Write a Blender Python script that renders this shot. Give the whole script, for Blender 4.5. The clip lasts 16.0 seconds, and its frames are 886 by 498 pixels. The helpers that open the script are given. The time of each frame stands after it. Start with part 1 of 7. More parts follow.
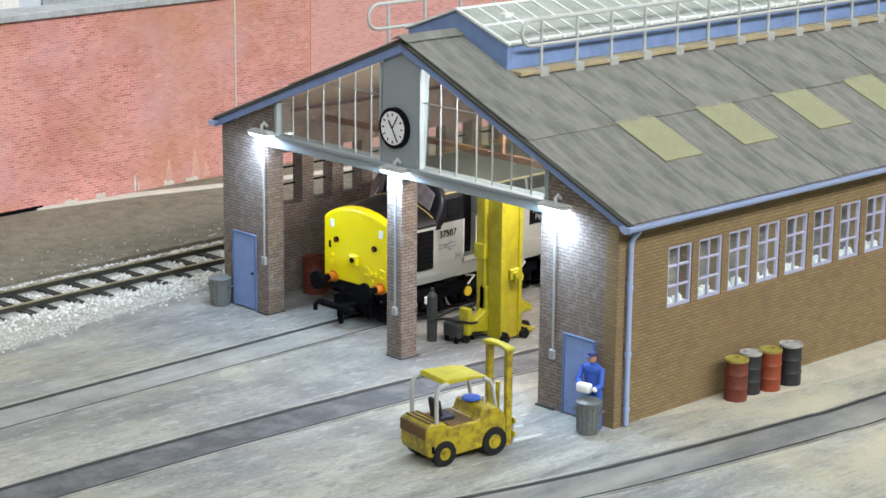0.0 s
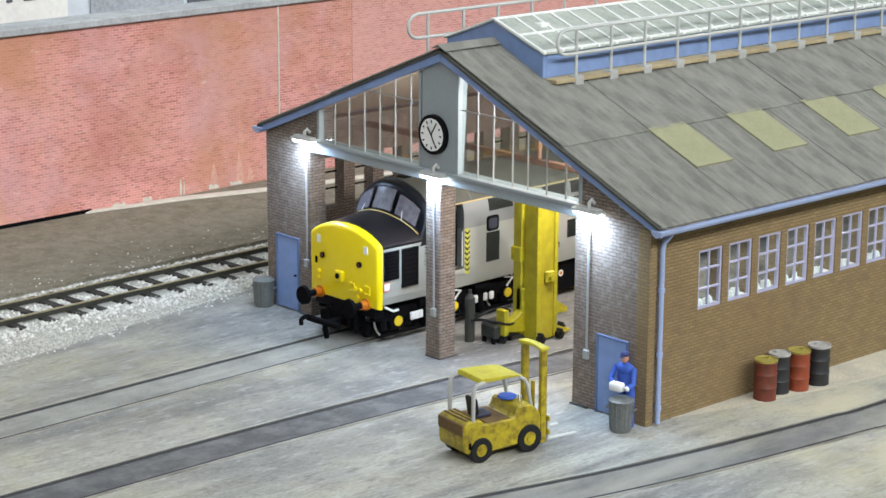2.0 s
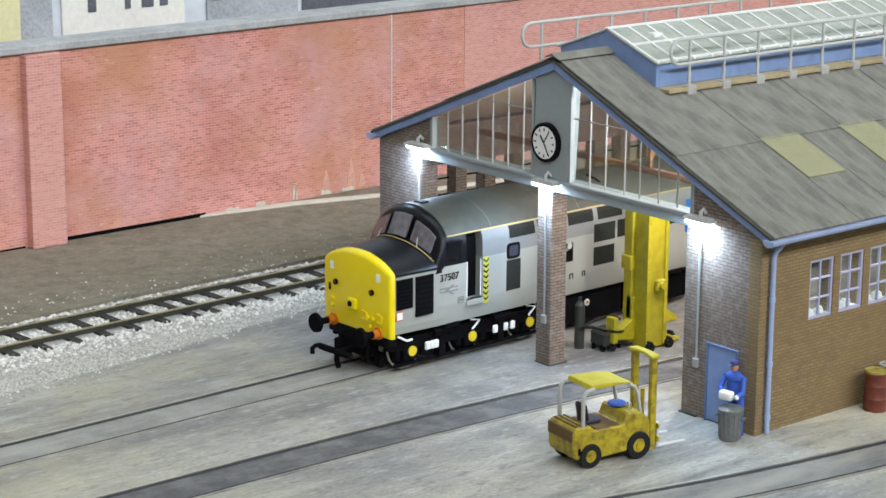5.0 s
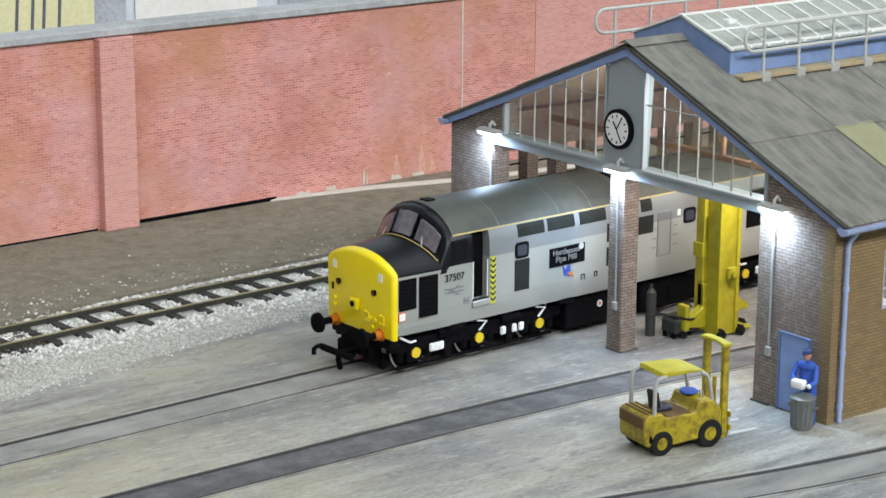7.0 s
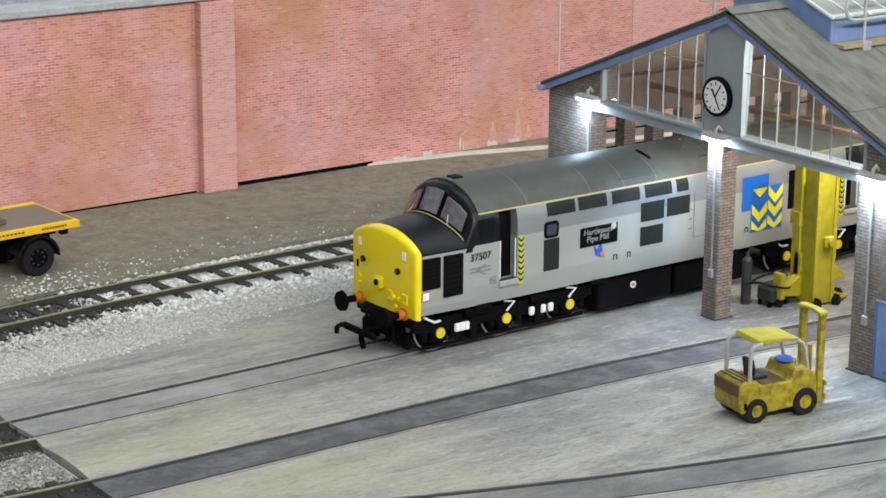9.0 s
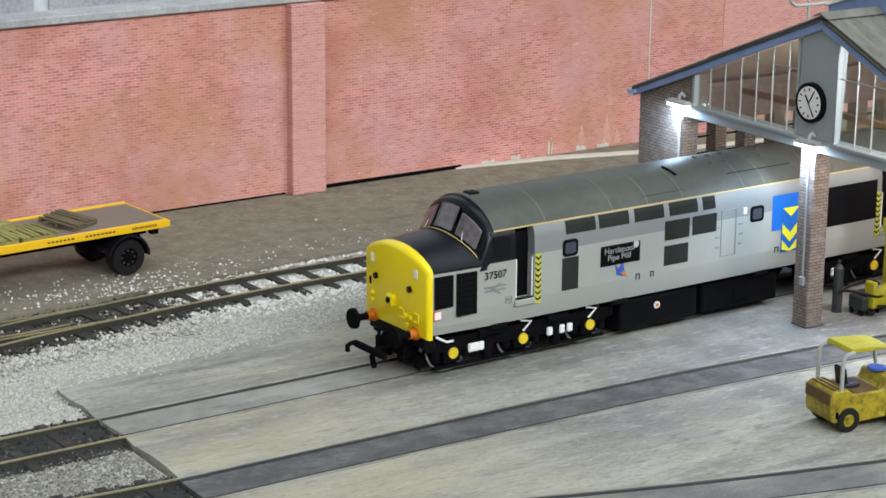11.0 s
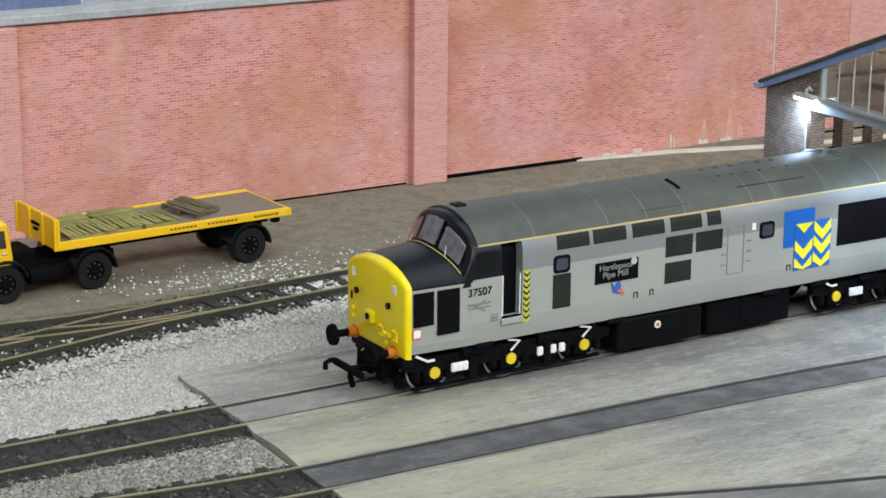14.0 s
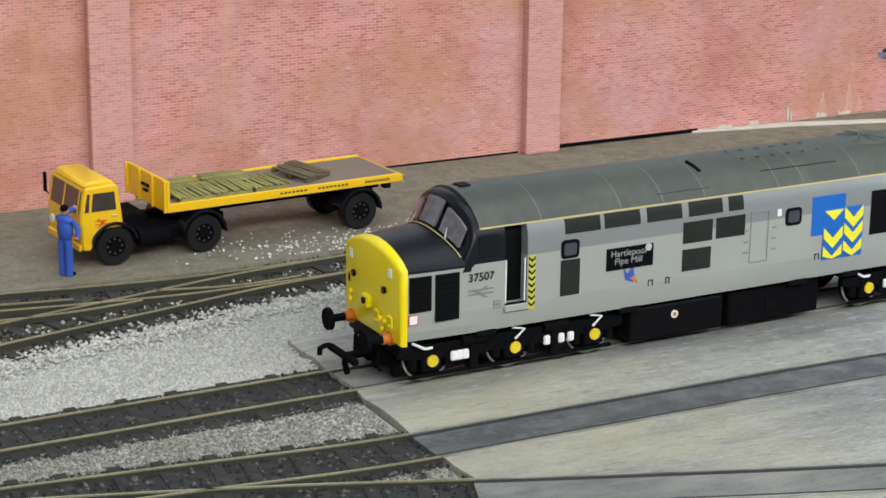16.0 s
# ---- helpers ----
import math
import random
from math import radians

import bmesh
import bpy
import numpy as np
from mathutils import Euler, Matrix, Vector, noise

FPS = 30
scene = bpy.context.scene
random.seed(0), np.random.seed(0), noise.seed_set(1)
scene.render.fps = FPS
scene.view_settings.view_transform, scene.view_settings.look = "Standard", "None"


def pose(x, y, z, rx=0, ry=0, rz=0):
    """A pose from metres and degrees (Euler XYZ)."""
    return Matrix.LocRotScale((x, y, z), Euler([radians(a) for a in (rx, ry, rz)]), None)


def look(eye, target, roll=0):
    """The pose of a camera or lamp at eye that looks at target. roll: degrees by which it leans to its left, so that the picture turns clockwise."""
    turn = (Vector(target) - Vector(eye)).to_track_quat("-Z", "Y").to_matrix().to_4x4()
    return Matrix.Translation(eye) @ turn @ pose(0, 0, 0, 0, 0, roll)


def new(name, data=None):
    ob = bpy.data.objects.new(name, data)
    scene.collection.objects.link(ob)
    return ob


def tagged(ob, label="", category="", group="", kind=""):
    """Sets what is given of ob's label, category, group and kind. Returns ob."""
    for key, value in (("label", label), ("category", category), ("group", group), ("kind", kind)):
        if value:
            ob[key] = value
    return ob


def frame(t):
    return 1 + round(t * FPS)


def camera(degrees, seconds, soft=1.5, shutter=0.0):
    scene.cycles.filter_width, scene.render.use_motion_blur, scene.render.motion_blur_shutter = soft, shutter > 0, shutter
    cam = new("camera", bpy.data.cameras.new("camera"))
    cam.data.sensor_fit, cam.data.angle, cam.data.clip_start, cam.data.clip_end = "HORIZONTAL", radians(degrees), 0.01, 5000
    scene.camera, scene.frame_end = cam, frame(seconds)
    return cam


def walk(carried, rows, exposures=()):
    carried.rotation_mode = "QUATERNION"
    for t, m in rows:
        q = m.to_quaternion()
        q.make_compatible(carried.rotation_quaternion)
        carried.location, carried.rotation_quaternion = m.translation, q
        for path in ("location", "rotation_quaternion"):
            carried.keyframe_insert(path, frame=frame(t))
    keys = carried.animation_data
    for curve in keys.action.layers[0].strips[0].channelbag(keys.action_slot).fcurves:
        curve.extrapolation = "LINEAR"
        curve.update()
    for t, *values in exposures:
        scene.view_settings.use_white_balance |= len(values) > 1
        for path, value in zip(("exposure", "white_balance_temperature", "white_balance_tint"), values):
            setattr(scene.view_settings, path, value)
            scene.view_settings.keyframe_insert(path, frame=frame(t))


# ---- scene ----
# Everything below is written in full-size metres and built at 1:76 (a model railway).
U = 1 / 76.2
cam = camera(23.6, 16.0, soft=1.6)
PATH = [
    (0, (-32.944, -36.582, 15.298), (-31.611, -35.177, 14.801), 0.5),
    (0.5, (-32.898, -36.544, 15.292), (-31.568, -35.135, 14.796), 0.3),
    (1, (-32.902, -36.539, 15.326), (-31.576, -35.126, 14.829), 0.4),
    (1.5, (-33.342, -37.105, 15.477), (-32.0269, -35.6824, 14.9822), 0.3),
    (2, (-33.855, -37.682, 15.668), (-32.5498, -36.2496, 15.1732), 0.3),
    (2.5, (-34.182, -37.961, 15.799), (-32.886, -36.52, 15.304), 0.3),
    (3, (-34.146, -37.948, 15.745), (-32.864, -36.494, 15.252), 0.3),
    (3.5, (-34.193, -37.934, 15.772), (-32.924, -36.469, 15.279), 0.3),
    (4, (-34.24, -37.924, 15.729), (-32.9837, -36.4486, 15.2384), 0.3),
    (6.5, (-34.342, -37.834, 15.749), (-33.147, -36.307, 15.255), 0.3),
    (7, (-34.418, -37.803, 15.763), (-33.236, -36.27, 15.261), 0.3),
    (7.5, (-34.571, -37.87, 15.722), (-33.405, -36.328, 15.21), 0.3),
    (8, (-34.644, -37.935, 15.727), (-33.498, -36.382, 15.205), 0.4),
    (8.5, (-34.637, -37.943, 15.7), (-33.511, -36.377, 15.172), 0.4),
    (9, (-34.712, -37.939, 15.736), (-33.603, -36.362, 15.205), 0.4),
    (11.5, (-34.818, -37.692, 15.657), (-33.787, -36.061, 15.131), 0.5),
    (12, (-34.797, -37.643, 15.66), (-33.78, -36.003, 15.134), 0.5),
    (12.5, (-34.791, -37.624, 15.625), (-33.785, -35.976, 15.1), 0.4),
    (13, (-34.827, -37.644, 15.661), (-33.833, -35.989, 15.136), 0.4),
    (13.5, (-34.87, -37.506, 15.59), (-33.894, -35.842, 15.062), 0.5),
    (14, (-34.898, -37.414, 15.581), (-33.943, -35.74, 15.046), 0.5),
    (14.5, (-34.904, -37.263, 15.487), (-33.97, -35.578, 14.948), 0.6),
    (15, (-34.897, -37.068, 15.394), (-33.984, -35.373, 14.849), 0.7),
    (15.5, (-34.867, -36.899, 15.304), (-33.9769, -35.1953, 14.7529), 0.8),
    (16, (-34.796, -36.58, 15.058), (-33.9269, -34.8667, 14.5031), 0.7),
]
walk(cam, [(t, look([v * U for v in eye], [v * U for v in aim], roll)) for t, eye, aim, roll in PATH],
     exposures=[(0, -0.16), (4, -0.28), (8, -0.33), (12.5, -0.38), (16, -0.33)])

# ---- world and light ----
world = bpy.data.worlds.new("hall")
scene.world = world
world.use_nodes = True
wn = world.node_tree.nodes
wn["Background"].inputs[0].default_value = (0.80, 0.88, 1.0, 1)
wn["Background"].inputs[1].default_value = 0.12


def area(name, at, to, w, h, power, colour):
    li = bpy.data.lights.new(name, "AREA")
    li.shape, li.size, li.size_y, li.energy, li.color = "RECTANGLE", w, h, power, colour
    ob = new(name, li)
    ob.matrix_world = look(at, to)
    return ob


# The strip light over the front of the layout, and the hall's own ceiling light behind it.
area("layout_strip_light", (-0.05, -1.25, 0.95), (0.0, 0.15, 0.03), 3.2, 0.25, 54.0, (0.93, 0.96, 0.98))
area("hall_ceiling_light", (0.2, -0.1, 1.9), (0.2, 0.0, 0.0), 2.8, 1.4, 28.0, (0.86, 0.95, 1.0))

# ---- materials ----


def mat(name, colour, rough=0.6, metal=0.0, vary=0.12, grain=40.0, bump=0.0, spec=0.5, dirt=None, dirt_amount=0.0, dirt_scale=3.0, per_object=0.0, coat=0.0):
    """Base colour with two scales of variation, optional dirt blotches and fine relief. Scales are per full-size metre."""
    m = bpy.data.materials.new(name)
    m.use_nodes = True
    nt = m.node_tree
    N, L = nt.nodes, nt.links
    b = N["Principled BSDF"]
    b.inputs["Roughness"].default_value = rough
    b.inputs["Metallic"].default_value = metal
    b.inputs["Specular IOR Level"].default_value = spec
    b.inputs["Coat Weight"].default_value = coat
    tc = N.new("ShaderNodeTexCoord")
    mp = N.new("ShaderNodeMapping")
    mp.inputs["Scale"].default_value = (1 / U,) * 3
    L.new(tc.outputs["Object"], mp.inputs["Vector"])
    big = N.new("ShaderNodeTexNoise")
    big.inputs["Scale"].default_value, big.inputs["Detail"].default_value = grain / 14, 4
    fine = N.new("ShaderNodeTexNoise")
    fine.inputs["Scale"].default_value, fine.inputs["Detail"].default_value = grain, 3
    for n in (big, fine):
        L.new(mp.outputs[0], n.inputs["Vector"])
    add = N.new("ShaderNodeMath")
    add.operation = "ADD"
    L.new(big.outputs["Fac"], add.inputs[0])
    L.new(fine.outputs["Fac"], add.inputs[1])
    rng = N.new("ShaderNodeMapRange")
    rng.inputs["From Min"].default_value, rng.inputs["From Max"].default_value = 0.6, 1.4
    rng.inputs["To Min"].default_value, rng.inputs["To Max"].default_value = 1 - vary, 1 + vary
    L.new(add.outputs[0], rng.inputs["Value"])
    last = rng.outputs[0]
    if per_object:
        oi = N.new("ShaderNodeObjectInfo")
        r2 = N.new("ShaderNodeMapRange")
        r2.inputs["To Min"].default_value, r2.inputs["To Max"].default_value = 1 - per_object, 1 + per_object
        L.new(oi.outputs["Random"], r2.inputs["Value"])
        mu = N.new("ShaderNodeMath")
        mu.operation = "MULTIPLY"
        L.new(last, mu.inputs[0])
        L.new(r2.outputs[0], mu.inputs[1])
        last = mu.outputs[0]
    sc = N.new("ShaderNodeVectorMath")
    sc.operation = "SCALE"
    sc.inputs[0].default_value = colour[:3]
    L.new(last, sc.inputs["Scale"])
    out = sc.outputs[0]
    if dirt:
        dn = N.new("ShaderNodeTexNoise")
        dn.inputs["Scale"].default_value, dn.inputs["Detail"].default_value, dn.inputs["Roughness"].default_value = dirt_scale, 6, 0.65
        L.new(mp.outputs[0], dn.inputs["Vector"])
        cr = N.new("ShaderNodeMapRange")
        cr.inputs["From Min"].default_value, cr.inputs["From Max"].default_value = 0.45, 0.72
        cr.inputs["To Max"].default_value = dirt_amount
        L.new(dn.outputs["Fac"], cr.inputs["Value"])
        mx = N.new("ShaderNodeMix")
        mx.data_type = "RGBA"
        L.new(cr.outputs[0], mx.inputs["Factor"])
        L.new(out, mx.inputs["A"])
        mx.inputs["B"].default_value = (*dirt, 1)
        out = mx.outputs["Result"]
    L.new(out, b.inputs["Base Color"])
    if bump:
        bp = N.new("ShaderNodeBump")
        bp.inputs["Strength"].default_value = bump
        bp.inputs["Distance"].default_value = 0.03 * U
        L.new(fine.outputs["Fac"], bp.inputs["Height"])
        L.new(bp.outputs[0], b.inputs["Normal"])
    return m


def brick_mat(name, c1, c2, mortar, length, height, joint, axis, relief=0.6, stain=None, stain_amount=0.3, stain_scale=0.25, streak=1.0, bias=0.0):
    """Coursed brick on an upright face. axis: the horizontal axis of the face, x or y."""
    m = mat(name, c1, rough=0.85, vary=0.1)
    nt = m.node_tree
    N, L = nt.nodes, nt.links
    b = N["Principled BSDF"]
    tc = N.new("ShaderNodeTexCoord")
    sp = N.new("ShaderNodeSeparateXYZ")
    cb = N.new("ShaderNodeCombineXYZ")
    L.new(tc.outputs["Object"], sp.inputs[0])
    if axis == "both":
        a2 = N.new("ShaderNodeMath")
        a2.operation = "ADD"
        L.new(sp.outputs["X"], a2.inputs[0])
        L.new(sp.outputs["Y"], a2.inputs[1])
        L.new(a2.outputs[0], cb.inputs[0])
    else:
        L.new(sp.outputs["X" if axis == "x" else "Y"], cb.inputs[0])
    L.new(sp.outputs["Z"], cb.inputs[1])
    mp = N.new("ShaderNodeMapping")
    mp.inputs["Scale"].default_value = (1 / U,) * 3
    L.new(cb.outputs[0], mp.inputs["Vector"])
    br = N.new("ShaderNodeTexBrick")
    br.inputs["Scale"].default_value = 1.0
    br.inputs["Bias"].default_value = bias
    br.inputs["Brick Width"].default_value, br.inputs["Row Height"].default_value = length, height
    br.inputs["Mortar Size"].default_value, br.inputs["Mortar Smooth"].default_value = joint, 0.4
    br.inputs["Color1"].default_value, br.inputs["Color2"].default_value, br.inputs["Mortar"].default_value = (*c1, 1), (*c2, 1), (*mortar, 1)
    L.new(mp.outputs[0], br.inputs["Vector"])
    out = br.outputs["Color"]
    ns = N.new("ShaderNodeTexNoise")
    ns.inputs["Scale"].default_value, ns.inputs["Detail"].default_value, ns.inputs["Roughness"].default_value = stain_scale, 7, 0.6
    ms = N.new("ShaderNodeMapping")
    ms.inputs["Scale"].default_value = (1, 1 / streak, 1)
    L.new(mp.outputs[0], ms.inputs["Vector"])
    L.new(ms.outputs[0], ns.inputs["Vector"])
    if stain:
        cr = N.new("ShaderNodeMapRange")
        cr.inputs["From Min"].default_value, cr.inputs["From Max"].default_value = 0.42, 0.70
        cr.inputs["To Max"].default_value = stain_amount
        L.new(ns.outputs["Fac"], cr.inputs["Value"])
        mx = N.new("ShaderNodeMix")
        mx.data_type = "RGBA"
        L.new(cr.outputs[0], mx.inputs["Factor"])
        L.new(out, mx.inputs["A"])
        mx.inputs["B"].default_value = (*stain, 1)
        out = mx.outputs["Result"]
    L.new(out, b.inputs["Base Color"])
    bp = N.new("ShaderNodeBump")
    bp.invert = True
    bp.inputs["Strength"].default_value = relief
    bp.inputs["Distance"].default_value = 0.09 * U
    L.new(br.outputs["Fac"], bp.inputs["Height"])
    L.new(bp.outputs[0], b.inputs["Normal"])
    return m


def glow(name, colour, strength):
    m = bpy.data.materials.new(name)
    m.use_nodes = True
    b = m.node_tree.nodes["Principled BSDF"]
    b.inputs["Base Color"].default_value = (*colour, 1)
    b.inputs["Emission Color"].default_value = (*colour, 1)
    b.inputs["Emission Strength"].default_value = strength
    return m


def glass(name, colour=(0.9, 0.95, 0.95), rough=0.02, mix=0.25):
    """Thin clear sheet: mostly see-through, with a real reflection."""
    m = bpy.data.materials.new(name)
    m.use_nodes = True
    nt = m.node_tree
    N, L = nt.nodes, nt.links
    N.remove(N["Principled BSDF"])
    tr = N.new("ShaderNodeBsdfTransparent")
    tr.inputs[0].default_value = (*colour, 1)
    gl = N.new("ShaderNodeBsdfGlossy")
    gl.inputs["Roughness"].default_value = rough
    mx = N.new("ShaderNodeMixShader")
    mx.inputs[0].default_value = 0.03 + mix * 0.12
    L.new(tr.outputs[0], mx.inputs[1])
    L.new(gl.outputs[0], mx.inputs[2])
    L.new(mx.outputs[0], N["Material Output"].inputs["Surface"])
    return m

# ---- building blocks ----


def box(bm, x0, x1, y0, y1, z0, z1, bev=0.0, seg=1):
    vs = [bm.verts.new((x, y, z)) for x in (x0, x1) for y in (y0, y1) for z in (z0, z1)]
    fs = [bm.faces.new([vs[i] for i in q]) for q in ((0, 1, 3, 2), (4, 6, 7, 5), (0, 4, 5, 1), (2, 3, 7, 6), (0, 2, 6, 4), (1, 5, 7, 3))]
    if bev:
        es = list({e for f in fs for e in f.edges})
        bmesh.ops.bevel(bm, geom=es, offset=bev, segments=seg, affect="EDGES", profile=0.5)
    return bm


def tube(bm, a, b, r, seg=10, r2=None, caps=True):
    a, b = Vector(a), Vector(b)
    r2 = r if r2 is None else r2
    d = (b - a).normalized()
    u = d.orthogonal().normalized()
    w = d.cross(u)
    rings = []
    for c, rr in ((a, r), (b, r2)):
        rings.append([bm.verts.new(c + rr * (math.cos(2 * math.pi * i / seg) * u + math.sin(2 * math.pi * i / seg) * w)) for i in range(seg)])
    for i in range(seg):
        j = (i + 1) % seg
        bm.faces.new((rings[0][i], rings[0][j], rings[1][j], rings[1][i]))
    if caps:
        bm.faces.new(rings[0][::-1])
        bm.faces.new(rings[1])
    return bm


def rod(bm, pts, r, seg=8):
    """A bent rod of round section through the points."""
    pts = [Vector(p) for p in pts]
    rings = []
    u = None
    for i, p in enumerate(pts):
        d = (pts[min(i + 1, len(pts) - 1)] - pts[max(i - 1, 0)]).normalized()
        u = d.orthogonal().normalized() if u is None else (u - d * u.dot(d)).normalized()
        w = d.cross(u)
        rings.append([bm.verts.new(p + r * (math.cos(2 * math.pi * k / seg) * u + math.sin(2 * math.pi * k / seg) * w)) for k in range(seg)])
    for a, b in zip(rings, rings[1:]):
        for k in range(seg):
            j = (k + 1) % seg
            bm.faces.new((a[k], a[j], b[j], b[k]))
    bm.faces.new(rings[0][::-1])
    bm.faces.new(rings[-1])
    return bm


def prism(bm, pts, axis, a, b, bev=0.0):
    """A flat outline pushed along an axis: (y, z) for x, (x, z) for y, (x, y) for z."""
    def at(p, v):
        return {"x": (v, p[0], p[1]), "y": (p[0], v, p[1]), "z": (p[0], p[1], v)}[axis]
    lo = [bm.verts.new(at(p, a)) for p in pts]
    hi = [bm.verts.new(at(p, b)) for p in pts]
    fs = [bm.faces.new(lo), bm.faces.new(hi[::-1])]
    for i in range(len(pts)):
        j = (i + 1) % len(pts)
        fs.append(bm.faces.new((lo[i], hi[i], hi[j], lo[j])))
    bmesh.ops.recalc_face_normals(bm, faces=fs)
    if bev:
        bmesh.ops.bevel(bm, geom=list({e for f in fs for e in f.edges}), offset=bev, segments=1, affect="EDGES")
    return bm


def loft(bm, rings, close=True, ends=True):
    """Skin through rings of equally many points."""
    vr = [[bm.verts.new(p) for p in r] for r in rings]
    n = len(vr[0])
    for a, b in zip(vr, vr[1:]):
        for i in range(n if close else n - 1):
            j = (i + 1) % n
            bm.faces.new((a[i], a[j], b[j], b[i]))
    if ends:
        bm.faces.new(vr[0][::-1])
        bm.faces.new(vr[-1])
    bmesh.ops.recalc_face_normals(bm, faces=bm.faces[:])
    return bm


def lathe(bm, profile, seg=20, at=(0, 0, 0)):
    """Profile of (radius, z) turned about z."""
    rings = [[(at[0] + r * math.cos(2 * math.pi * i / seg), at[1] + r * math.sin(2 * math.pi * i / seg), at[2] + z) for i in range(seg)] for r, z in profile]
    return loft(bm, rings)


def finish(bm, name, material, smooth):
    bm.transform(Matrix.Scale(U, 4))
    me = bpy.data.meshes.new(name)
    bm.to_mesh(me)
    bm.free()
    me.materials.append(material)
    if smooth:
        me.shade_smooth()
        me.set_sharp_from_angle(angle=radians(smooth if smooth > 1 else 40))
    return me


def part(name, bm, material, parent=None, label="", smooth=0):
    ob = new(name, finish(bm, name, material, smooth))
    ob.parent = parent
    return tagged(ob, label) if label else ob


def thing(name, x=0, y=0, z=0, rz=0, label="", category="", group="", kind=""):
    ob = new(name)
    ob.empty_display_size = 0.01
    ob.matrix_world = pose(x * U, y * U, z * U, 0, 0, rz)
    return tagged(ob, label, category, group, kind)


def setting(name, bm, material, label, category="structure", smooth=0, kind="structure"):
    return tagged(part(name, bm, material, smooth=smooth), label, category, "", kind)


def piece(name, mesh, parent, x, y, z, rz=0, ry=0, rx=0):
    ob = new(name, mesh)
    ob.parent = parent
    ob.matrix_basis = pose(x * U, y * U, z * U, rx, ry, rz)
    return ob


# ---- colours and surfaces ----
ROAD = mat("dusty_tarmac", (0.195, 0.175, 0.128), 0.9, vary=0.2, grain=30, bump=0.4, dirt=(0.24, 0.22, 0.18), dirt_amount=0.6, dirt_scale=0.3)
GREY_GRAVEL = mat("grey_gravel", (0.40, 0.40, 0.37), 0.95, vary=0.25, grain=10, bump=1.0)
SHED_BRICK = brick_mat("shed_brick", (0.26, 0.205, 0.165), (0.19, 0.148, 0.118), (0.10, 0.08, 0.065), 0.225, 0.08, 0.014, "both", relief=1.0, stain=(0.16, 0.115, 0.07), stain_amount=0.6)
RED_BRICK = brick_mat("printed_red_brick", (0.66, 0.27, 0.235), (0.33, 0.105, 0.09), (0.73, 0.41, 0.37), 0.25, 0.085, 0.013, "x", relief=0.05, stain=(0.60, 0.31, 0.24), stain_amount=0.35, bias=-0.28)
ROOF = mat("cement_sheet", (0.18, 0.178, 0.155), 0.9, vary=0.2, grain=20, bump=0.4, dirt=(0.085, 0.085, 0.075), dirt_amount=0.7, dirt_scale=1.2, per_object=0.12)
SKYLIGHT = mat("yellowed_skylight", (0.285, 0.28, 0.165), 0.6, vary=0.15, grain=20, dirt=(0.2, 0.2, 0.1), dirt_amount=0.5)
BLUE = mat("mid_blue_paint", (0.19, 0.28, 0.50), 0.55, vary=0.08, grain=12, dirt=(0.12, 0.16, 0.27), dirt_amount=0.4)
GREY = mat("grey_paint", (0.27, 0.31, 0.32), 0.55, vary=0.06, grain=10)
PALE = mat("pale_grey_paint", (0.46, 0.47, 0.45), 0.5, vary=0.1, grain=25)
WHITE = mat("white_paint", (0.78, 0.79, 0.77), 0.5, vary=0.05)
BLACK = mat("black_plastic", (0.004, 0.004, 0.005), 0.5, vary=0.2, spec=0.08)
MATT_BLACK = mat("matt_black", (0.004, 0.004, 0.005), 0.8, vary=0.3, grain=30, spec=0.05)
RAIL = mat("rail_steel", (0.43, 0.41, 0.25), 0.35, 0.6, vary=0.3, grain=12)
RAIL_SIDE = mat("painted_rail", (0.032, 0.031, 0.022), 0.8, vary=0.3, grain=12)
SLEEPER = mat("dark_sleeper", (0.022, 0.021, 0.019), 0.9, vary=0.3, grain=15, dirt=(0.085, 0.08, 0.065), dirt_amount=0.5, per_object=0.2)
YELLOW = mat("loco_yellow", (0.84, 0.66, 0.0), 0.38, vary=0.04, coat=0.2)
LOCO_GREY = mat("light_grey_body", (0.322, 0.338, 0.308), 0.4, vary=0.03, coat=0.15)
LOCO_MID = mat("mid_grey_band", (0.20, 0.215, 0.215), 0.42, vary=0.03)
LOCO_DARK = mat("dark_grey_roof", (0.060, 0.067, 0.058), 0.46, vary=0.08, spec=0.45)
GRIME_YELLOW = mat("weathered_yellow", (0.36, 0.285, 0.010), 0.45, vary=0.35, grain=10, dirt=(0.08, 0.042, 0.010), dirt_amount=0.95, dirt_scale=4.5)
JACK_YELLOW = mat("olive_yellow", (0.42, 0.37, 0.018), 0.5, vary=0.2, grain=10, dirt=(0.20, 0.15, 0.012), dirt_amount=0.6, dirt_scale=2.5)
LORRY_YELLOW = mat("lorry_yellow", (0.84, 0.50, 0.01), 0.35, vary=0.04, coat=0.2)
GLASS = glass("clear_glazing")
PALE_STONE = mat("pale_stone", (0.62, 0.58, 0.50), 0.85, vary=0.15, grain=12, dirt=(0.4, 0.38, 0.33), dirt_amount=0.5)
RED_PIER = brick_mat("pale_red_brick", (0.66, 0.31, 0.275), (0.46, 0.20, 0.17), (0.70, 0.40, 0.365), 0.24, 0.085, 0.012, "x", relief=0.05, stain=(0.66, 0.37, 0.31), stain_amount=0.5)
COPING = mat("grey_coping", (0.40, 0.41, 0.42), 0.85, vary=0.25, grain=10, dirt=(0.22, 0.21, 0.19), dirt_amount=0.5, dirt_scale=2)
RUBBED = mat("rubbed_brick", (0.60, 0.33, 0.26), 0.9, vary=0.25, grain=10)
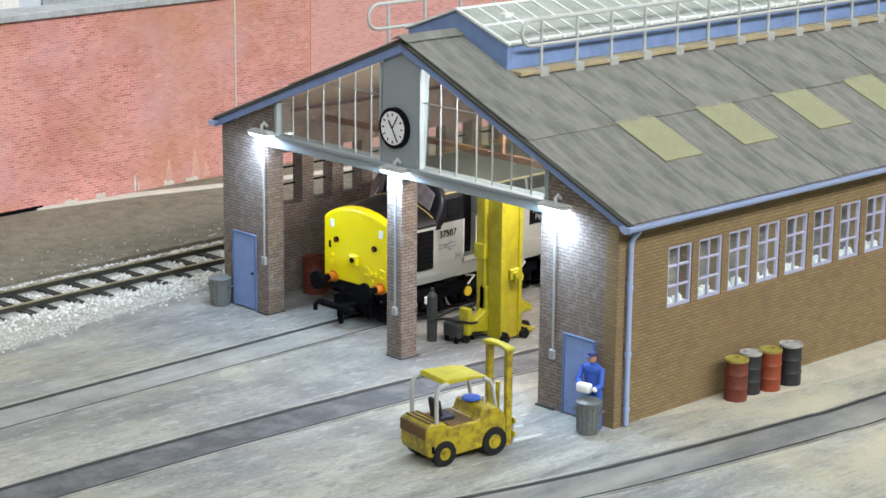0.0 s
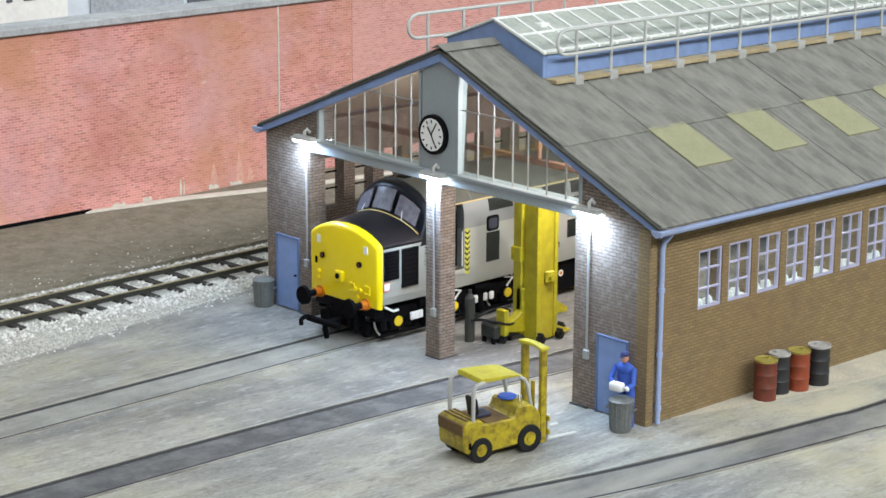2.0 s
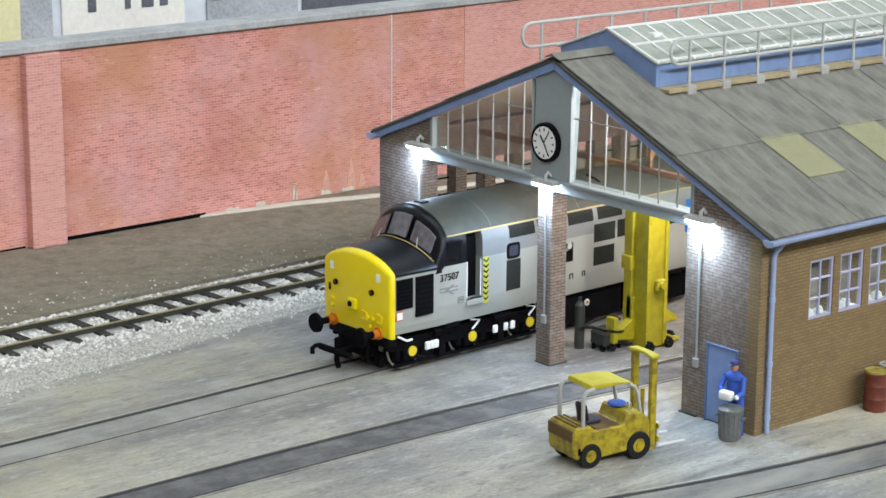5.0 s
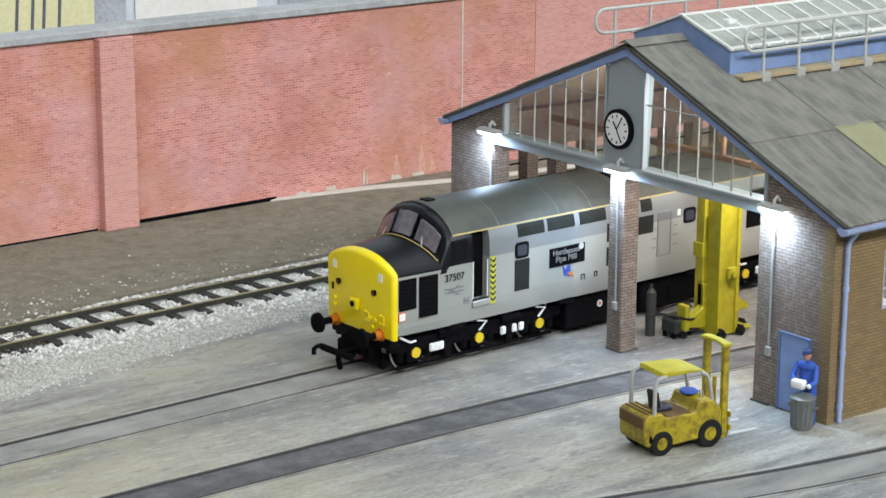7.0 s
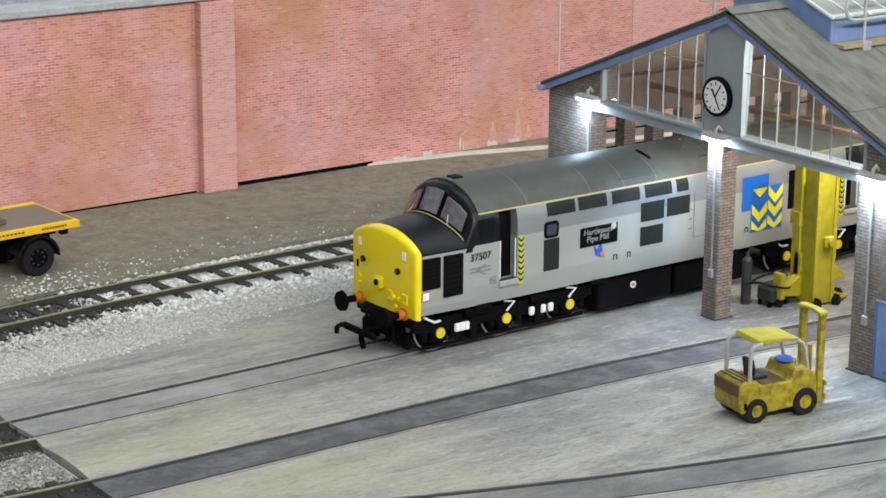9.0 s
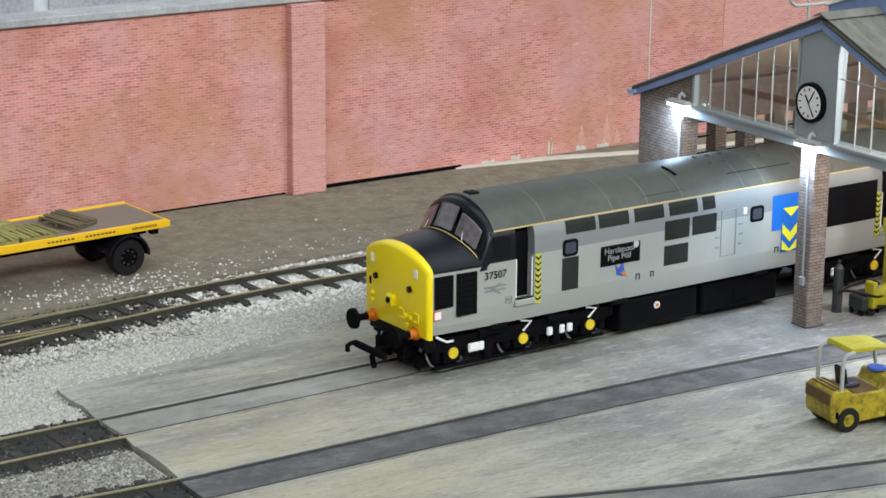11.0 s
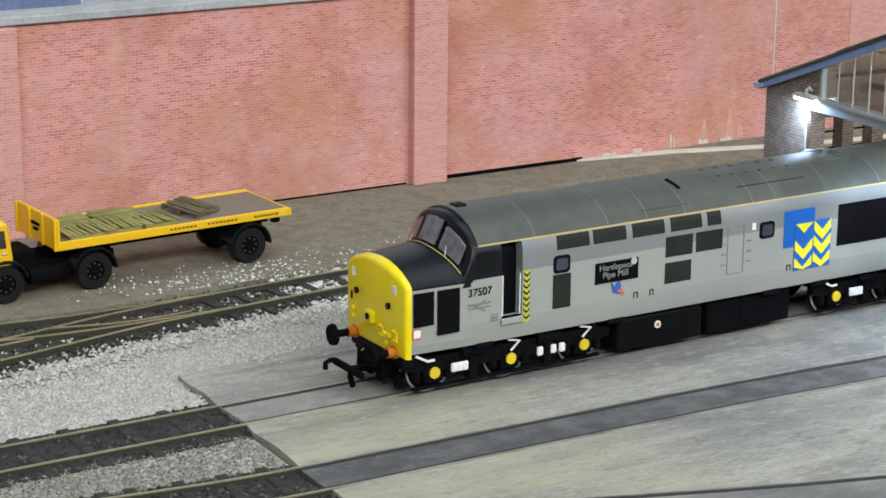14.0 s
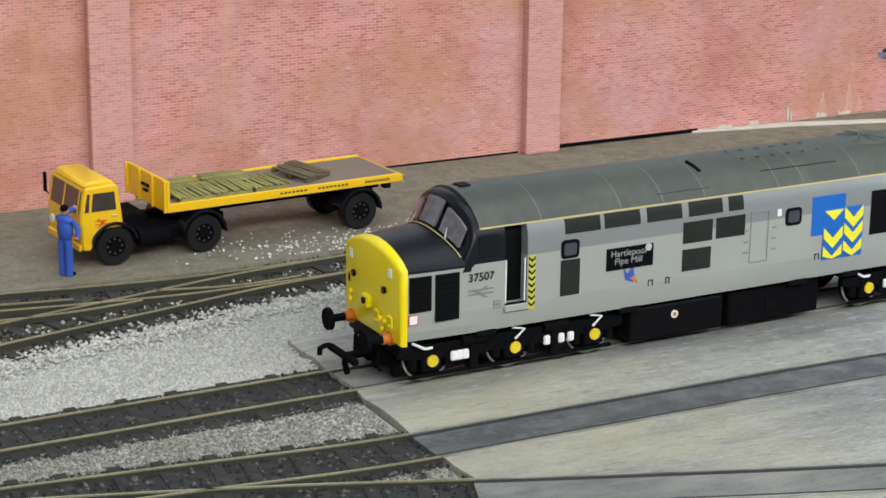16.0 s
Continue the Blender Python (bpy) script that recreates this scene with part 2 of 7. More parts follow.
BACKSCENE = mat("printed_sky", (0.62, 0.68, 0.74), 0.9, vary=0.2, grain=2)
SKY_GREY = mat("printed_grey", (0.40, 0.43, 0.47), 0.9, vary=0.35, grain=8)
SKY_WHITE = mat("printed_white", (0.80, 0.80, 0.76), 0.9, vary=0.1, grain=6)
SKY_BLUE = mat("printed_blue", (0.16, 0.22, 0.38), 0.9, vary=0.3, grain=8)
SKY_DARK = mat("printed_dark", (0.12, 0.13, 0.16), 0.9, vary=0.4, grain=10)
SKY_CREAM = mat("printed_cream", (0.72, 0.70, 0.42), 0.9, vary=0.12, grain=6)
HALL = mat("hall_paint", (0.62, 0.61, 0.58), 0.9, vary=0.03, grain=1)
HALL_FLOOR = mat("hall_floor", (0.25, 0.24, 0.23), 0.8, vary=0.1, grain=1)
SHED_BRICK_TAN = brick_mat("tan_shed_brick", (0.27, 0.195, 0.088), (0.215, 0.15, 0.068), (0.15, 0.105, 0.048), 0.225, 0.08, 0.012, "both", relief=1.0, stain=(0.22, 0.14, 0.065), stain_amount=0.6)
LILAC = mat("lilac_grey_paint", (0.36, 0.36, 0.49), 0.5, vary=0.1, grain=20)
BLUE_DARK = mat("dark_blue_paint", (0.10, 0.16, 0.30), 0.55, vary=0.1)
LAMP_GLOW = glow("cold_white_tube", (0.85, 0.93, 1.0), 18.0)
LAMP_W, SHED_W = 0.062, 0.17
LANTERN_GLASS = mat("dusty_glazing", (0.34, 0.37, 0.33), 0.35, vary=0.3, grain=12, dirt=(0.55, 0.56, 0.5), dirt_amount=0.6, dirt_scale=2)
TIMBER = mat("weathered_board", (0.36, 0.30, 0.18), 0.85, vary=0.25, grain=10, dirt=(0.3, 0.2, 0.06), dirt_amount=0.5)
BROWN_TIMBER = mat("brown_timber", (0.17, 0.085, 0.05), 0.8, vary=0.2, grain=14)
DARK_TIMBER = mat("dark_timber", (0.055, 0.055, 0.045), 0.85, vary=0.2, grain=8)
FOOT_GREY = mat("cast_block", (0.36, 0.36, 0.34), 0.7, vary=0.15, grain=20)
DRUM_RED = mat("rusty_red_drum", (0.15, 0.03, 0.015), 0.55, vary=0.25, grain=12, dirt=(0.06, 0.025, 0.015), dirt_amount=0.8, dirt_scale=4)
DRUM_BLACK = mat("black_drum", (0.018, 0.019, 0.021), 0.5, vary=0.3, grain=12)
BIN_GREY = mat("galvanised_bin", (0.17, 0.185, 0.18), 0.5, 0.3, vary=0.2, grain=14, dirt=(0.09, 0.08, 0.06), dirt_amount=0.5)
OVERALL = mat("blue_overall", (0.03, 0.09, 0.42), 0.7, vary=0.15, grain=20)
SKIN = mat("painted_skin", (0.45, 0.22, 0.15), 0.6, vary=0.1)
RUBBER = mat("tyre_rubber", (0.007, 0.007, 0.008), 0.45, vary=0.2, spec=0.35)
SEAT = mat("dark_blue_vinyl", (0.015, 0.017, 0.04), 0.5)
DECK = mat("brown_deck", (0.20, 0.155, 0.125), 0.8, vary=0.1, grain=10)
HUB_GREY = mat("dull_hub_grey", (0.045, 0.045, 0.045), 0.5)
PALLET_BROWN = mat("brown_pallet_wood", (0.13, 0.10, 0.055), 0.85, vary=0.3, grain=12, dirt=(0.06, 0.045, 0.02), dirt_amount=0.6)
PALLET = mat("greenish_pallet_wood", (0.27, 0.25, 0.08), 0.85, vary=0.3, grain=12, dirt=(0.12, 0.10, 0.03), dirt_amount=0.6, per_object=0.2)
STEEL = mat("bright_steel", (0.55, 0.55, 0.54), 0.3, 0.9, vary=0.1)
TYRE_STEEL = mat("pale_tyre_steel", (0.58, 0.58, 0.56), 0.4, 0.35, vary=0.1)
ORANGE = mat("orange_paint", (0.55, 0.16, 0.01), 0.45, vary=0.1)
LOGO_BLUE = mat("bright_blue", (0.004, 0.115, 0.46), 0.45, vary=0.03)
LOGO_YELLOW = mat("bright_yellow", (0.82, 0.74, 0.03), 0.45, vary=0.03)
CAB_SIDE_GLASS = mat("black_side_glass", (0.007, 0.008, 0.009), 0.2, vary=0.1, spec=0.2)
SEAM = mat("worn_seam", (0.13, 0.14, 0.12), 0.6)
STRIP_YELLOW = mat("pale_strip_yellow", (0.50, 0.50, 0.05), 0.5)
# Opaque pane; its paler grey stands for light seen through the cab.
SCREEN_GLASS = mat("windscreen_through_light", (0.12, 0.11, 0.12), 0.12, vary=0.5, grain=6, spec=0.6)
LOCO_GLASS = mat("dark_cab_glass", (0.05, 0.055, 0.075), 0.15, vary=0.1)
GRILLE = mat("dark_grille", (0.020, 0.023, 0.020), 0.65, spec=0.12, vary=0.25, grain=25)
LANE = mat("oily_track_lane", (0.075, 0.077, 0.08), 0.7, vary=0.3, grain=8, bump=0.3, dirt=(0.24, 0.24, 0.24), dirt_amount=0.6, dirt_scale=1.5)
DARK_BED = mat("dark_track_bed", (0.020, 0.020, 0.021), 0.9, vary=0.4, grain=14, bump=0.8, dirt=(0.055, 0.054, 0.048), dirt_amount=0.5, dirt_scale=3)
OLIVE_BED = mat("olive_track_bed", (0.055, 0.050, 0.036), 0.9, vary=0.4, grain=14, bump=0.8, dirt=(0.12, 0.11, 0.085), dirt_amount=0.6, dirt_scale=3)


def streaked(m, stretch):
    """Draw the dirt of a material out along x."""
    for n in m.node_tree.nodes:
        if n.type == "MAPPING":
            n.inputs["Scale"].default_value = (1 / U / stretch, 1 / U, 1 / U)
    return m


def blotch(m, colour, amount, scale, lo=0.45, hi=0.65, stretch=(1, 1, 1)):
    """Lay one more patchy tone over a material's base colour."""
    N, L = m.node_tree.nodes, m.node_tree.links
    b = N["Principled BSDF"]
    src = b.inputs["Base Color"].links[0].from_socket
    tc = N.new("ShaderNodeTexCoord")
    mp = N.new("ShaderNodeMapping")
    mp.inputs["Scale"].default_value = tuple(1 / U / k for k in stretch)
    L.new(tc.outputs["Object"], mp.inputs["Vector"])
    ns = N.new("ShaderNodeTexNoise")
    ns.inputs["Scale"].default_value, ns.inputs["Detail"].default_value, ns.inputs["Roughness"].default_value = scale, 6, 0.62
    L.new(mp.outputs[0], ns.inputs["Vector"])
    cr = N.new("ShaderNodeMapRange")
    cr.inputs["From Min"].default_value, cr.inputs["From Max"].default_value, cr.inputs["To Max"].default_value = lo, hi, amount
    L.new(ns.outputs["Fac"], cr.inputs["Value"])
    mx = N.new("ShaderNodeMix")
    mx.data_type = "RGBA"
    L.new(cr.outputs[0], mx.inputs["Factor"])
    L.new(src, mx.inputs["A"])
    mx.inputs["B"].default_value = (*colour, 1)
    L.new(mx.outputs["Result"], b.inputs["Base Color"])
    return m


def dusty(m, amount, colour):
    """A thin even diffuse film over a clear sheet."""
    N, L = m.node_tree.nodes, m.node_tree.links
    out = N["Material Output"]
    src = out.inputs["Surface"].links[0].from_socket
    df = N.new("ShaderNodeBsdfDiffuse")
    df.inputs[0].default_value = (*colour, 1)
    mx = N.new("ShaderNodeMixShader")
    mx.inputs[0].default_value = amount
    L.new(src, mx.inputs[1])
    L.new(df.outputs[0], mx.inputs[2])
    L.new(mx.outputs[0], out.inputs["Surface"])
    return m


LANE_LIGHT = mat("dusty_track_lane", (0.245, 0.245, 0.225), 0.8, vary=0.35, grain=20, bump=0.4, dirt=(0.13, 0.13, 0.125), dirt_amount=0.6, dirt_scale=1.2)
CONCRETE_YARD = streaked(mat("yard_concrete", (0.33, 0.325, 0.29), 0.75, vary=0.4, grain=15, bump=1.0, dirt=(0.19, 0.19, 0.185), dirt_amount=0.7, dirt_scale=0.8), 2.2)
blotch(CONCRETE_YARD, (0.40, 0.37, 0.225), 0.6, 0.16)
blotch(CONCRETE_YARD, (0.13, 0.135, 0.145), 0.85, 0.30, 0.45, 0.64, (4, 1, 1))
blotch(CONCRETE_YARD, (0.44, 0.43, 0.40), 0.55, 2.4, 0.5, 0.66, (4, 1, 1))
blotch(CONCRETE_YARD, (0.10, 0.10, 0.10), 0.75, 0.8, 0.53, 0.70, (7, 1, 1))
blotch(CONCRETE_YARD, (0.10, 0.10, 0.095), 0.65, 6.0, 0.54, 0.70, (3, 1, 1))
blotch(CONCRETE_YARD, (0.48, 0.47, 0.44), 0.45, 11.0, 0.56, 0.70, (2, 1, 1))


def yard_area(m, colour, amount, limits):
    """A patchy change of tone that fades in over one part of the yard."""
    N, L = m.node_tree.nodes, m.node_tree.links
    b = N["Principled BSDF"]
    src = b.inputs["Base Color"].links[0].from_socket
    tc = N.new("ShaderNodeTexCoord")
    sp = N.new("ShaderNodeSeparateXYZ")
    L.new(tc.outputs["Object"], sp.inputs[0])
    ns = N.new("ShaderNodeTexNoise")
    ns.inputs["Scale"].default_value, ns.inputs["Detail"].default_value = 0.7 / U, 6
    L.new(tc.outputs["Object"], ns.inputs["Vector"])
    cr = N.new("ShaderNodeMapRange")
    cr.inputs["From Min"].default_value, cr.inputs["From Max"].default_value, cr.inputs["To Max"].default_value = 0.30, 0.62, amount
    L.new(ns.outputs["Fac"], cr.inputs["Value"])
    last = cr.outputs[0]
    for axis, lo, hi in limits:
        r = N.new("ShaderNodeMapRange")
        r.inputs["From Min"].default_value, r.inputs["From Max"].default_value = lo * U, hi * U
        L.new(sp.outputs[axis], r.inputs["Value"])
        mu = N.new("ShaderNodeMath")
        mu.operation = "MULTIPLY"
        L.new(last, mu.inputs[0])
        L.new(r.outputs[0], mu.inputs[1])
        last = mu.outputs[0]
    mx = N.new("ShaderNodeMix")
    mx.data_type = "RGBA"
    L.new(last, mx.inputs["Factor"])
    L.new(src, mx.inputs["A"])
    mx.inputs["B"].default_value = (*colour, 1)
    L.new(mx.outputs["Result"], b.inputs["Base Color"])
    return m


# Creamier beside the shed, darker blue-grey towards and inside it, yellower at low x.
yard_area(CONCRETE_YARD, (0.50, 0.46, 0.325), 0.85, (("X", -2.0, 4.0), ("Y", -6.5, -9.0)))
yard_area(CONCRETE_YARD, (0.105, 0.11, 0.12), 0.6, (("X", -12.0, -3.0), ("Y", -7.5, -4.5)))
yard_area(CONCRETE_YARD, (0.43, 0.40, 0.27), 0.45, (("X", -8.0, -14.0), ("Y", 3.5, 1.0)))
blotch(CONCRETE_YARD, (0.46, 0.46, 0.45), 0.5, 5.0, 0.56, 0.68, (3, 1, 1))
PALE_CONCRETE = mat("cream_concrete", (0.50, 0.46, 0.36), 0.8, vary=0.25, grain=14, bump=0.6, dirt=(0.33, 0.31, 0.26), dirt_amount=0.6, dirt_scale=1.2)
blotch(PALE_CONCRETE, (0.30, 0.29, 0.26), 0.5, 2.0, 0.5, 0.7, (4, 1, 1))
blotch(LANE, (0.19, 0.19, 0.18), 0.3, 1.2, 0.48, 0.66, (4, 1, 1))
blotch(LANE, (0.035, 0.036, 0.04), 0.7, 4.0, 0.52, 0.7, (3, 1, 1))
LANE_MID = mat("patchy_track_lane", (0.17, 0.17, 0.165), 0.75, vary=0.35, grain=18, bump=0.4, dirt=(0.07, 0.072, 0.08), dirt_amount=0.8, dirt_scale=0.4)
blotch(LANE_MID, (0.33, 0.32, 0.27), 0.65, 0.7, 0.46, 0.64, (4, 1, 1))
blotch(LANE_LIGHT, (0.36, 0.36, 0.33), 0.6, 1.6, 0.48, 0.66, (5, 1, 1))
blotch(ROAD, (0.10, 0.09, 0.06), 0.7, 1.6, 0.45, 0.7)
blotch(ROAD, (0.33, 0.31, 0.225), 0.7, 6.0, 0.53, 0.72)
blotch(ROAD, (0.085, 0.08, 0.06), 0.6, 9.0, 0.56, 0.7, (2, 1, 1))
blotch(ROOF, (0.29, 0.285, 0.25), 0.6, 1.1, 0.45, 0.7, (0.35, 2, 2))
blotch(RED_BRICK, (0.36, 0.12, 0.10), 0.35, 1.1, 0.5, 0.7, (3, 1, 1))
blotch(RED_BRICK, (0.68, 0.40, 0.32), 0.35, 2.2, 0.55, 0.75, (4, 1, 0.6))
blotch(RED_BRICK, (0.50, 0.235, 0.125), 0.75, 0.2, 0.46, 0.64)
blotch(RED_BRICK, (0.40, 0.13, 0.09), 0.5, 0.45, 0.5, 0.7)
blotch(RED_BRICK, (0.62, 0.36, 0.37), 0.55, 0.33, 0.48, 0.68)
blotch(RED_BRICK, (0.26, 0.08, 0.075), 0.4, 9.0, 0.60, 0.70, (3.0, 1, 1))
blotch(RED_BRICK, (0.72, 0.50, 0.44), 0.55, 7.0, 0.62, 0.70, (2.6, 1, 1))
blotch(RED_BRICK, (0.66, 0.38, 0.24), 0.4, 0.45, 0.57, 0.72, (0.35, 1, 4))
blotch(RED_BRICK, (0.72, 0.42, 0.37), 0.3, 0.5, 0.55, 0.75, (1, 1, 1))
blotch(RED_PIER, (0.36, 0.15, 0.12), 0.5, 9.0, 0.58, 0.7, (4.5, 1, 1))
blotch(RED_PIER, (0.64, 0.34, 0.29), 0.5, 1.2, 0.42, 0.62)
blotch(LOCO_DARK, (0.105, 0.112, 0.092), 0.5, 1.3, 0.45, 0.7)
blotch(SHED_BRICK, (0.30, 0.27, 0.25), 0.45, 5.0, 0.5, 0.65)
blotch(SHED_BRICK_TAN, (0.15, 0.105, 0.06), 0.5, 2.0, 0.5, 0.7)
# Warm grey film that makes the gable panes a little paler.
GABLE_GLASS = dusty(glass("filmed_gable_glass", mix=0.2), 0.05, (0.42, 0.36, 0.33))
INNER = mat("tan_inner_lining", (0.55, 0.41, 0.29), 0.9, vary=0.15, grain=4)
PALE_BLUE = mat("lilac_blue_pipe", (0.30, 0.38, 0.60), 0.45, vary=0.1, grain=14, dirt=(0.36, 0.40, 0.5), dirt_amount=0.5)
LOCO_BLACK = mat("gloss_navy_black", (0.005, 0.006, 0.009), 0.34, vary=0.15, grain=20, spec=0.3)
# Near-black for the shade in the grooves beside the embedded rails.
GROOVE_SHADE = mat("groove_shade", (0.022, 0.022, 0.024), 0.8, vary=0.3, grain=10)
EMBEDDED_RAIL = mat("embedded_rail", (0.42, 0.41, 0.36), 0.4, 0.5, vary=0.4, grain=4, dirt=(0.12, 0.11, 0.10), dirt_amount=0.7, dirt_scale=1.0)
CREAM_LINE = mat("cream_line", (0.44, 0.35, 0.13), 0.6)
RED_LENS = mat("dark_red_lens", (0.10, 0.01, 0.01), 0.3)
AXLE_YELLOW = mat("axle_yellow", (0.70, 0.52, 0.02), 0.5, vary=0.15, grain=20)
DRUM_TOP = mat("dirty_yellow_lid", (0.30, 0.25, 0.05), 0.6, vary=0.3, grain=10)


def island_mix(name, colours, rough=0.95):
    """Stones whose colour changes from piece to piece."""
    m = bpy.data.materials.new(name)
    m.use_nodes = True
    N, L = m.node_tree.nodes, m.node_tree.links
    g = N.new("ShaderNodeNewGeometry")
    r = N.new("ShaderNodeValToRGB")
    r.color_ramp.interpolation = "CONSTANT"
    while len(r.color_ramp.elements) < len(colours):
        r.color_ramp.elements.new(0.5)
    for i, (e, c) in enumerate(zip(r.color_ramp.elements, colours)):
        e.position, e.color = i / len(colours), (*c, 1)
    L.new(g.outputs["Random Per Island"], r.inputs[0])
    b = N["Principled BSDF"]
    b.inputs["Roughness"].default_value = rough
    L.new(r.outputs[0], b.inputs["Base Color"])
    return m


STONE_MIX = island_mix("mixed_gravel", [(0.25, 0.245, 0.205), (0.17, 0.168, 0.14), (0.30, 0.295, 0.26), (0.21, 0.20, 0.165), (0.12, 0.115, 0.10)])
GRAVEL_STONE = island_mix("pale_gravel", [(0.46, 0.45, 0.405), (0.38, 0.375, 0.335), (0.53, 0.52, 0.475), (0.32, 0.315, 0.28)])
STONE_WHITE = island_mix("white_ballast_mix", [(0.60, 0.60, 0.56), (0.46, 0.46, 0.42), (0.70, 0.69, 0.66), (0.34, 0.33, 0.30)])
CONDUIT = mat("dull_grey_metal", (0.30, 0.31, 0.30), 0.5, vary=0.1, grain=20)
RUSTY = mat("rust_brown", (0.12, 0.07, 0.02), 0.8, vary=0.3, grain=12)
CANOPY = mat("bright_worn_yellow", (0.43, 0.385, 0.013), 0.5, vary=0.15, grain=12, dirt=(0.22, 0.16, 0.02), dirt_amount=0.5, dirt_scale=4)
DARK_KIT = mat("dark_grey_kit", (0.030, 0.034, 0.030), 0.6, vary=0.25, grain=14)
NAVY = mat("navy_cap", (0.02, 0.03, 0.12), 0.7)
LORRY_GLASS = mat("lorry_glass", (0.05, 0.038, 0.032), 0.12, vary=0.5, grain=4, coat=0.1)
RED_MARK = mat("red_mark", (0.60, 0.09, 0.01), 0.5)
WHITE_GRIME = mat("whitened_top", (0.36, 0.35, 0.33), 0.7, vary=0.3, grain=10)
DRUM_ORANGE = mat("orange_red_drum", (0.24, 0.045, 0.015), 0.5, vary=0.2, grain=12, dirt=(0.15, 0.03, 0.01), dirt_amount=0.6)

GRIT_DARK = island_mix("dark_grit", [(0.018, 0.018, 0.018), (0.034, 0.034, 0.03), (0.09, 0.088, 0.075), (0.013, 0.013, 0.012)])

# ---- lines of the plan ----
LK, LY = 0.0353, 2.5          # the locomotive's track: y = LY + LK x
SECOND_ROAD = [(-40, -0.9), (-30, -1.3), (-25.7, -1.55), (-22.6, -1.83), (-18.8, -2.2), (-14, -2.15), (-7, -2.12), (-1.5, -2.32), (2.7, -2.65), (10, -3.1), (26, -3.6)]
SIDING = [(30, 10.9), (6, 10.5), (2.7, 10.43), (-1.5, 10.3), (-6.8, 10.05), (-9, 9.98), (-12, 9.75), (-14.5, 9.45), (-17, 9.1), (-20, 8.4), (-23.5, 7.6), (-34, 4.9)]
SIDING_LOOP = [(-14.5, 9.45), (-17.9, 9.35), (-20.5, 9.58), (-22.6, 9.88), (-34, 11.6)]
FRONT_ROAD = [(-34, -0.3), (-30, -1.25), (-26, -2.1), (-22, -3.3), (-20, -3.98), (-16.1, -5.42), (-10.2, -7.42), (-5.2, -8.74), (-1.5, -9.52), (3.4, -10.17), (6.7, -10.41), (30, -11.2)]
YARD_EDGE = [(-17.6, 4.85), (-13.4, 5.35), (-11.5, 5.95), (-9, 6.2), (-6.4, 6.6), (-4, 7.1), (-1, 7.6), (0.8, 7.95), (8, 8.8), (60, 9.4)]


def along(line, step, start=0.0):
    """Places and headings (degrees) every step metres along a bent line, smoothed."""
    pts = [Vector((x, y, 0)) for x, y in line]
    fine = []
    for i in range(len(pts) - 1):
        p0, p1, p2, p3 = pts[max(i - 1, 0)], pts[i], pts[i + 1], pts[min(i + 2, len(pts) - 1)]
        n = max(2, int((p2 - p1).length / 0.25))
        for k in range(n):
            s = k / n
            fine.append(0.5 * ((2 * p1) + (p2 - p0) * s + (2 * p0 - 5 * p1 + 4 * p2 - p3) * s * s + (3 * p1 - p0 - 3 * p2 + p3) * s ** 3))
    fine.append(pts[-1])
    out, gone, want = [], 0.0, start
    for a, b in zip(fine, fine[1:]):
        d = (b - a).length
        while want <= gone + d:
            q = a + (b - a) * ((want - gone) / d)
            out.append((q.x, q.y, math.degrees(math.atan2((b - a).y, (b - a).x))))
            want += step
        gone += d
    return out


def offset(line, side):
    return [(x - side * math.sin(radians(h)), y + side * math.cos(radians(h))) for x, y, h in line]


# ---- ground ----
bm = bmesh.new()
box(bm, -150, 150, -150, 70, -1.2, -0.30)
setting("ground", bm, ROAD, "dark dusty baseboard surface under the whole layout", "ground")

bm = bmesh.new()
random.seed(4)
edge = [(-17.62 + 0.05 * math.sin(i * 2.3), -16 + i * (20.85 / 30)) for i in range(31)]
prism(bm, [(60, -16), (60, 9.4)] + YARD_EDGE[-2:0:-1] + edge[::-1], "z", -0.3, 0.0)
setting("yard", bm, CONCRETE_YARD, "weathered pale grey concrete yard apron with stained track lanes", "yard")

bm = bmesh.new()
prism(bm, [(-150, 12.6), (-22, 10.95), (-17.5, 10.55), (-12.5, 11.05), (-5, 11.75), (4, 12.1), (70, 12.6), (70, 21), (-150, 21)], "z", -0.3, 0.0)
setting("road", bm, ROAD, "dark brown dusty tarmac road along the brick wall", "road")

bm = bmesh.new()
prism(bm, [(-150, -16), (-17.7, -16), (-17.7, 4.5), (60, 6.0), (60, 12.5), (-5, 11.8), (-12.5, 11.1), (-22, 11), (-150, 12.5)], "z", -0.295, -0.12)
setting("gravel_bed", bm, GREY_GRAVEL, "pale grey fine gravel between the sidings", "gravel")


# Thin slab in a creamier tone than the yard, tapering along the side wall.
bm = bmesh.new()
prism(bm, [(0.9, -7.28), (26, -7.28), (26, -9.5), (15, -9.1), (9, -8.75), (5.5, -8.35), (2.5, -7.75)], "z", -0.05, 0.008)
setting("shed_side_strip", bm, PALE_CONCRETE, "cream strip of concrete along the shed side wall", "path")


def kerb_strip():
    bm = bmesh.new()
    pts = [(1.9, 18.45), (5.4, 17.95), (9.5, 16.9), (16, 16.2), (16, 16.5), (9.5, 17.3), (5.5, 18.35), (2.3, 18.58)]
    prism(bm, pts, "z", 0.0, 0.07, 0.015)
    setting("kerb_strip", bm, PALE_STONE, "thin cream stone kerb strip running up to the wall", "kerb")


kerb_strip()

# ---- red boundary wall ----
KW = 0.026


def wall_y(x):
    return 18.5 + KW * x


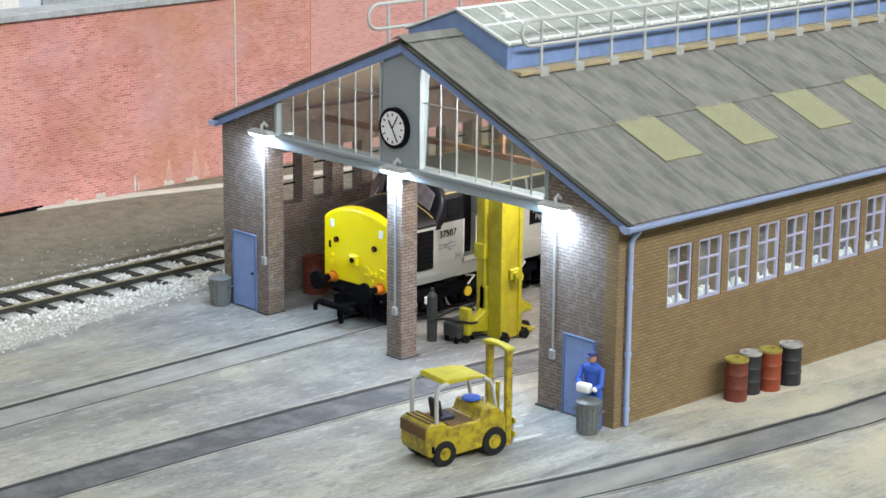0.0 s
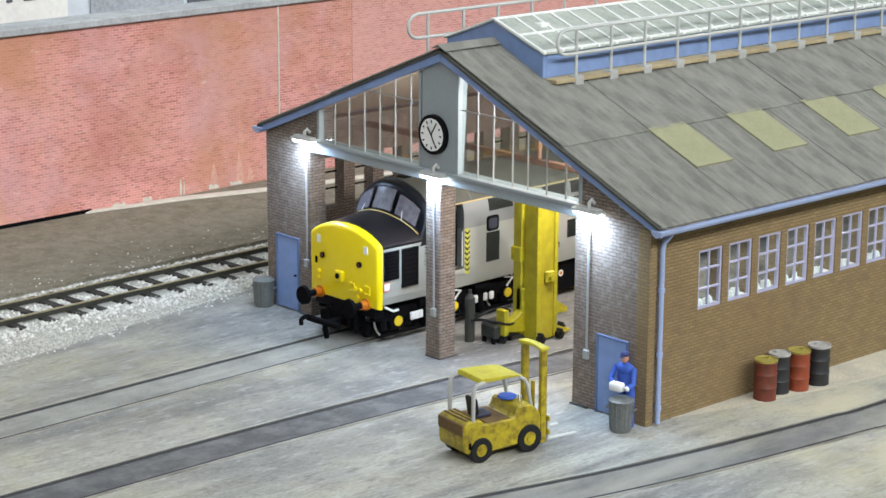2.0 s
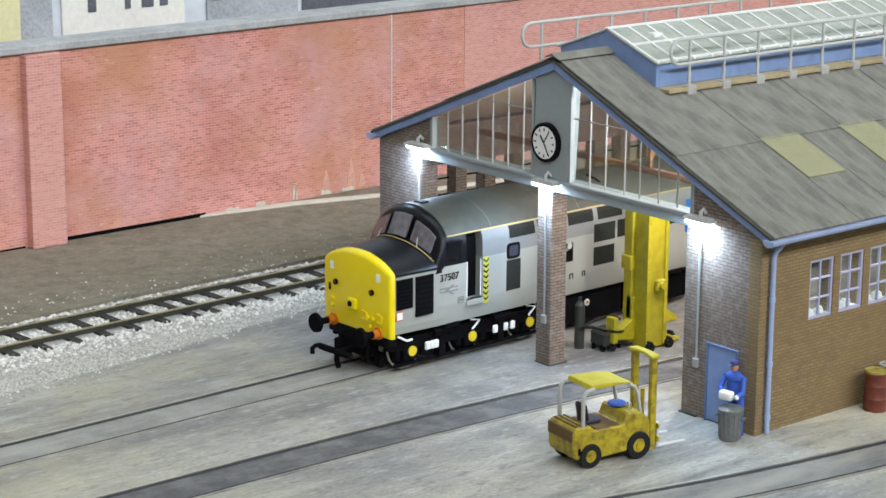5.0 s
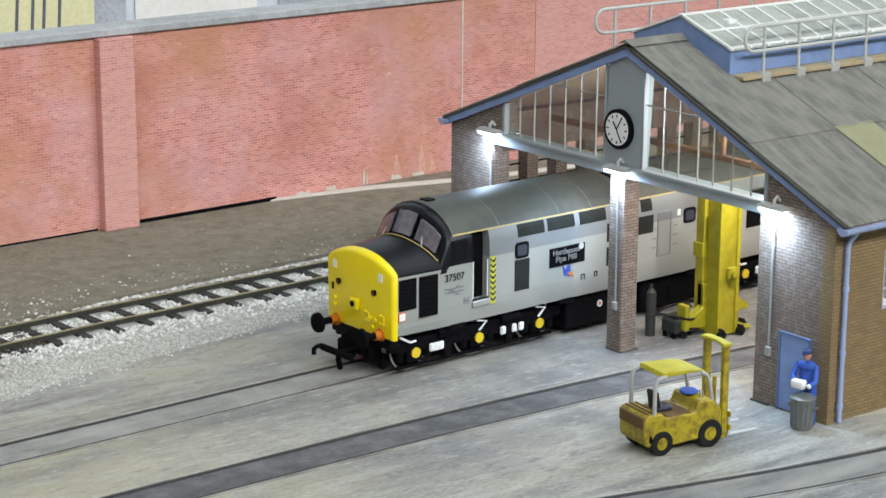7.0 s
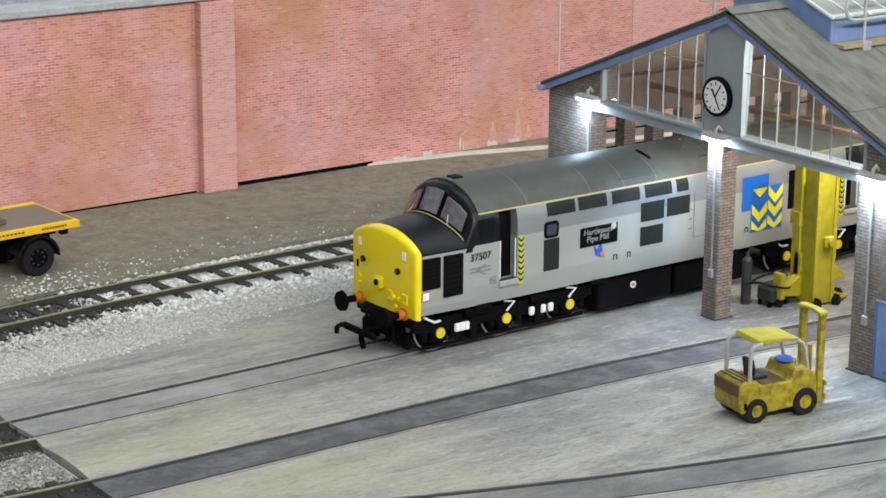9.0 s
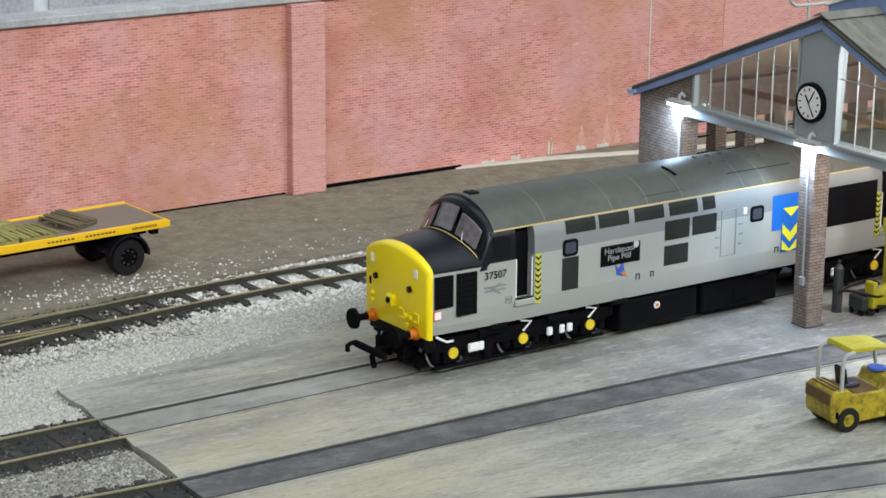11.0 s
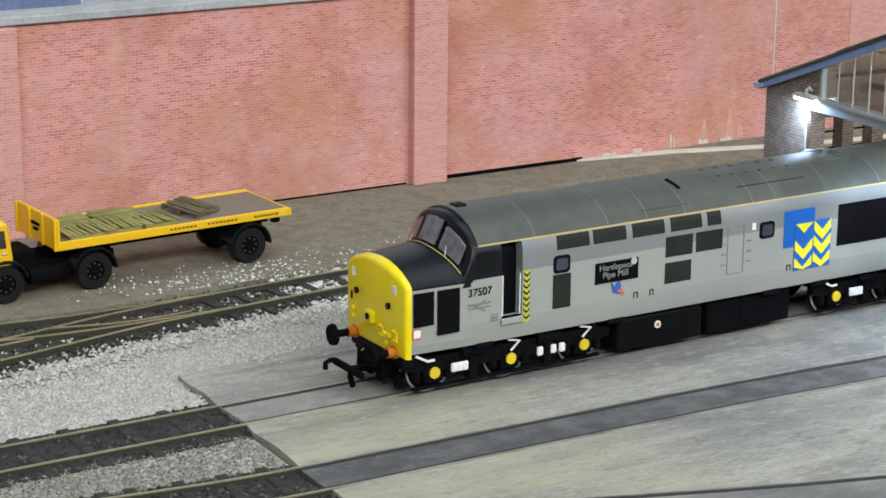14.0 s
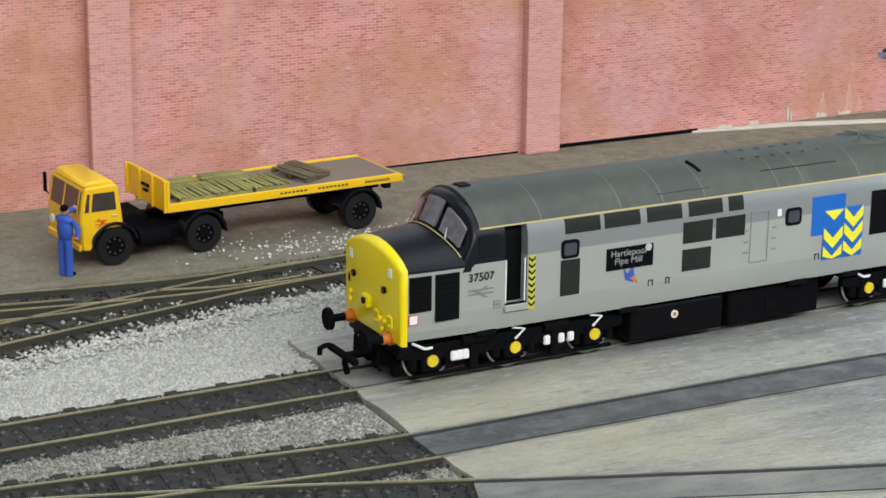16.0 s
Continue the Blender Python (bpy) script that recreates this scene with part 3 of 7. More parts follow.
bm = bmesh.new()
prism(bm, [(-120, wall_y(-120)), (70, wall_y(70)), (70, wall_y(70) + 0.5), (-120, wall_y(-120) + 0.5)], "z", -0.3, 5.93)
north = setting("wall_north", bm, RED_BRICK, "faded red printed brick boundary wall behind the yard", "wall")
for x0 in (-45.4, -31.5, -17.97, -4.31):
    bm = bmesh.new()
    box(bm, x0, x0 + 1.18, wall_y(x0) - 0.34, wall_y(x0) + 0.1, 0.0, 5.90, 0.02)
    part("pilaster", bm, RED_PIER, north, "paler pink-red brick pilaster")
bm = bmesh.new()
prism(bm, [(-120, wall_y(-120) - 0.16), (70, wall_y(70) - 0.16), (70, wall_y(70) + 1.1), (-120, wall_y(-120) + 1.1)], "z", 5.93, 6.16, 0.03)
part("coping", bm, COPING, north, "pale grey stone coping")
bm = bmesh.new()
box(bm, 9.95, 10.01, wall_y(10) - 0.03, wall_y(10) + 0.05, 0.02, 5.92, 0.01)
part("joint_strip", bm, PALE_STONE, north, "thin pale vertical joint between wall sheets")
bm = bmesh.new()
prism(bm, [(13.3, wall_y(13.3) - 0.025), (70, wall_y(70) - 0.025), (70, wall_y(70) + 0.02), (13.3, wall_y(13.3) + 0.02)], "z", 0.0, 5.92)
part("wall_sheet", bm, RED_PIER, north, "paler overlapping sheet of printed brick")
rng = random.Random(14)
bm = bmesh.new()
for x0, w, h in ((3.0, 0.5, 0.10), (4.2, 0.35, 0.14), (5.7, 0.07, 0.62), (5.84, 0.05, 0.42), (6.9, 0.4, 0.16), (7.8, 0.5, 0.12)):
    n = 7
    top = [(x0 + w * i / n, 0.06 + h * (0.35 + 0.65 * rng.random())) for i in range(n + 1)]
    prism(bm, [(x0 + w, 0.03), (x0, 0.03)] + top, "y", wall_y(x0) - 0.03, wall_y(x0) + 0.03)
part("plaster_patch", bm, PALE_STONE, north, "flaked pale plaster at the wall foot")
bm = bmesh.new()
for x0, w, h in ((6.9, 0.45, 0.75), (8.0, 0.4, 1.05), (8.5, 0.3, 0.5)):
    left = [(x0 + 0.45 * w * k / 5 * (1 + 0.2 * rng.uniform(-1, 1)), 0.1 + h * k / 5) for k in range(6)]
    right = [(x0 + w - 0.45 * w * k / 5 * (1 + 0.2 * rng.uniform(-1, 1)), 0.1 + h * k / 5) for k in range(6)]
    prism(bm, left + right[::-1], "y", wall_y(x0) - 0.012, wall_y(x0) + 0.03)
part("rubbed_patch", bm, RUBBED, north, "rubbed pinkish patches low on the wall")

# Black strip on the wall foot stands for shade in the gap below.
bm = bmesh.new()
for a, b, h in ((-16.75, -4.4, 0.055), (-3.1, 2.2, 0.12)):
    prism(bm, [(a, wall_y(a) - 0.012), (b, wall_y(b) - 0.012), (b, wall_y(b) + 0.1), (a, wall_y(a) + 0.1)], "z", 0.0, h)
part("foot_gap_shade", bm, MATT_BLACK, north, "black strip for the shade in the gap under the wall sheet")

# ---- printed backscene ----
bm = bmesh.new()
box(bm, -120, 90, 23.5, 23.8, -0.3, 26)
scenic = setting("backdrop", bm, BACKSCENE, "pale printed backscene of sky over a town", "backdrop")
random.seed(11)
x = -60.0
tones = [SKY_GREY, SKY_WHITE, SKY_BLUE, SKY_GREY, SKY_DARK]
while x < 60:
    w = random.uniform(2.0, 5.5)
    bm = bmesh.new()
    box(bm, x, x + w, 23.40, 23.47, 3.0, random.uniform(8.0, 10.9))
    pb = part("printed_building", bm, random.choice(tones), scenic)
    bm = bmesh.new()
    for k in range(int(w / 0.7)):
        for z in (6.2, 7.0, 7.7):
            if random.random() < 0.6:
                wx = x + 0.2 + k * 0.7 + random.uniform(-0.05, 0.1)
                box(bm, wx, wx + random.uniform(0.2, 0.5), 23.36, 23.40, z, z + random.uniform(0.2, 0.5))
    part("printed_window", bm, random.choice((SKY_DARK, SKY_WHITE, SKY_BLUE, SKY_DARK)), pb)
    x += w + random.uniform(0.0, 1.2)
for cx in (-4.2,):
    bm = bmesh.new()
    box(bm, cx - 1.6, cx + 2.6, 23.34, 23.39, 5.0, 7.9)
    cream = part("printed_building", bm, SKY_CREAM, scenic, "cream printed building with dark pylons")
    bm = bmesh.new()
    for d in (-0.2, 0.35, 0.75, 1.3):
        tube(bm, (cx + d, 23.32, 5.4), (cx + d + 0.18, 23.32, 7.8), 0.05, 6)
    part("pylon", bm, SKY_DARK, cream)

# ---- hall that the layout stands in ----
bm = bmesh.new()
for q in ((-330, 330, -330, -318, -80, 220), (-330, 330, 330, 342, -80, 220), (-330, -318, -318, 330, -80, 220), (318, 330, -318, 330, -80, 220)):
    box(bm, *q)
setting("wall_hall", bm, HALL, "plain pale walls of the exhibition hall", "wall")
bm = bmesh.new()
box(bm, -330, 330, -330, 330, -90, -80)
setting("floor_hall", bm, HALL_FLOOR, "plain grey floor of the exhibition hall", "floor")
bm = bmesh.new()
box(bm, -330, 330, -330, 330, 220, 228)
setting("ceiling", bm, HALL, "plain white ceiling of the exhibition hall", "ceiling")

# ---- engine shed ----
XE, RY = 26.0, -0.58
YL, YR = 6.5, -7.27
EL, ER, RZ = 4.98, 4.77, 7.83
WIN0, WSTEP, WW, WZ0, WZ1 = 1.70, 1.05, 0.82, 2.40, 3.80
NWIN = 22


def roof_z(y):
    return RZ + (y - RY) * ((EL - RZ) / (6.6 - RY)) if y > RY else RZ + (RY - y) * ((ER - RZ) / (RY + 7.75))


shed = thing("engine_shed", label="brown brick two-road engine shed with a glazed gable and blue trim", category="engine shed")
t = 0.30
bm = bmesh.new()
prism(bm, [(4.64, 0), (YL, 0), (YL, roof_z(YL) - t), (4.3, roof_z(4.3) - t), (4.3, 4.78), (4.64, 4.78)], "x", 0, 0.52, 0.015)
part("end_wall", bm, SHED_BRICK, shed)
bm = bmesh.new()
prism(bm, [(-5.0, 0), (YR, 0), (YR, roof_z(YR) - t), (-5.17, roof_z(-5.17) - t), (-5.17, 4.78), (-5.0, 4.78)], "x", 0, 0.52, 0.015)
part("end_wall", bm, SHED_BRICK, shed)
bm = bmesh.new()
box(bm, -0.07, 0.45, -0.5, 0.03, 0, 4.46, 0.02)
part("pier", bm, SHED_BRICK, shed, "slender brick pier between the two tracks")
for y0, y1 in ((-0.51, 0.04), (4.63, 5.05), (-5.55, -4.99)):
    bm = bmesh.new()
    box(bm, -0.085, 0.53, y0, y1, 0, 0.035, 0.01)
    part("plinth", bm, DARK_KIT, shed)
bm = bmesh.new()
box(bm, -0.03, 0.38, -5.2, 4.66, 4.46, 4.77, 0.02)
box(bm, -0.10, 0.40, -5.2, 4.66, 4.70, 4.775, 0.01)
part("beam", bm, GREY, shed, "grey painted steel lintel beam")
bm = bmesh.new()
prism(bm, [(-0.98, 4.77), (0.27, 4.77), (0.20, roof_z(0.2) - 0.3), (RY, RZ - 0.3), (-1.12, roof_z(-1.12) - 0.3)], "x", -0.04, 0.26, 0.02)
part("clock_panel", bm, GREY, shed, "grey central gable panel")
for y0 in (0.30, -1.06):
    bm = bmesh.new()
    box(bm, -0.05, 0.1, y0 - 0.03, y0 + 0.03, 4.78, 7.15, 0.01)
    part("panel_trim", bm, GREY, shed)

# gable glazing: bars, cross bar and a clear pane on each side
for ys, yend, s in (((3.69, 3.12, 2.51, 1.92, 1.33, 0.75), 4.27, 1), ((-1.66, -2.2, -2.85, -3.36, -3.98, -4.6), -5.15, -1)):
    a = 0.28 if s > 0 else -1.0
    bm = bmesh.new()
    pts = [(a, 4.78), (yend, 4.78), (yend, roof_z(yend) - 0.34), (a, roof_z(a) - 0.34)]
    prism(bm, pts, "x", 0.10, 0.115)
    pane = part("gable_pane", bm, GABLE_GLASS, shed, "clear glazing of the gable under a thin pale film")
    pane.visible_shadow = False
    for y in ys:
        bm = bmesh.new()
        box(bm, 0.06, 0.098, y - 0.011, y + 0.011, 4.78, roof_z(y) - 0.30)
        part("glazing_bar", bm, CONDUIT, shed)
    bm = bmesh.new()
    lim = RY + (RZ - 0.32 - 6.35) / (0.398 if s > 0 else 0.427) * s
    box(bm, 0.05, 0.096, min(a, lim), max(a, lim), 6.34, 6.362)
    part("cross_bar", bm, CONDUIT, shed)
    bm = bmesh.new()
    box(bm, -0.02, 0.16, yend - 0.05, yend + 0.05, 4.78, roof_z(yend) - 0.3, 0.01)
    part("end_bar", bm, GREY, shed)

# blue bargeboards and gutters, roof deck
for s, e in ((1, 6.6), (-1, -7.75)):
    bm = bmesh.new()
    prism(bm, [(RY, RZ - 0.10), (e, roof_z(e) - 0.10), (e, roof_z(e) - 0.30), (RY, RZ - 0.34)], "x", -0.17, -0.08, 0.01)
    part("bargeboard", bm, BLUE, shed, "mid-blue painted bargeboard")
    bm = bmesh.new()
    prism(bm, [(RY, RZ - 0.07), (e, roof_z(e) - 0.07), (e, roof_z(e) - 0.13), (RY, RZ - 0.13)], "x", 0.0, XE)
    part("roof_deck", bm, INNER, shed)
    bm = bmesh.new()
    prism(bm, [(RY, RZ - 0.07), (e, roof_z(e) - 0.07), (e, roof_z(e) - 0.13), (RY, RZ - 0.13)], "x", -0.22, -0.002)
    part("verge_strip", bm, DARK_TIMBER, shed, "dark weathered roof verge")
    bm = bmesh.new()
    g = e - 0.03 * s
    prism(bm, [(g + 0.16 * math.cos(a), roof_z(e) - 0.12 + 0.15 * math.sin(a)) for a in [math.pi + i * math.pi / 8 for i in range(9)]], "x", -0.28, XE, 0)
    part("gutter", bm, PALE_BLUE, shed, "pale blue half-round gutter")
bm = bmesh.new()
rod(bm, [(0.33, -7.62, 4.62), (0.33, -7.60, 4.45), (0.33, -7.42, 4.25), (0.33, -7.38, 4.1), (0.33, -7.38, 0.03)], 0.06, 10)
for z in (3.1, 1.6, 0.35):
    tube(bm, (0.33, -7.38, z), (0.33, -7.38, z + 0.1), 0.08, 10)
part("downpipe", bm, PALE_BLUE, shed, "pale blue rainwater downpipe", smooth=50)
bm = bmesh.new()
box(bm, -0.02, 0.22, YR - 0.06, YR + 0.3, 0, 4.55, 0.01)
part("corner_pilaster", bm, SHED_BRICK_TAN, shed)


def pierced(y0, y1, top, material, ww=WW):
    """A side wall with a row of window openings."""
    bm = bmesh.new()
    box(bm, 0.52, XE, y0, y1, 0, WZ0)
    box(bm, 0.52, XE, y0, y1, WZ1, top)
    xs = [0.52] + [v for i in range(NWIN) for v in (WIN0 + i * WSTEP, WIN0 + i * WSTEP + ww)] + [XE]
    for a, b in zip(xs[::2], xs[1::2]):
        box(bm, a, b, y0, y1, WZ0, WZ1)
    return part("side_wall", bm, material, shed)


pierced(YR, YR + 0.38, 4.72, SHED_BRICK_TAN)
pierced(YL - 0.36, YL, 4.86, SHED_BRICK, 0.66)
pierced(YL - 0.40, YL - 0.36, 4.86, SHED_BRICK, 0.66)
bm = bmesh.new()
box(bm, XE - 0.4, XE, YR + 0.38, YL - 0.38, 0, 4.7)
part("back_wall", bm, INNER, shed)


def window(x, y, s):
    """A steel casement, two panes by three, in the opening; s is the outward side."""
    w = part("window_frame", bmesh.new(), LILAC, shed)
    bm = bmesh.new()
    f = 0.06
    for q in ((0, f, 0, 1.4), (WW - f, WW, 0, 1.4), (f, WW - f, 0, f), (f, WW - f, 1.4 - f, 1.4)):
        box(bm, q[0], q[1], -0.04, 0.04, q[2], q[3])
    for px in (0.40,):
        box(bm, px - 0.02, px + 0.02, -0.03, 0.03, f, 1.4 - f)
    for pz in (0.47, 0.93):
        box(bm, f, WW - f, -0.03, 0.03, pz - 0.02, pz + 0.02)
    w.data = finish(bm, "window_frame", LILAC, 0)
    w.matrix_basis = pose(x * U, y * U, WZ0 * U)
    bm = bmesh.new()
    box(bm, f, WW - f, -0.004, 0.004, f, 1.4 - f)
    p = part("pane", bm, GLASS, w)
    p.visible_shadow = False
    bm = bmesh.new()
    box(bm, 0.02, WW - 0.02, min(0, s * -0.22), max(0, s * -0.22), 0.0, 0.05, 0.01)
    random.seed(int(x * 100))
    for k in range(6):
        a = random.uniform(0.08, WW - 0.12)
        lathe(bm, [(0.07, 0.05), (0.05, 0.12 + random.uniform(0, 0.12)), (0.01, 0.2)], 6, (a, -s * random.uniform(0.08, 0.16), 0))
    part("sill", bm, WHITE, w, "window sill with white dust heaps")
    return w


for i in range(NWIN):
    window(WIN0 + i * WSTEP, YR + 0.07, -1)
for i in range(8):
    bm = bmesh.new()
    x = WIN0 + i * WSTEP
    for pz in (0.47, 0.93):
        box(bm, x, x + 0.66, YL - 0.1, YL - 0.06, WZ0 + pz - 0.02, WZ0 + pz + 0.02)
    part("window_bar", bm, MATT_BLACK, shed)

# doors, each with its frame and handle
for y0, y1, zt in ((5.16, 6.02, 1.98), (-6.70, -5.84, 1.82)):
    bm = bmesh.new()
    box(bm, -0.035, 0.05, y0, y1, 0.04, zt, 0.01)
    d = part("door", bm, BLUE, shed, "plain mid-blue door, closed")
    bm = bmesh.new()
    for q in ((y0 - 0.05, y0, 0.0, zt + 0.05), (y1, y1 + 0.05, 0.0, zt + 0.05), (y0, y1, zt, zt + 0.05)):
        box(bm, -0.055, 0.03, *q)
    part("door_frame", bm, BLUE_DARK, d)
    bm = bmesh.new()
    tube(bm, (-0.09, y0 + 0.08, 1.0), (-0.03, y0 + 0.08, 1.0), 0.03, 8)
    part("door_handle", bm, MATT_BLACK, d)

# clock
bm = bmesh.new()
tube(bm, (-0.15, -0.27, 5.66), (-0.04, -0.27, 5.66), 0.49, 40)
clock = part("clock", bm, BLACK, shed, "round white station clock with a black rim", smooth=30)
bm = bmesh.new()
tube(bm, (-0.165, -0.27, 5.66), (-0.151, -0.27, 5.66), 0.40, 40)
face = part("clock_face", bm, WHITE, clock)
bm = bmesh.new()
for h in range(12):
    a = h * math.pi / 6
    r0, r1, w = (0.29, 0.36, 0.018)
    c, s_ = math.cos(a), math.sin(a)
    for r in (r0,):
        p = [(-0.27 + s_ * r - c * w, 5.66 + c * r + s_ * w), (-0.27 + s_ * r + c * w, 5.66 + c * r - s_ * w), (-0.27 + s_ * r1 + c * w, 5.66 + c * r1 - s_ * w), (-0.27 + s_ * r1 - c * w, 5.66 + c * r1 + s_ * w)]
        prism(bm, p, "x", -0.172, -0.166)
part("hour_mark", bm, BLACK, clock)
for a, r, w in ((radians(-36), 0.22, 0.022), (radians(150), 0.33, 0.015), (radians(32), 0.30, 0.015)):
    bm = bmesh.new()
    c, s_ = math.cos(a), -math.sin(a)
    p = [(-0.27 - c * w, 5.66 + s_ * w), (-0.27 + c * w, 5.66 - s_ * w), (-0.27 + s_ * r + c * w, 5.66 + c * r - s_ * w), (-0.27 + s_ * r - c * w, 5.66 + c * r + s_ * w)]
    prism(bm, p, "x", -0.182, -0.174)
    part("clock_pointer", bm, BLACK, clock)


# gable lamps: bracket, shade, lit tube, and a conduit with its switch box
def gable_lamp(y, z, foot):
    la = thing("wall_lamp", 0, y, z, 0, "lit white bulkhead lamp on the shed gable above a conduit", "lamp", "gable lamps")
    bm = bmesh.new()
    box(bm, -0.34, -0.06, -0.42, 0.42, 0.0, 0.06, 0.02)
    box(bm, -0.30, -0.08, -0.36, 0.36, 0.06, 0.10, 0.02)
    part("shade", bm, PALE, la)
    bm = bmesh.new()
    rod(bm, [(-0.05, -0.05, 0.18), (-0.14, -0.05, 0.28), (-0.22, -0.05, 0.22), (-0.22, -0.05, 0.08)], 0.045, 8)
    part("bracket", bm, PALE, la, smooth=50)
    bm = bmesh.new()
    box(bm, -0.30, -0.10, -0.38, 0.38, -0.07, -0.004, 0.02)
    part("tube", bm, LAMP_GLOW, la, "glowing cold-white tube")
    bm = bmesh.new()
    tube(bm, (-0.11, 0.04, foot - z), (-0.11, 0.04, -0.01), 0.026, 8)
    part("conduit", bm, CONDUIT, la, smooth=50)
    bm = bmesh.new()
    box(bm, -0.17, -0.075, -0.04, 0.12, foot - z - 0.2, foot - z + 0.02, 0.02)
    part("switch_box", bm, CONDUIT, la)
    li = bpy.data.lights.new("wall_lamp_light", "AREA")
    li.shape, li.size, li.size_y, li.energy, li.color = "RECTANGLE", 0.2 * U, 0.76 * U, LAMP_W, (0.50, 0.70, 1.0)
    ob = new("wall_lamp_light", li)
    ob.matrix_world = look((-0.22 * U, y * U, (z - 0.075) * U), (-0.02 * U, y * U, (z - 1.2) * U))


for y, z, foot in ((4.62, 4.80, 1.56), (-0.36, 4.66, 1.29), (-5.58, 4.70, 1.42)):
    gable_lamp(y, z, foot)

# roof lantern: blue base, glazed top, ribs
lan = thing("roof_lantern", 0, 0, 0, 0, "long blue roof lantern with white-ribbed glazing on the ridge", "roof lantern")
LX0, LX1, LY0, LY1 = 1.6, 25.0, -2.28, 1.12
bm = bmesh.new()
prism(bm, [(LY0, 7.08), (LY0, 7.68), (RY, 8.30), (LY1, 7.68), (LY1, 7.10), (RY, 7.72)], "x", LX0, LX0 + 0.12, 0.01)
part("end_panel", bm, BLUE, lan)
for y in (LY0, LY1 - 0.12):
    bm = bmesh.new()
    box(bm, LX0 + 0.12, LX1, y, y + 0.12, 7.05, 7.66, 0.01)
    part("side_panel", bm, BLUE, lan)
for s, e in ((1, LY1), (-1, LY0)):
    bm = bmesh.new()
    prism(bm, [(RY, 8.33), (e + 0.06 * s, 7.70), (e + 0.06 * s, 7.67), (RY, 8.30)], "x", LX0 - 0.05, LX1)
    part("glazing", bm, LANTERN_GLASS, lan, "dusty greenish glazing")
    n = 0
    x = LX0
    while x < LX1:
        bm = bmesh.new()
        prism(bm, [(RY, 8.375), (e + 0.08 * s, 7.735), (e + 0.08 * s, 7.69), (RY, 8.335)], "x", x - 0.03, x + 0.03)
        part("rib", bm, WHITE, lan)
        x += 0.62
    for f in (0.02, 0.5, 0.98):
        yy, zz = RY + (e - RY) * f, 8.35 - 0.63 * f
        bm = bmesh.new()
        box(bm, LX0 - 0.05, LX1, yy - 0.03, yy + 0.03, zz - 0.01, zz + 0.035)
        part("purlin", bm, WHITE, lan)
bm = bmesh.new()
box(bm, LX0 + 0.05, LX1, LY0 - 0.42, LY0 - 0.02, 7.0, 7.10, 0.01)
part("walk_board", bm, TIMBER, lan, "weathered timber walkway board")
bm = bmesh.new()
box(bm, 2.6, 2.9, -1.2, -0.95, 8.05, 8.2, 0.02)
part("vent_box", bm, WHITE, lan)

# handrails on both sides of the lantern
for s, y, x0 in ((-1, -2.58, 2.42), (1, 1.45, 1.25)):
    hr = thing("handrail", 0, 0, 0, 0, "cream tubular handrail on stubby roof blocks", "handrail", "roof handrails")
    zb = roof_z(y)
    for i in range(19):
        x = x0 + i * 1.21
        bm = bmesh.new()
        box(bm, x - 0.15, x + 0.15, y - 0.14, y + 0.14, zb - 0.12, zb + 0.16, 0.02)
        part("foot_block", bm, FOOT_GREY, hr)
        bm = bmesh.new()
        tube(bm, (x, y, zb + 0.1), (x, y, zb + 1.28), 0.04, 8)
        part("post", bm, PALE, hr, smooth=50)
    xe = x0 + 18 * 1.21
    bm = bmesh.new()
    loop = [(xe, y, zb + 1.28)] + [(x0 - 0.35 + 0.3 * math.cos(a), y, zb + 0.98 + 0.30 * math.sin(a)) for a in [math.pi / 2 + k * math.pi / 8 for k in range(9)]] + [(xe, y, zb + 0.68)]
    rod(bm, loop, 0.045, 8)
    part("rail", bm, PALE, hr, smooth=60)

# roof trusses inside
for x in (3.2, 13.0, 21.0):
    bm = bmesh.new()
    box(bm, x - 0.07, x + 0.07, YR + 0.38, YL - 0.40, 4.50, 4.66, 0.02)
    for y in (-4.0, -0.58, 3.0):
        box(bm, x - 0.05, x + 0.05, y - 0.05, y + 0.05, 4.66, roof_z(y) - 0.13)
    part("truss", bm, BROWN_TIMBER, shed, "brown timber roof truss")
bm = bmesh.new()
tube(bm, (0.55, -2.15, 6.72), (0.55, -2.15, 6.86), 0.1, 12)
bulb = part("bulb", bm, LAMP_GLOW, shed, "small lit bulb under the roof")
# Fill light set apart from the bulb, added to brighten the shed's inside.
li = bpy.data.lights.new("shed_fill_light", "POINT")
li.energy, li.shadow_soft_size, li.color = SHED_W, 0.1 * U, (0.95, 0.96, 1.0)
ob = new("shed_fill_light", li)
ob.location = (2.6 * U, -3.6 * U, 5.9 * U)
# Two more fill lights with added bulbs, brightening the shed further in.
for x in (6.0, 13.0):
    li = bpy.data.lights.new("shed_fill_light", "POINT")
    li.energy, li.shadow_soft_size, li.color = SHED_W, 0.15 * U, (0.95, 0.96, 1.0)
    ob = new("shed_fill_light", li)
    ob.location = (x * U, -2.6 * U, 6.2 * U)
    bm = bmesh.new()
    tube(bm, (x, -2.6, 6.4), (x, -2.6, 6.55), 0.1, 12)
    part("bulb", bm, LAMP_GLOW, shed, "small lit bulb under the roof")


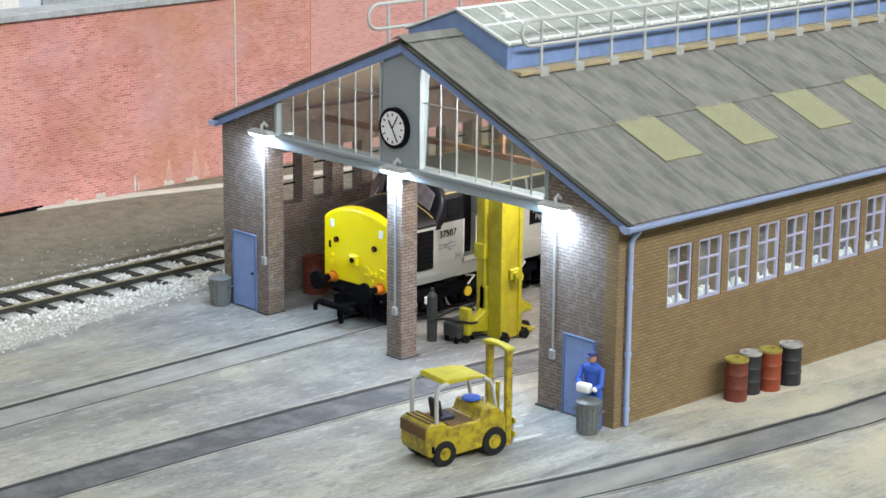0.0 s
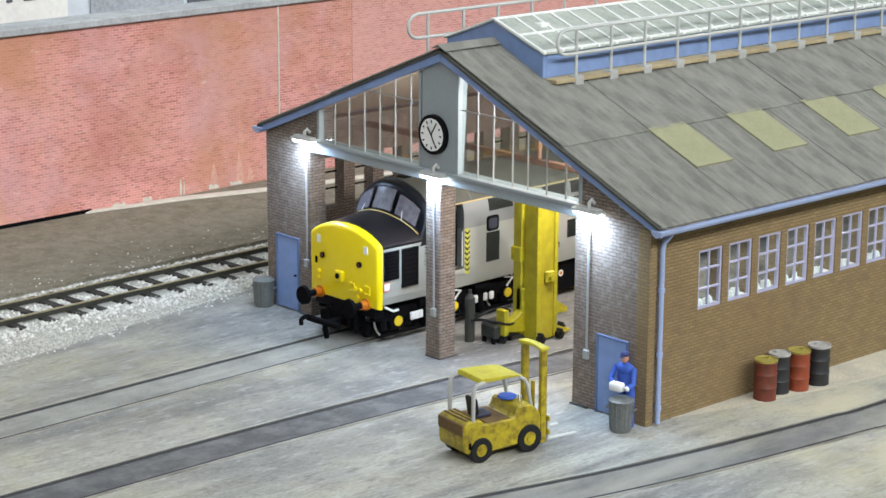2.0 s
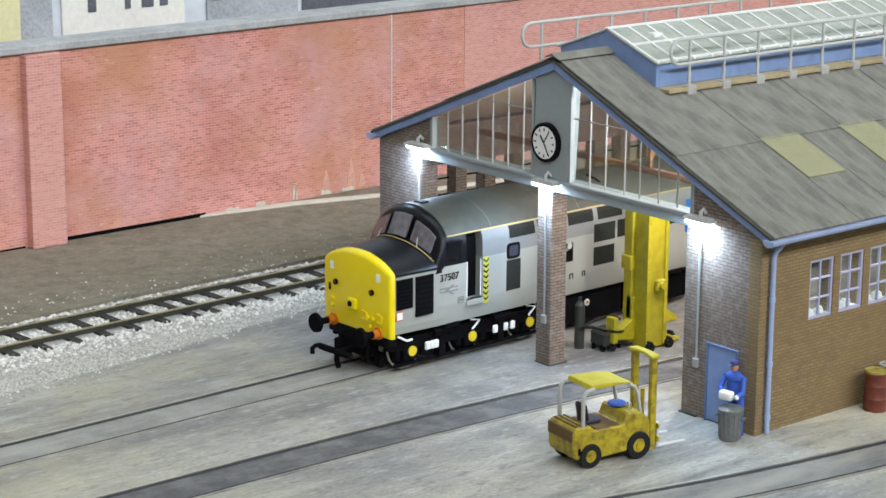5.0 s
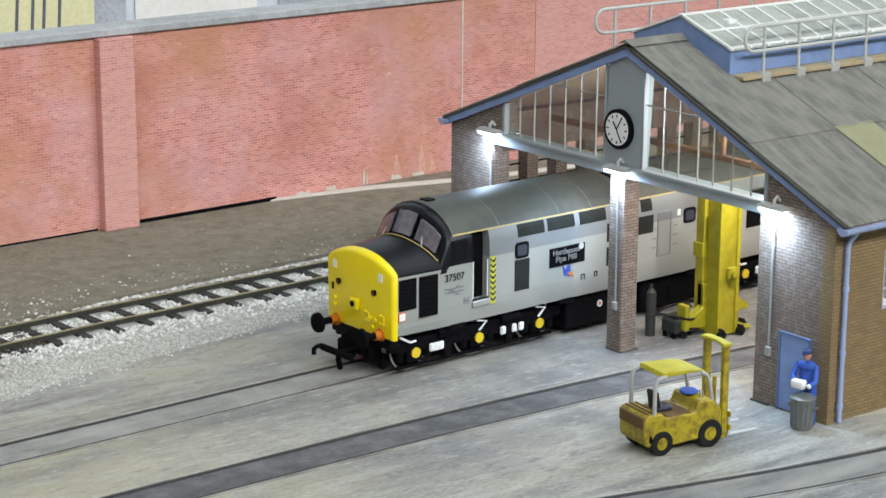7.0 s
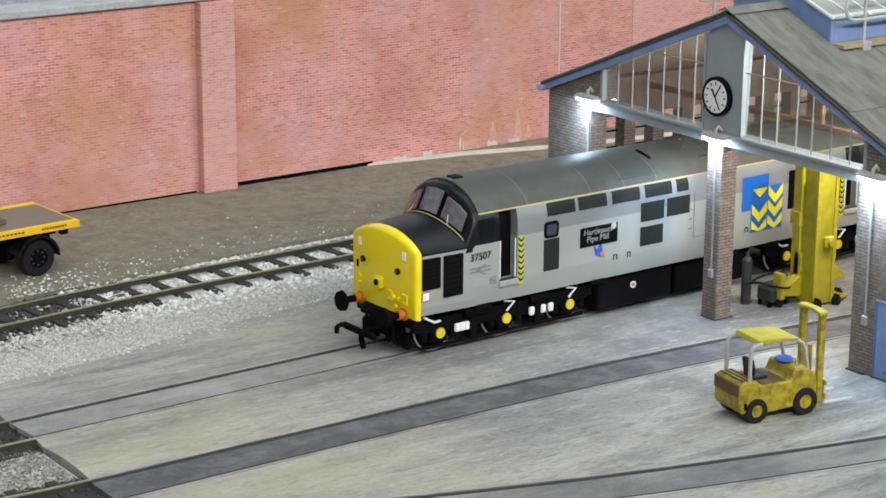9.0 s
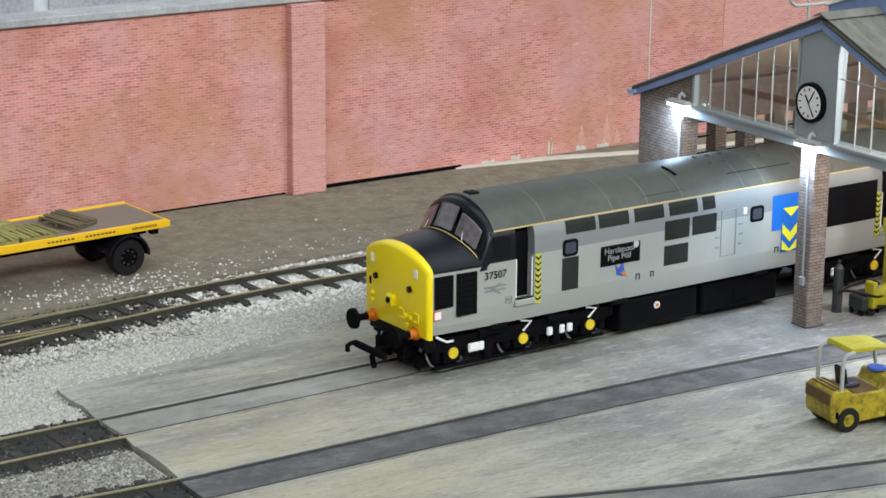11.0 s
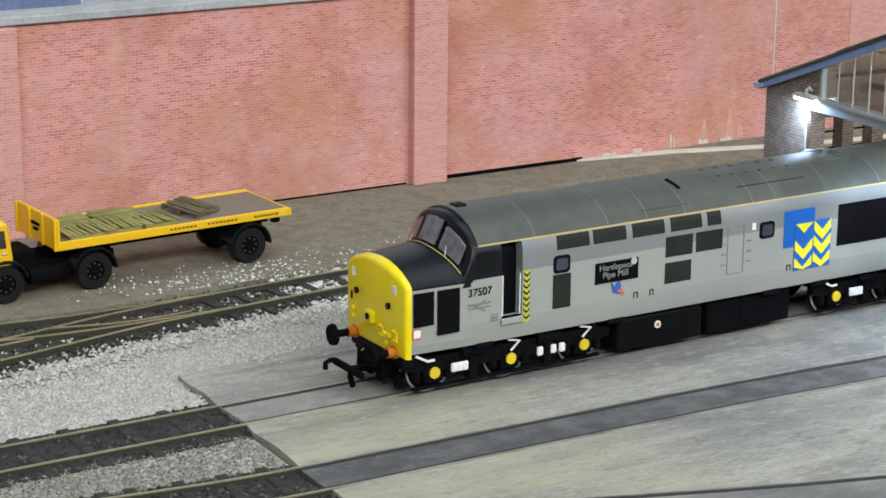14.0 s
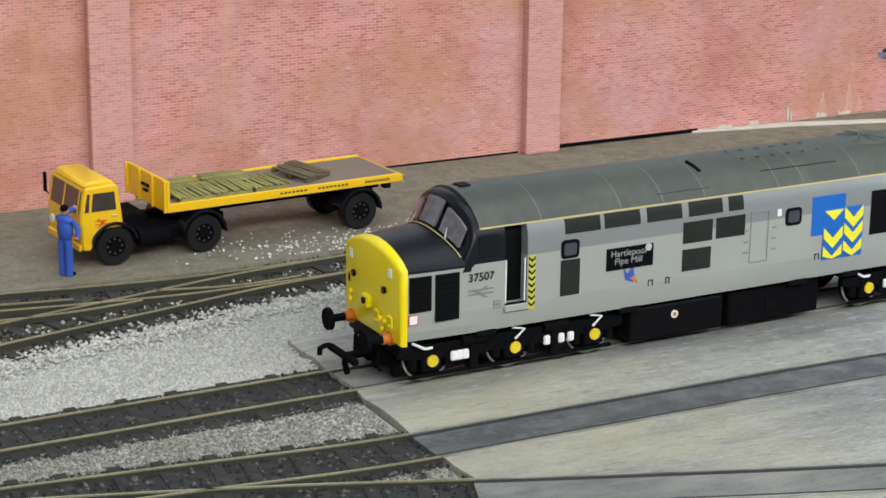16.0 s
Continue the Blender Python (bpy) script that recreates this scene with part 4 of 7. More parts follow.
# corrugated roof sheets, two rows on each slope
def sheet_mesh(w, length):
    bm = bmesh.new()
    n = 15
    top, low = [], []
    for i in range(2 * n + 1):
        x = w * i / (2 * n)
        z = 0.022 if i % 2 else 0.0
        top.append([bm.verts.new((x, 0, z)), bm.verts.new((x, -length, z))])
    for a, b in zip(top, top[1:]):
        bm.faces.new((a[0], a[1], b[1], b[0]))
    ea = bm.edges[:]
    lo = [bm.verts.new(v) for v in ((0, 0, -0.03), (w, 0, -0.03), (w, -length, -0.03), (0, -length, -0.03))]
    bm.faces.new(lo)
    bm.faces.new([lo[3], lo[2]] + [t_[1] for t_ in top[::-1]])
    bm.faces.new([lo[1], lo[0]] + [t_[0] for t_ in top])
    bm.faces.new([lo[0], lo[3], top[0][1], top[0][0]])
    bm.faces.new([lo[2], lo[1], top[-1][0], top[-1][1]])
    bmesh.ops.recalc_face_normals(bm, faces=bm.faces[:])
    return finish(bm, "roof_sheet", ROOF, 0)


for s, e, rise in ((-1, -7.75, RZ - ER), (1, 6.6, RZ - EL)):
    run = abs(e - RY)
    total = math.hypot(run, rise)
    slope = math.degrees(math.atan2(rise, run))
    cut = total * 0.567
    up, down = sheet_mesh(1.437, cut + 0.1), sheet_mesh(1.437, total - cut + 0.06)
    random.seed(3)
    for i in range(18):
        x = -0.15 + i * 1.45 + (1.437 if s > 0 else 0)
        for m, d, lift in ((up, 0.0, 0.035), (down, cut, 0.0)):
            y = RY + s * d * math.cos(radians(slope))
            z = RZ - d * math.sin(radians(slope)) - 0.035 + lift + random.uniform(-0.004, 0.006)
            piece("roof_sheet", m, shed, x, y, z, 180 if s > 0 else 0, 0, 0).matrix_basis = pose(x * U, y * U, z * U, 0, 0, 180 if s > 0 else 0) @ pose(0, 0, 0, slope + random.uniform(-0.15, 0.15), random.uniform(-0.2, 0.2), 0)
    if s < 0:
        me = sheet_mesh(1.28, 1.70)
        me.materials[0] = SKYLIGHT
        for i in range(8):
            x = 2.64 + i * 2.9 + (0.1 if i == 0 else 0.0)
            y = -4.66
            ob = piece("skylight", me, shed, x, y, roof_z(y) + 0.004, 0, 0, slope)
            tagged(ob, "yellowed translucent skylight sheet")
bm = bmesh.new()
prism(bm, [(RY - 0.28, RZ - 0.06), (RY, RZ + 0.08), (RY + 0.28, RZ - 0.06), (RY, RZ + 0.02)], "x", -0.26, LX0)
part("ridge_cap", bm, ROOF, shed)


# ---- locomotive ----
def lettering(name, text, size, at, material, parent, right=(-1, 0, 0), up=(0, 0, 1), bold=0.0):
    cu = bpy.data.curves.new(name, "FONT")
    cu.body, cu.size, cu.align_x, cu.align_y = text, size * U, "CENTER", "CENTER"
    cu.offset, cu.extrude, cu.space_line = bold * U, 0.002 * U, 0.85
    tmp = bpy.data.objects.new(name, cu)
    me = bpy.data.meshes.new_from_object(tmp)
    bpy.data.objects.remove(tmp)
    me.materials.clear()
    me.materials.append(material)
    ob = new(name, me)
    ob.parent = parent
    r, u = Vector(right), Vector(up)
    m = Matrix((r, u, r.cross(u))).transposed().to_4x4()
    m.translation = Vector(at) * U
    ob.matrix_basis = m
    return ob


PROFILE = [(1.27, 1.05), (1.33, 1.25), (1.36, 1.57), (1.36, 2.6), (1.355, 2.97), (1.325, 3.15), (1.27, 3.28), (1.11, 3.49), (0.88, 3.66), (0.6, 3.79), (0.3, 3.87), (0.0, 3.895)]


def half_width(z):
    for (y0, z0), (y1, z1) in zip(PROFILE, PROFILE[1:]):
        if z0 <= z <= z1:
            return y0 + (y1 - y0) * (z - z0) / (z1 - z0)
    return PROFILE[0][0] if z < 1.05 else 0.0


def section(z0, z1, inset=0.0):
    """Right side upwards, then left side down, between two heights."""
    zs = [z0] + [z for _, z in PROFILE if z0 < z < z1] + [z1]
    right = [(half_width(z) - inset, z) for z in zs]
    return right + [(-y, z) for y, z in right[::-1] if abs(y) > 1e-6 or z < z1]


def body_block(x0, x1, z0, z1, inset=0.0, bev=0.0):
    bm = bmesh.new()
    prism(bm, section(z0, z1, inset), "x", x0, x1, bev)
    return bm


def plate(x0, x1, z0, z1, proud=0.012, thick=0.03):
    """A panel on the flank that is seen, following the side's curve."""
    bm = bmesh.new()
    zs = [z0] + [z for _, z in PROFILE if z0 < z < z1] + [z1]
    pts = [(half_width(z) + proud, z) for z in zs] + [(half_width(z) + proud - thick, z) for z in zs[::-1]]
    return prism(bm, pts, "x", x0, x1)


def rounded(x0, x1, z0, z1, r, y0, y1):
    bm = bmesh.new()
    pts = []
    for cx, cz, a0 in ((x1 - r, z1 - r, 0), (x0 + r, z1 - r, 90), (x0 + r, z0 + r, 180), (x1 - r, z0 + r, 270)):
        pts += [(cx + r * math.cos(radians(a0 + k * 30)), cz + r * math.sin(radians(a0 + k * 30))) for k in range(4)]
    return prism(bm, pts, "y", y0, y1)


loco = thing("diesel_locomotive", label="grey diesel locomotive with yellow nose, black cab and open door", category="locomotive")
WHEELS = []


def loco_body():
    body = part("body", body_block(-6.97, 6.97, 1.05, 1.57), LOCO_GREY, loco, "light grey body side", smooth=30)
    part("flank", body_block(-5.68, 5.68, 1.57, 2.6), LOCO_GREY, body, smooth=30)
    part("upper_band", body_block(-5.68, 5.68, 2.6, 3.27), LOCO_MID, body, "mid grey upper band", smooth=30)
    roof = part("roof", body_block(-6.80, 6.80, 3.295, 3.895), LOCO_DARK, loco, "dark grey curved roof", smooth=30)
    bm = bmesh.new()
    prism(bm, section(3.268, 3.297, -0.012), "x", -6.8, 6.8)
    part("gutter_line", bm, CREAM_LINE, roof, "thin cream gutter line")
    # roof seams, vents, exhaust and hatches
    for x in (5.3, 3.3, 2.2, 1.1, -0.9, -1.6, -3.2, -4.9):
        bm = bmesh.new()
        prism(bm, section(3.31, 3.895, -0.006), "x", x - 0.015, x + 0.015)
        part("roof_seam", bm, SEAM, roof, smooth=30)
    for x0, x1, y0, y1, z in ((6.35, 6.65, -0.2, 0.12, 3.865),):
        bm = bmesh.new()
        box(bm, x0, x1, y0, y1, z - 0.1, z + 0.06, 0.03)
        part("roof_vent", bm, BLACK, roof)
    bm = bmesh.new()
    rod(bm, [(0.98, 0.30, 3.87), (0.94, 0.50, 3.825), (0.90, 0.72, 3.735)], 0.045, 8)
    part("roof_slot", bm, MATT_BLACK, roof, "narrow black slot in the roof")
    for x0, x1, y in ((-0.6, -2.75, 0.92), (2.3, 0.9, 1.12)):
        z = 3.66 - (y - 0.88) * 0.739 if y < 1.11 else 3.49 - (y - 1.11) * 1.31
        bm = bmesh.new()
        box(bm, x1, x0, y - 0.012, y + 0.012, z - 0.02, z + 0.008)
        part("panel_joint", bm, GRILLE if y < 1 else LOCO_DARK, roof, "dark joint between roof panels")
    bm = bmesh.new()
    for k in range(6):
        box(bm, -0.4 - 0.42 * k, -0.28 - 0.42 * k, -0.05, 0.04, 3.87, 3.925, 0.015)
        box(bm, -0.5 - 0.42 * k, -0.42 - 0.42 * k, 0.42, 0.50, 3.81, 3.86, 0.012)
    part("lifting_eye", bm, LOCO_DARK, roof, "row of small roof fittings")
    bm = bmesh.new()
    lathe(bm, [(0.62, 3.76), (0.62, 3.82), (0.56, 3.875), (0.05, 3.91)], 28, (-4.2, 0, 0))
    fan = part("fan_grille", bm, LOCO_DARK, roof, "round radiator fan grille", smooth=30)
    bm = bmesh.new()
    for k in range(8):
        q = k * math.pi / 4
        rod(bm, [(-4.2 + 0.1 * math.cos(q), 0.1 * math.sin(q), 3.915), (-4.2 + 0.56 * math.cos(q), 0.56 * math.sin(q), 3.88)], 0.014, 5)
    part("grille_bar", bm, LOCO_DARK, fan)
    for s in (1, -1):
        cab(s)
    # flank panels: grilles, windows, doors
    for x0, x1 in ((3.88, 4.76), (2.86, 3.77), (1.77, 2.68), (0.69, 1.59), (0.12, 0.52)):
        part("roof_side_grille", plate(x0, x1, 2.94, 3.25), GRILLE, body)
    for x0, x1, z0, z1 in ((0.95, 1.73, 2.34, 2.82), (0.07, 0.85, 2.35, 2.82), (0.97, 1.73, 1.71, 2.2), (4.38, 4.86, 1.58, 2.37)):
        g = part("side_grille", plate(x0, x1, z0, z1), GRILLE, loco)
        bm = bmesh.new()
        for k in range(7):
            z = z0 + (z1 - z0) * (k + 0.5) / 7
            box(bm, x0 + 0.03, x1 - 0.03, half_width(z), half_width(z) + 0.015, z - 0.012, z + 0.012)
        part("slat", bm, GRILLE, g)
    part("side_grille", plate(-5.5, -3.5, 1.90, 2.94), BLACK, body, "large black radiator grille")
    for x0, x1 in ((4.41, 4.86), (-1.50, -1.05)):
        w = part("engine_room_window", rounded(x0, x1, 2.40, 2.81, 0.09, 1.33, 1.378), BLACK, loco, "black-framed window")
        part("pane", rounded(x0 + 0.07, x1 - 0.07, 2.47, 2.74, 0.06, 1.34, 1.385), LOCO_GLASS, w)
    bm = bmesh.new()
    for q in ((-0.59, -0.57, 1.68, 2.82), (-0.11, -0.09, 1.68, 2.82), (-0.59, -0.09, 1.66, 1.68), (-0.59, -0.09, 2.82, 2.84)):
        box(bm, q[0], q[1], 1.352, 1.372, q[2], q[3])
    part("body_door", bm, LOCO_MID, body, "outlined body side door")
    for x in (0.02, -0.75):
        for z in (1.9, 2.15, 2.4):
            bm = bmesh.new()
            box(bm, x - 0.06, x + 0.06, 1.36, 1.376, z, z + 0.04)
            part("data_mark", bm, LOCO_MID, body)
    for x, w in ((2.55, 0.12), (2.1, 0.1), (-2.0, 0.12)):
        bm = bmesh.new()
        prism(bm, [(x - w / 2, 1.5), (x - w / 2, 1.64), (x + w / 2, 1.64), (x + w / 2, 1.5), (x + w / 2 - 0.015, 1.5), (x + w / 2 - 0.015, 1.62), (x - w / 2 + 0.015, 1.62), (x - w / 2 + 0.015, 1.5)], "y", 1.36, 1.376)
        part("lifting_mark", bm, MATT_BLACK, body, "small black bracket mark")
    part("white_tag", plate(-0.93, -0.82, 2.66, 2.82), WHITE, body)
    # name plate, running number and emblem
    name = part("name_plate", plate(2.51, 3.71, 1.98, 2.47, 0.02), MATT_BLACK, loco, "black name plate with pale lettering")
    lettering("lettering", "Hartlepool\nPipe Mill", 0.21, (3.15, 1.3835, 2.25), CONDUIT, name)
    bm = bmesh.new()
    tube(bm, (2.64, 1.37, 2.40), (2.64, 1.386, 2.40), 0.085, 14)
    part("crest", bm, PALE, name)
    bm = bmesh.new()
    prism(bm, [(3.27, 2.0), (3.16, 1.86), (3.02, 2.02), (2.98, 1.80), (3.02, 1.66), (3.2, 1.72)], "y", 1.36, 1.378)
    part("emblem", bm, OVERALL, body, "small blue bird emblem")
    bm = bmesh.new()
    prism(bm, [(3.1, 1.74), (2.88, 1.62), (2.98, 1.80)], "y", 1.362, 1.382)
    part("emblem", bm, ORANGE, body)
    lettering("running_number", "37507", 0.25, (6.80, 1.377, 2.275), MATT_BLACK, body, bold=0.002)
    bm = bmesh.new()
    for z in (1.99, 1.90):
        box(bm, 6.5, 7.1, 1.362, 1.374, z, z + 0.035)
    prism(bm, [(6.62, 2.07), (6.7, 2.07), (6.98, 1.90), (6.9, 1.90)], "y", 1.362, 1.3745)
    prism(bm, [(6.62, 1.82), (6.7, 1.82), (6.98, 1.985), (6.9, 1.985)], "y", 1.362, 1.3745)
    part("double_arrow", bm, LOCO_MID, body, "faint grey double arrow mark")
    bm = bmesh.new()
    for q in ((6.32, 6.5, 1.70, 1.715), (6.32, 6.5, 1.55, 1.565), (6.32, 6.335, 1.55, 1.715), (6.485, 6.5, 1.55, 1.715), (6.36, 6.46, 1.6, 1.66)):
        box(bm, q[0], q[1], 1.362, 1.374, q[2], q[3])
    part("data_panel", bm, LOCO_MID, body)
    # freight sector emblem: blue square and chevrons
    part("sector_square", plate(-2.75, -1.8, 2.07, 2.98, 0.010), LOGO_BLUE, body, "bright blue square of the freight emblem")
    em = part("sector_emblem", plate(-3.29, -2.14, 1.46, 2.65, 0.016), LOGO_BLUE, loco, "blue and yellow chevron emblem")
    for x0, x1, tops in ((-2.70, -2.16, (2.65, 2.22, 1.79)), (-3.27, -2.74, (2.65, 2.28, 1.87))):
        xm = (x0 + x1) / 2
        for k, zt in enumerate(tops):
            bm = bmesh.new()
            if k == 0 and x1 > -2.2:
                pts = [(x0, 2.62), (xm, 2.38), (x1, 2.62)]
            else:
                d = min(0.24, zt - 1.47 - 0.02)
                lo = max(1.47, zt - 0.26 - d)
                pts = [(x0, zt), (xm, zt - 0.26), (x1, zt), (x1, max(1.47, zt - d)), (xm, lo), (x0, max(1.47, zt - d))]
            prism(bm, pts, "y", 1.37, 1.386)
            part("chevron", bm, LOGO_YELLOW, em)
    return body


def cab(s):
    """The driving end: s = 1 leads."""
    def X(x):
        return s * x

    def blk(x0, x1, *a, **k):
        return body_block(min(X(x0), X(x1)), max(X(x0), X(x1)), *a, **k)
    front = part("cab", blk(6.22, 6.97, 1.57, 2.56), LOCO_GREY, loco, "cab end with a black window surround", smooth=30)
    part("cab_upper", blk(6.22, 6.9, 2.56, 3.268), LOCO_BLACK, front, smooth=30)
    # Black block set back in the doorway stands for the unlit cab inside.
    part("doorway", blk(5.68, 6.22, 1.57, 3.268, 0.26), BLACK, front, "black block filling the cab doorway, for its unlit inside", smooth=30)
    for x in (5.73, 6.19):
        bm = bmesh.new()
        tube(bm, (X(x), 1.34, 1.62), (X(x), 1.34, 2.55), 0.018, 8)
        part("grab_rail", bm, WHITE, front)
    bm = bmesh.new()
    box(bm, min(X(5.66), X(6.24)), max(X(5.66), X(6.24)), 1.20, 1.41, 1.42, 1.57, 0.02)
    part("step", bm, LOCO_GREY, front)
    bm = bmesh.new()
    x0, x1 = sorted((X(6.36), X(6.86)))
    w = part("side_window", rounded(x0, x1, 2.63, 3.16, 0.06, 1.30, 1.362), LOCO_BLACK, loco)
    part("pane", rounded(x0 + 0.04, x1 - 0.04, 2.67, 3.12, 0.05, 1.31, 1.371), CAB_SIDE_GLASS, w)
    # warning strip
    bm = bmesh.new()
    x0, x1 = sorted((X(5.49), X(5.65)))
    box(bm, x0, x1, 1.352, 1.371, 1.40, 2.60)
    strip = part("warning_strip", bm, STRIP_YELLOW, loco, "yellow strip with black chevrons")
    for k in range(8):
        z = 1.46 + k * 0.14
        bm = bmesh.new()
        xm = (x0 + x1) / 2
        prism(bm, [(x0, z + 0.07), (xm, z), (x1, z + 0.07), (x1, z + 0.12), (xm, z + 0.05), (x0, z + 0.12)], "y", 1.36, 1.376)
        part("chevron", bm, BLACK, strip)
    # raked windscreen hood, bowed forward at the middle
    arch = [(y, z) for y, z in section(2.42, 3.895)]

    def face_x(y, z):
        return 7.47 - 0.40 * (y / 1.25) ** 2 - (z - 2.98) * 0.47

    def nose_top(y):
        return 2.58 + 0.55 * max(0.0, 1 - (y / 1.35) ** 2) ** 0.75

    def roof_line(y):
        best = 2.5
        for (y0, z0), (y1, z1) in zip(PROFILE, PROFILE[1:]):
            if y1 <= abs(y) <= y0 and y0 > y1:
                best = z0 + (z1 - z0) * (y0 - abs(y)) / (y0 - y1)
        return best

    def ring(scale, out):
        return [(X(face_x(y * scale, 2.42 + (z - 2.42) * scale) + out), y * scale, 2.42 + (z - 2.42) * scale * 0.965) for y, z in arch]
    bm = bmesh.new()
    loft(bm, [[(X(6.5), y * 0.985, 2.42 + (z - 2.42) * 0.985) for y, z in arch], ring(1.0, -0.14), ring(1.0, -0.04), ring(0.975, 0.0), ring(0.92, -0.005)], ends=False)
    bm.verts.ensure_lookup_table()
    n = len(arch)
    last = bm.verts[-n:]
    for i in range(n // 2):
        q = (last[i], last[i + 1], last[n - 2 - i], last[n - 1 - i])
        q = [v for k, v in enumerate(q) if v not in q[:k]]
        if len(q) > 2:
            bm.faces.new(q)
    bmesh.ops.recalc_face_normals(bm, faces=bm.faces[:])
    hd = part("windscreen_hood", bm, LOCO_BLACK, loco, "black arched windscreen surround", smooth=50)
    for y0, y1 in ((-0.33, 0.33), (0.50, 1.10), (-1.10, -0.50)):
        bm = bmesh.new()
        rows_ = []
        for k in range(9):
            y = y0 + (y1 - y0) * k / 8
            zb, zt = nose_top(y) + 0.07, roof_line(y) - 0.17 - (0.05 if abs(y) > 0.4 else 0)
            zt = max(zt, zb + 0.06)
            rows_.append([(X(face_x(y, z) + d), y, z) for z, d in ((zb, 0.02), (zt, 0.02), (zt, -0.03), (zb, -0.03))])
        loft(bm, rows_)
        part("windscreen", bm, SCREEN_GLASS, hd, "dark windscreen pane", smooth=30)
        if abs(y0 + y1) > 0.1:
            ym = (y0 + y1) / 2
            bm = bmesh.new()
            rod(bm, [(X(face_x(ym, z) + 0.05), ym * f, z) for z, f in ((nose_top(ym) + 0.03, 1.0), (3.0, 0.95), (3.22, 0.85))], 0.016, 6)
            part("wiper", bm, PALE, hd)
    bm = bmesh.new()
    rod(bm, [(X(face_x(y, nose_top(y)) + 0.03), y, nose_top(y) + 0.012) for y in [-1.25 + 0.125 * k for k in range(21)]], 0.016, 6)
    part("nose_line", bm, CREAM_LINE, hd)

    # nose
    def nose_ring(x, hw, zside, ztop, z0, curve=0.0, scale=1.0):
        pts = [(hw, z0), (hw, (z0 + zside) / 2), (hw, zside)]
        for k in range(1, 12):
            a = math.pi * k / 12
            pts.append((hw * math.cos(a), zside + (ztop - zside) * math.sin(a) ** 1.55))
        pts += [(-hw, zside), (-hw, (z0 + zside) / 2), (-hw, z0)]
        zc = (z0 + ztop) / 2
        return [(X(x - curve * (y / hw) ** 2), y * scale, zc + (z - zc) * scale) for y, z in pts]
    bm = bmesh.new()
    prism(bm, section(1.05, 2.52), "x", min(X(6.97), X(8.485)), max(X(6.97), X(8.485)))
    for v in bm.verts:
        if abs(v.co.x) > 8:
            v.co.y *= 0.95
    side = part("nose", bm, LOCO_GREY, loco, "light grey nose sides", smooth=0)
    bm = bmesh.new()
    loft(bm, [nose_ring(6.97, 1.36, 2.575, 3.17, 2.52), nose_ring(8.485, 1.292, 2.575, 3.0, 2.52)])
    part("nose_top", bm, LOCO_BLACK, side, "black nose top", smooth=30)
    bm = bmesh.new()
    rings = [nose_ring(8.487, 1.297, 2.58, 3.005, 0.98), nose_ring(8.60, 1.29, 2.575, 2.995, 0.98, 0.02), nose_ring(8.665, 1.285, 2.565, 2.985, 0.98, 0.05, 0.99), nose_ring(8.71, 1.28, 2.56, 2.98, 0.98, 0.07, 0.965), nose_ring(8.725, 1.28, 2.55, 2.96, 0.98, 0.075, 0.93)]
    loft(bm, rings, ends=False)
    bm.verts.ensure_lookup_table()
    last = bm.verts[-len(rings[-1]):]
    c = bm.verts.new((X(8.75), 0, 1.95))
    for i in range(len(last)):
        bm.faces.new((last[i], last[(i + 1) % len(last)], c))
    bmesh.ops.recalc_face_normals(bm, faces=bm.faces[:])
    fr = part("nose_front", bm, YELLOW, loco, "bright yellow warning nose end", smooth=45)

    def stud(name, y, z, r, d, m, seg=14):
        bm = bmesh.new()
        x = 8.725 - 0.075 * (y / 1.2) ** 2
        tube(bm, (X(x), y, z), (X(x + d), y, z), r, seg)
        return part(name, bm, m, fr, smooth=30)
    bm = bmesh.new()
    box(bm, min(X(8.7), X(8.83)), max(X(8.7), X(8.83)), -0.16, 0.14, 1.52, 1.80, 0.03)
    part("socket", bm, YELLOW, fr)
    stud("socket_hole", -0.02, 1.67, 0.075, 0.13, BLACK)
    for y in (-0.72, 0.68):
        stud("marker_lamp", y, 2.07, 0.075, 0.05, BLACK)
        stud("marker_lens", y, 2.07, 0.045, 0.06, RED_LENS)
    for y, z in ((0.55, 1.42), (0.72, 1.40), (0.62, 1.22), (0.85, 1.12), (-0.9, 1.45), (-0.88, 1.62)):
        stud("pipe_cock", y, z, 0.06, 0.07, YELLOW)
    for y, z, h in ((0.98, 1.36, 0.2), (0.45, 1.36, 0.2)):
        bm = bmesh.new()
        x = 8.725 - 0.075 * (y / 1.2) ** 2
        rod(bm, [(X(x - 0.03), y - 0.08, z), (X(x + 0.06), y - 0.08, z), (X(x + 0.06), y + 0.1, z), (X(x + 0.06), y + 0.1, z + h), (X(x + 0.06), y - 0.08, z + h), (X(x - 0.03), y - 0.08, z + h)], 0.022, 6)
        part("lamp_iron", bm, YELLOW, fr)
    for y, z in ((0.88, 2.47), (-0.9, 2.47)):
        bm = bmesh.new()
        x = 8.70 - 0.075 * (y / 1.2) ** 2
        box(bm, min(X(x), X(x + 0.035)), max(X(x), X(x + 0.035)), y - 0.07, y + 0.07, z - 0.1, z + 0.1, 0.005)
        part("flash_label", bm, WHITE, fr, "small white warning label")
    bm = bmesh.new()
    x = 8.66
    for k in range(3):
        box(bm, min(X(x), X(x + 0.012)), max(X(x), X(x + 0.012)), -1.06 + 0.15 * k, -0.97 + 0.15 * k, 1.80, 1.98)
    part("number_mark", bm, MATT_BLACK, fr)
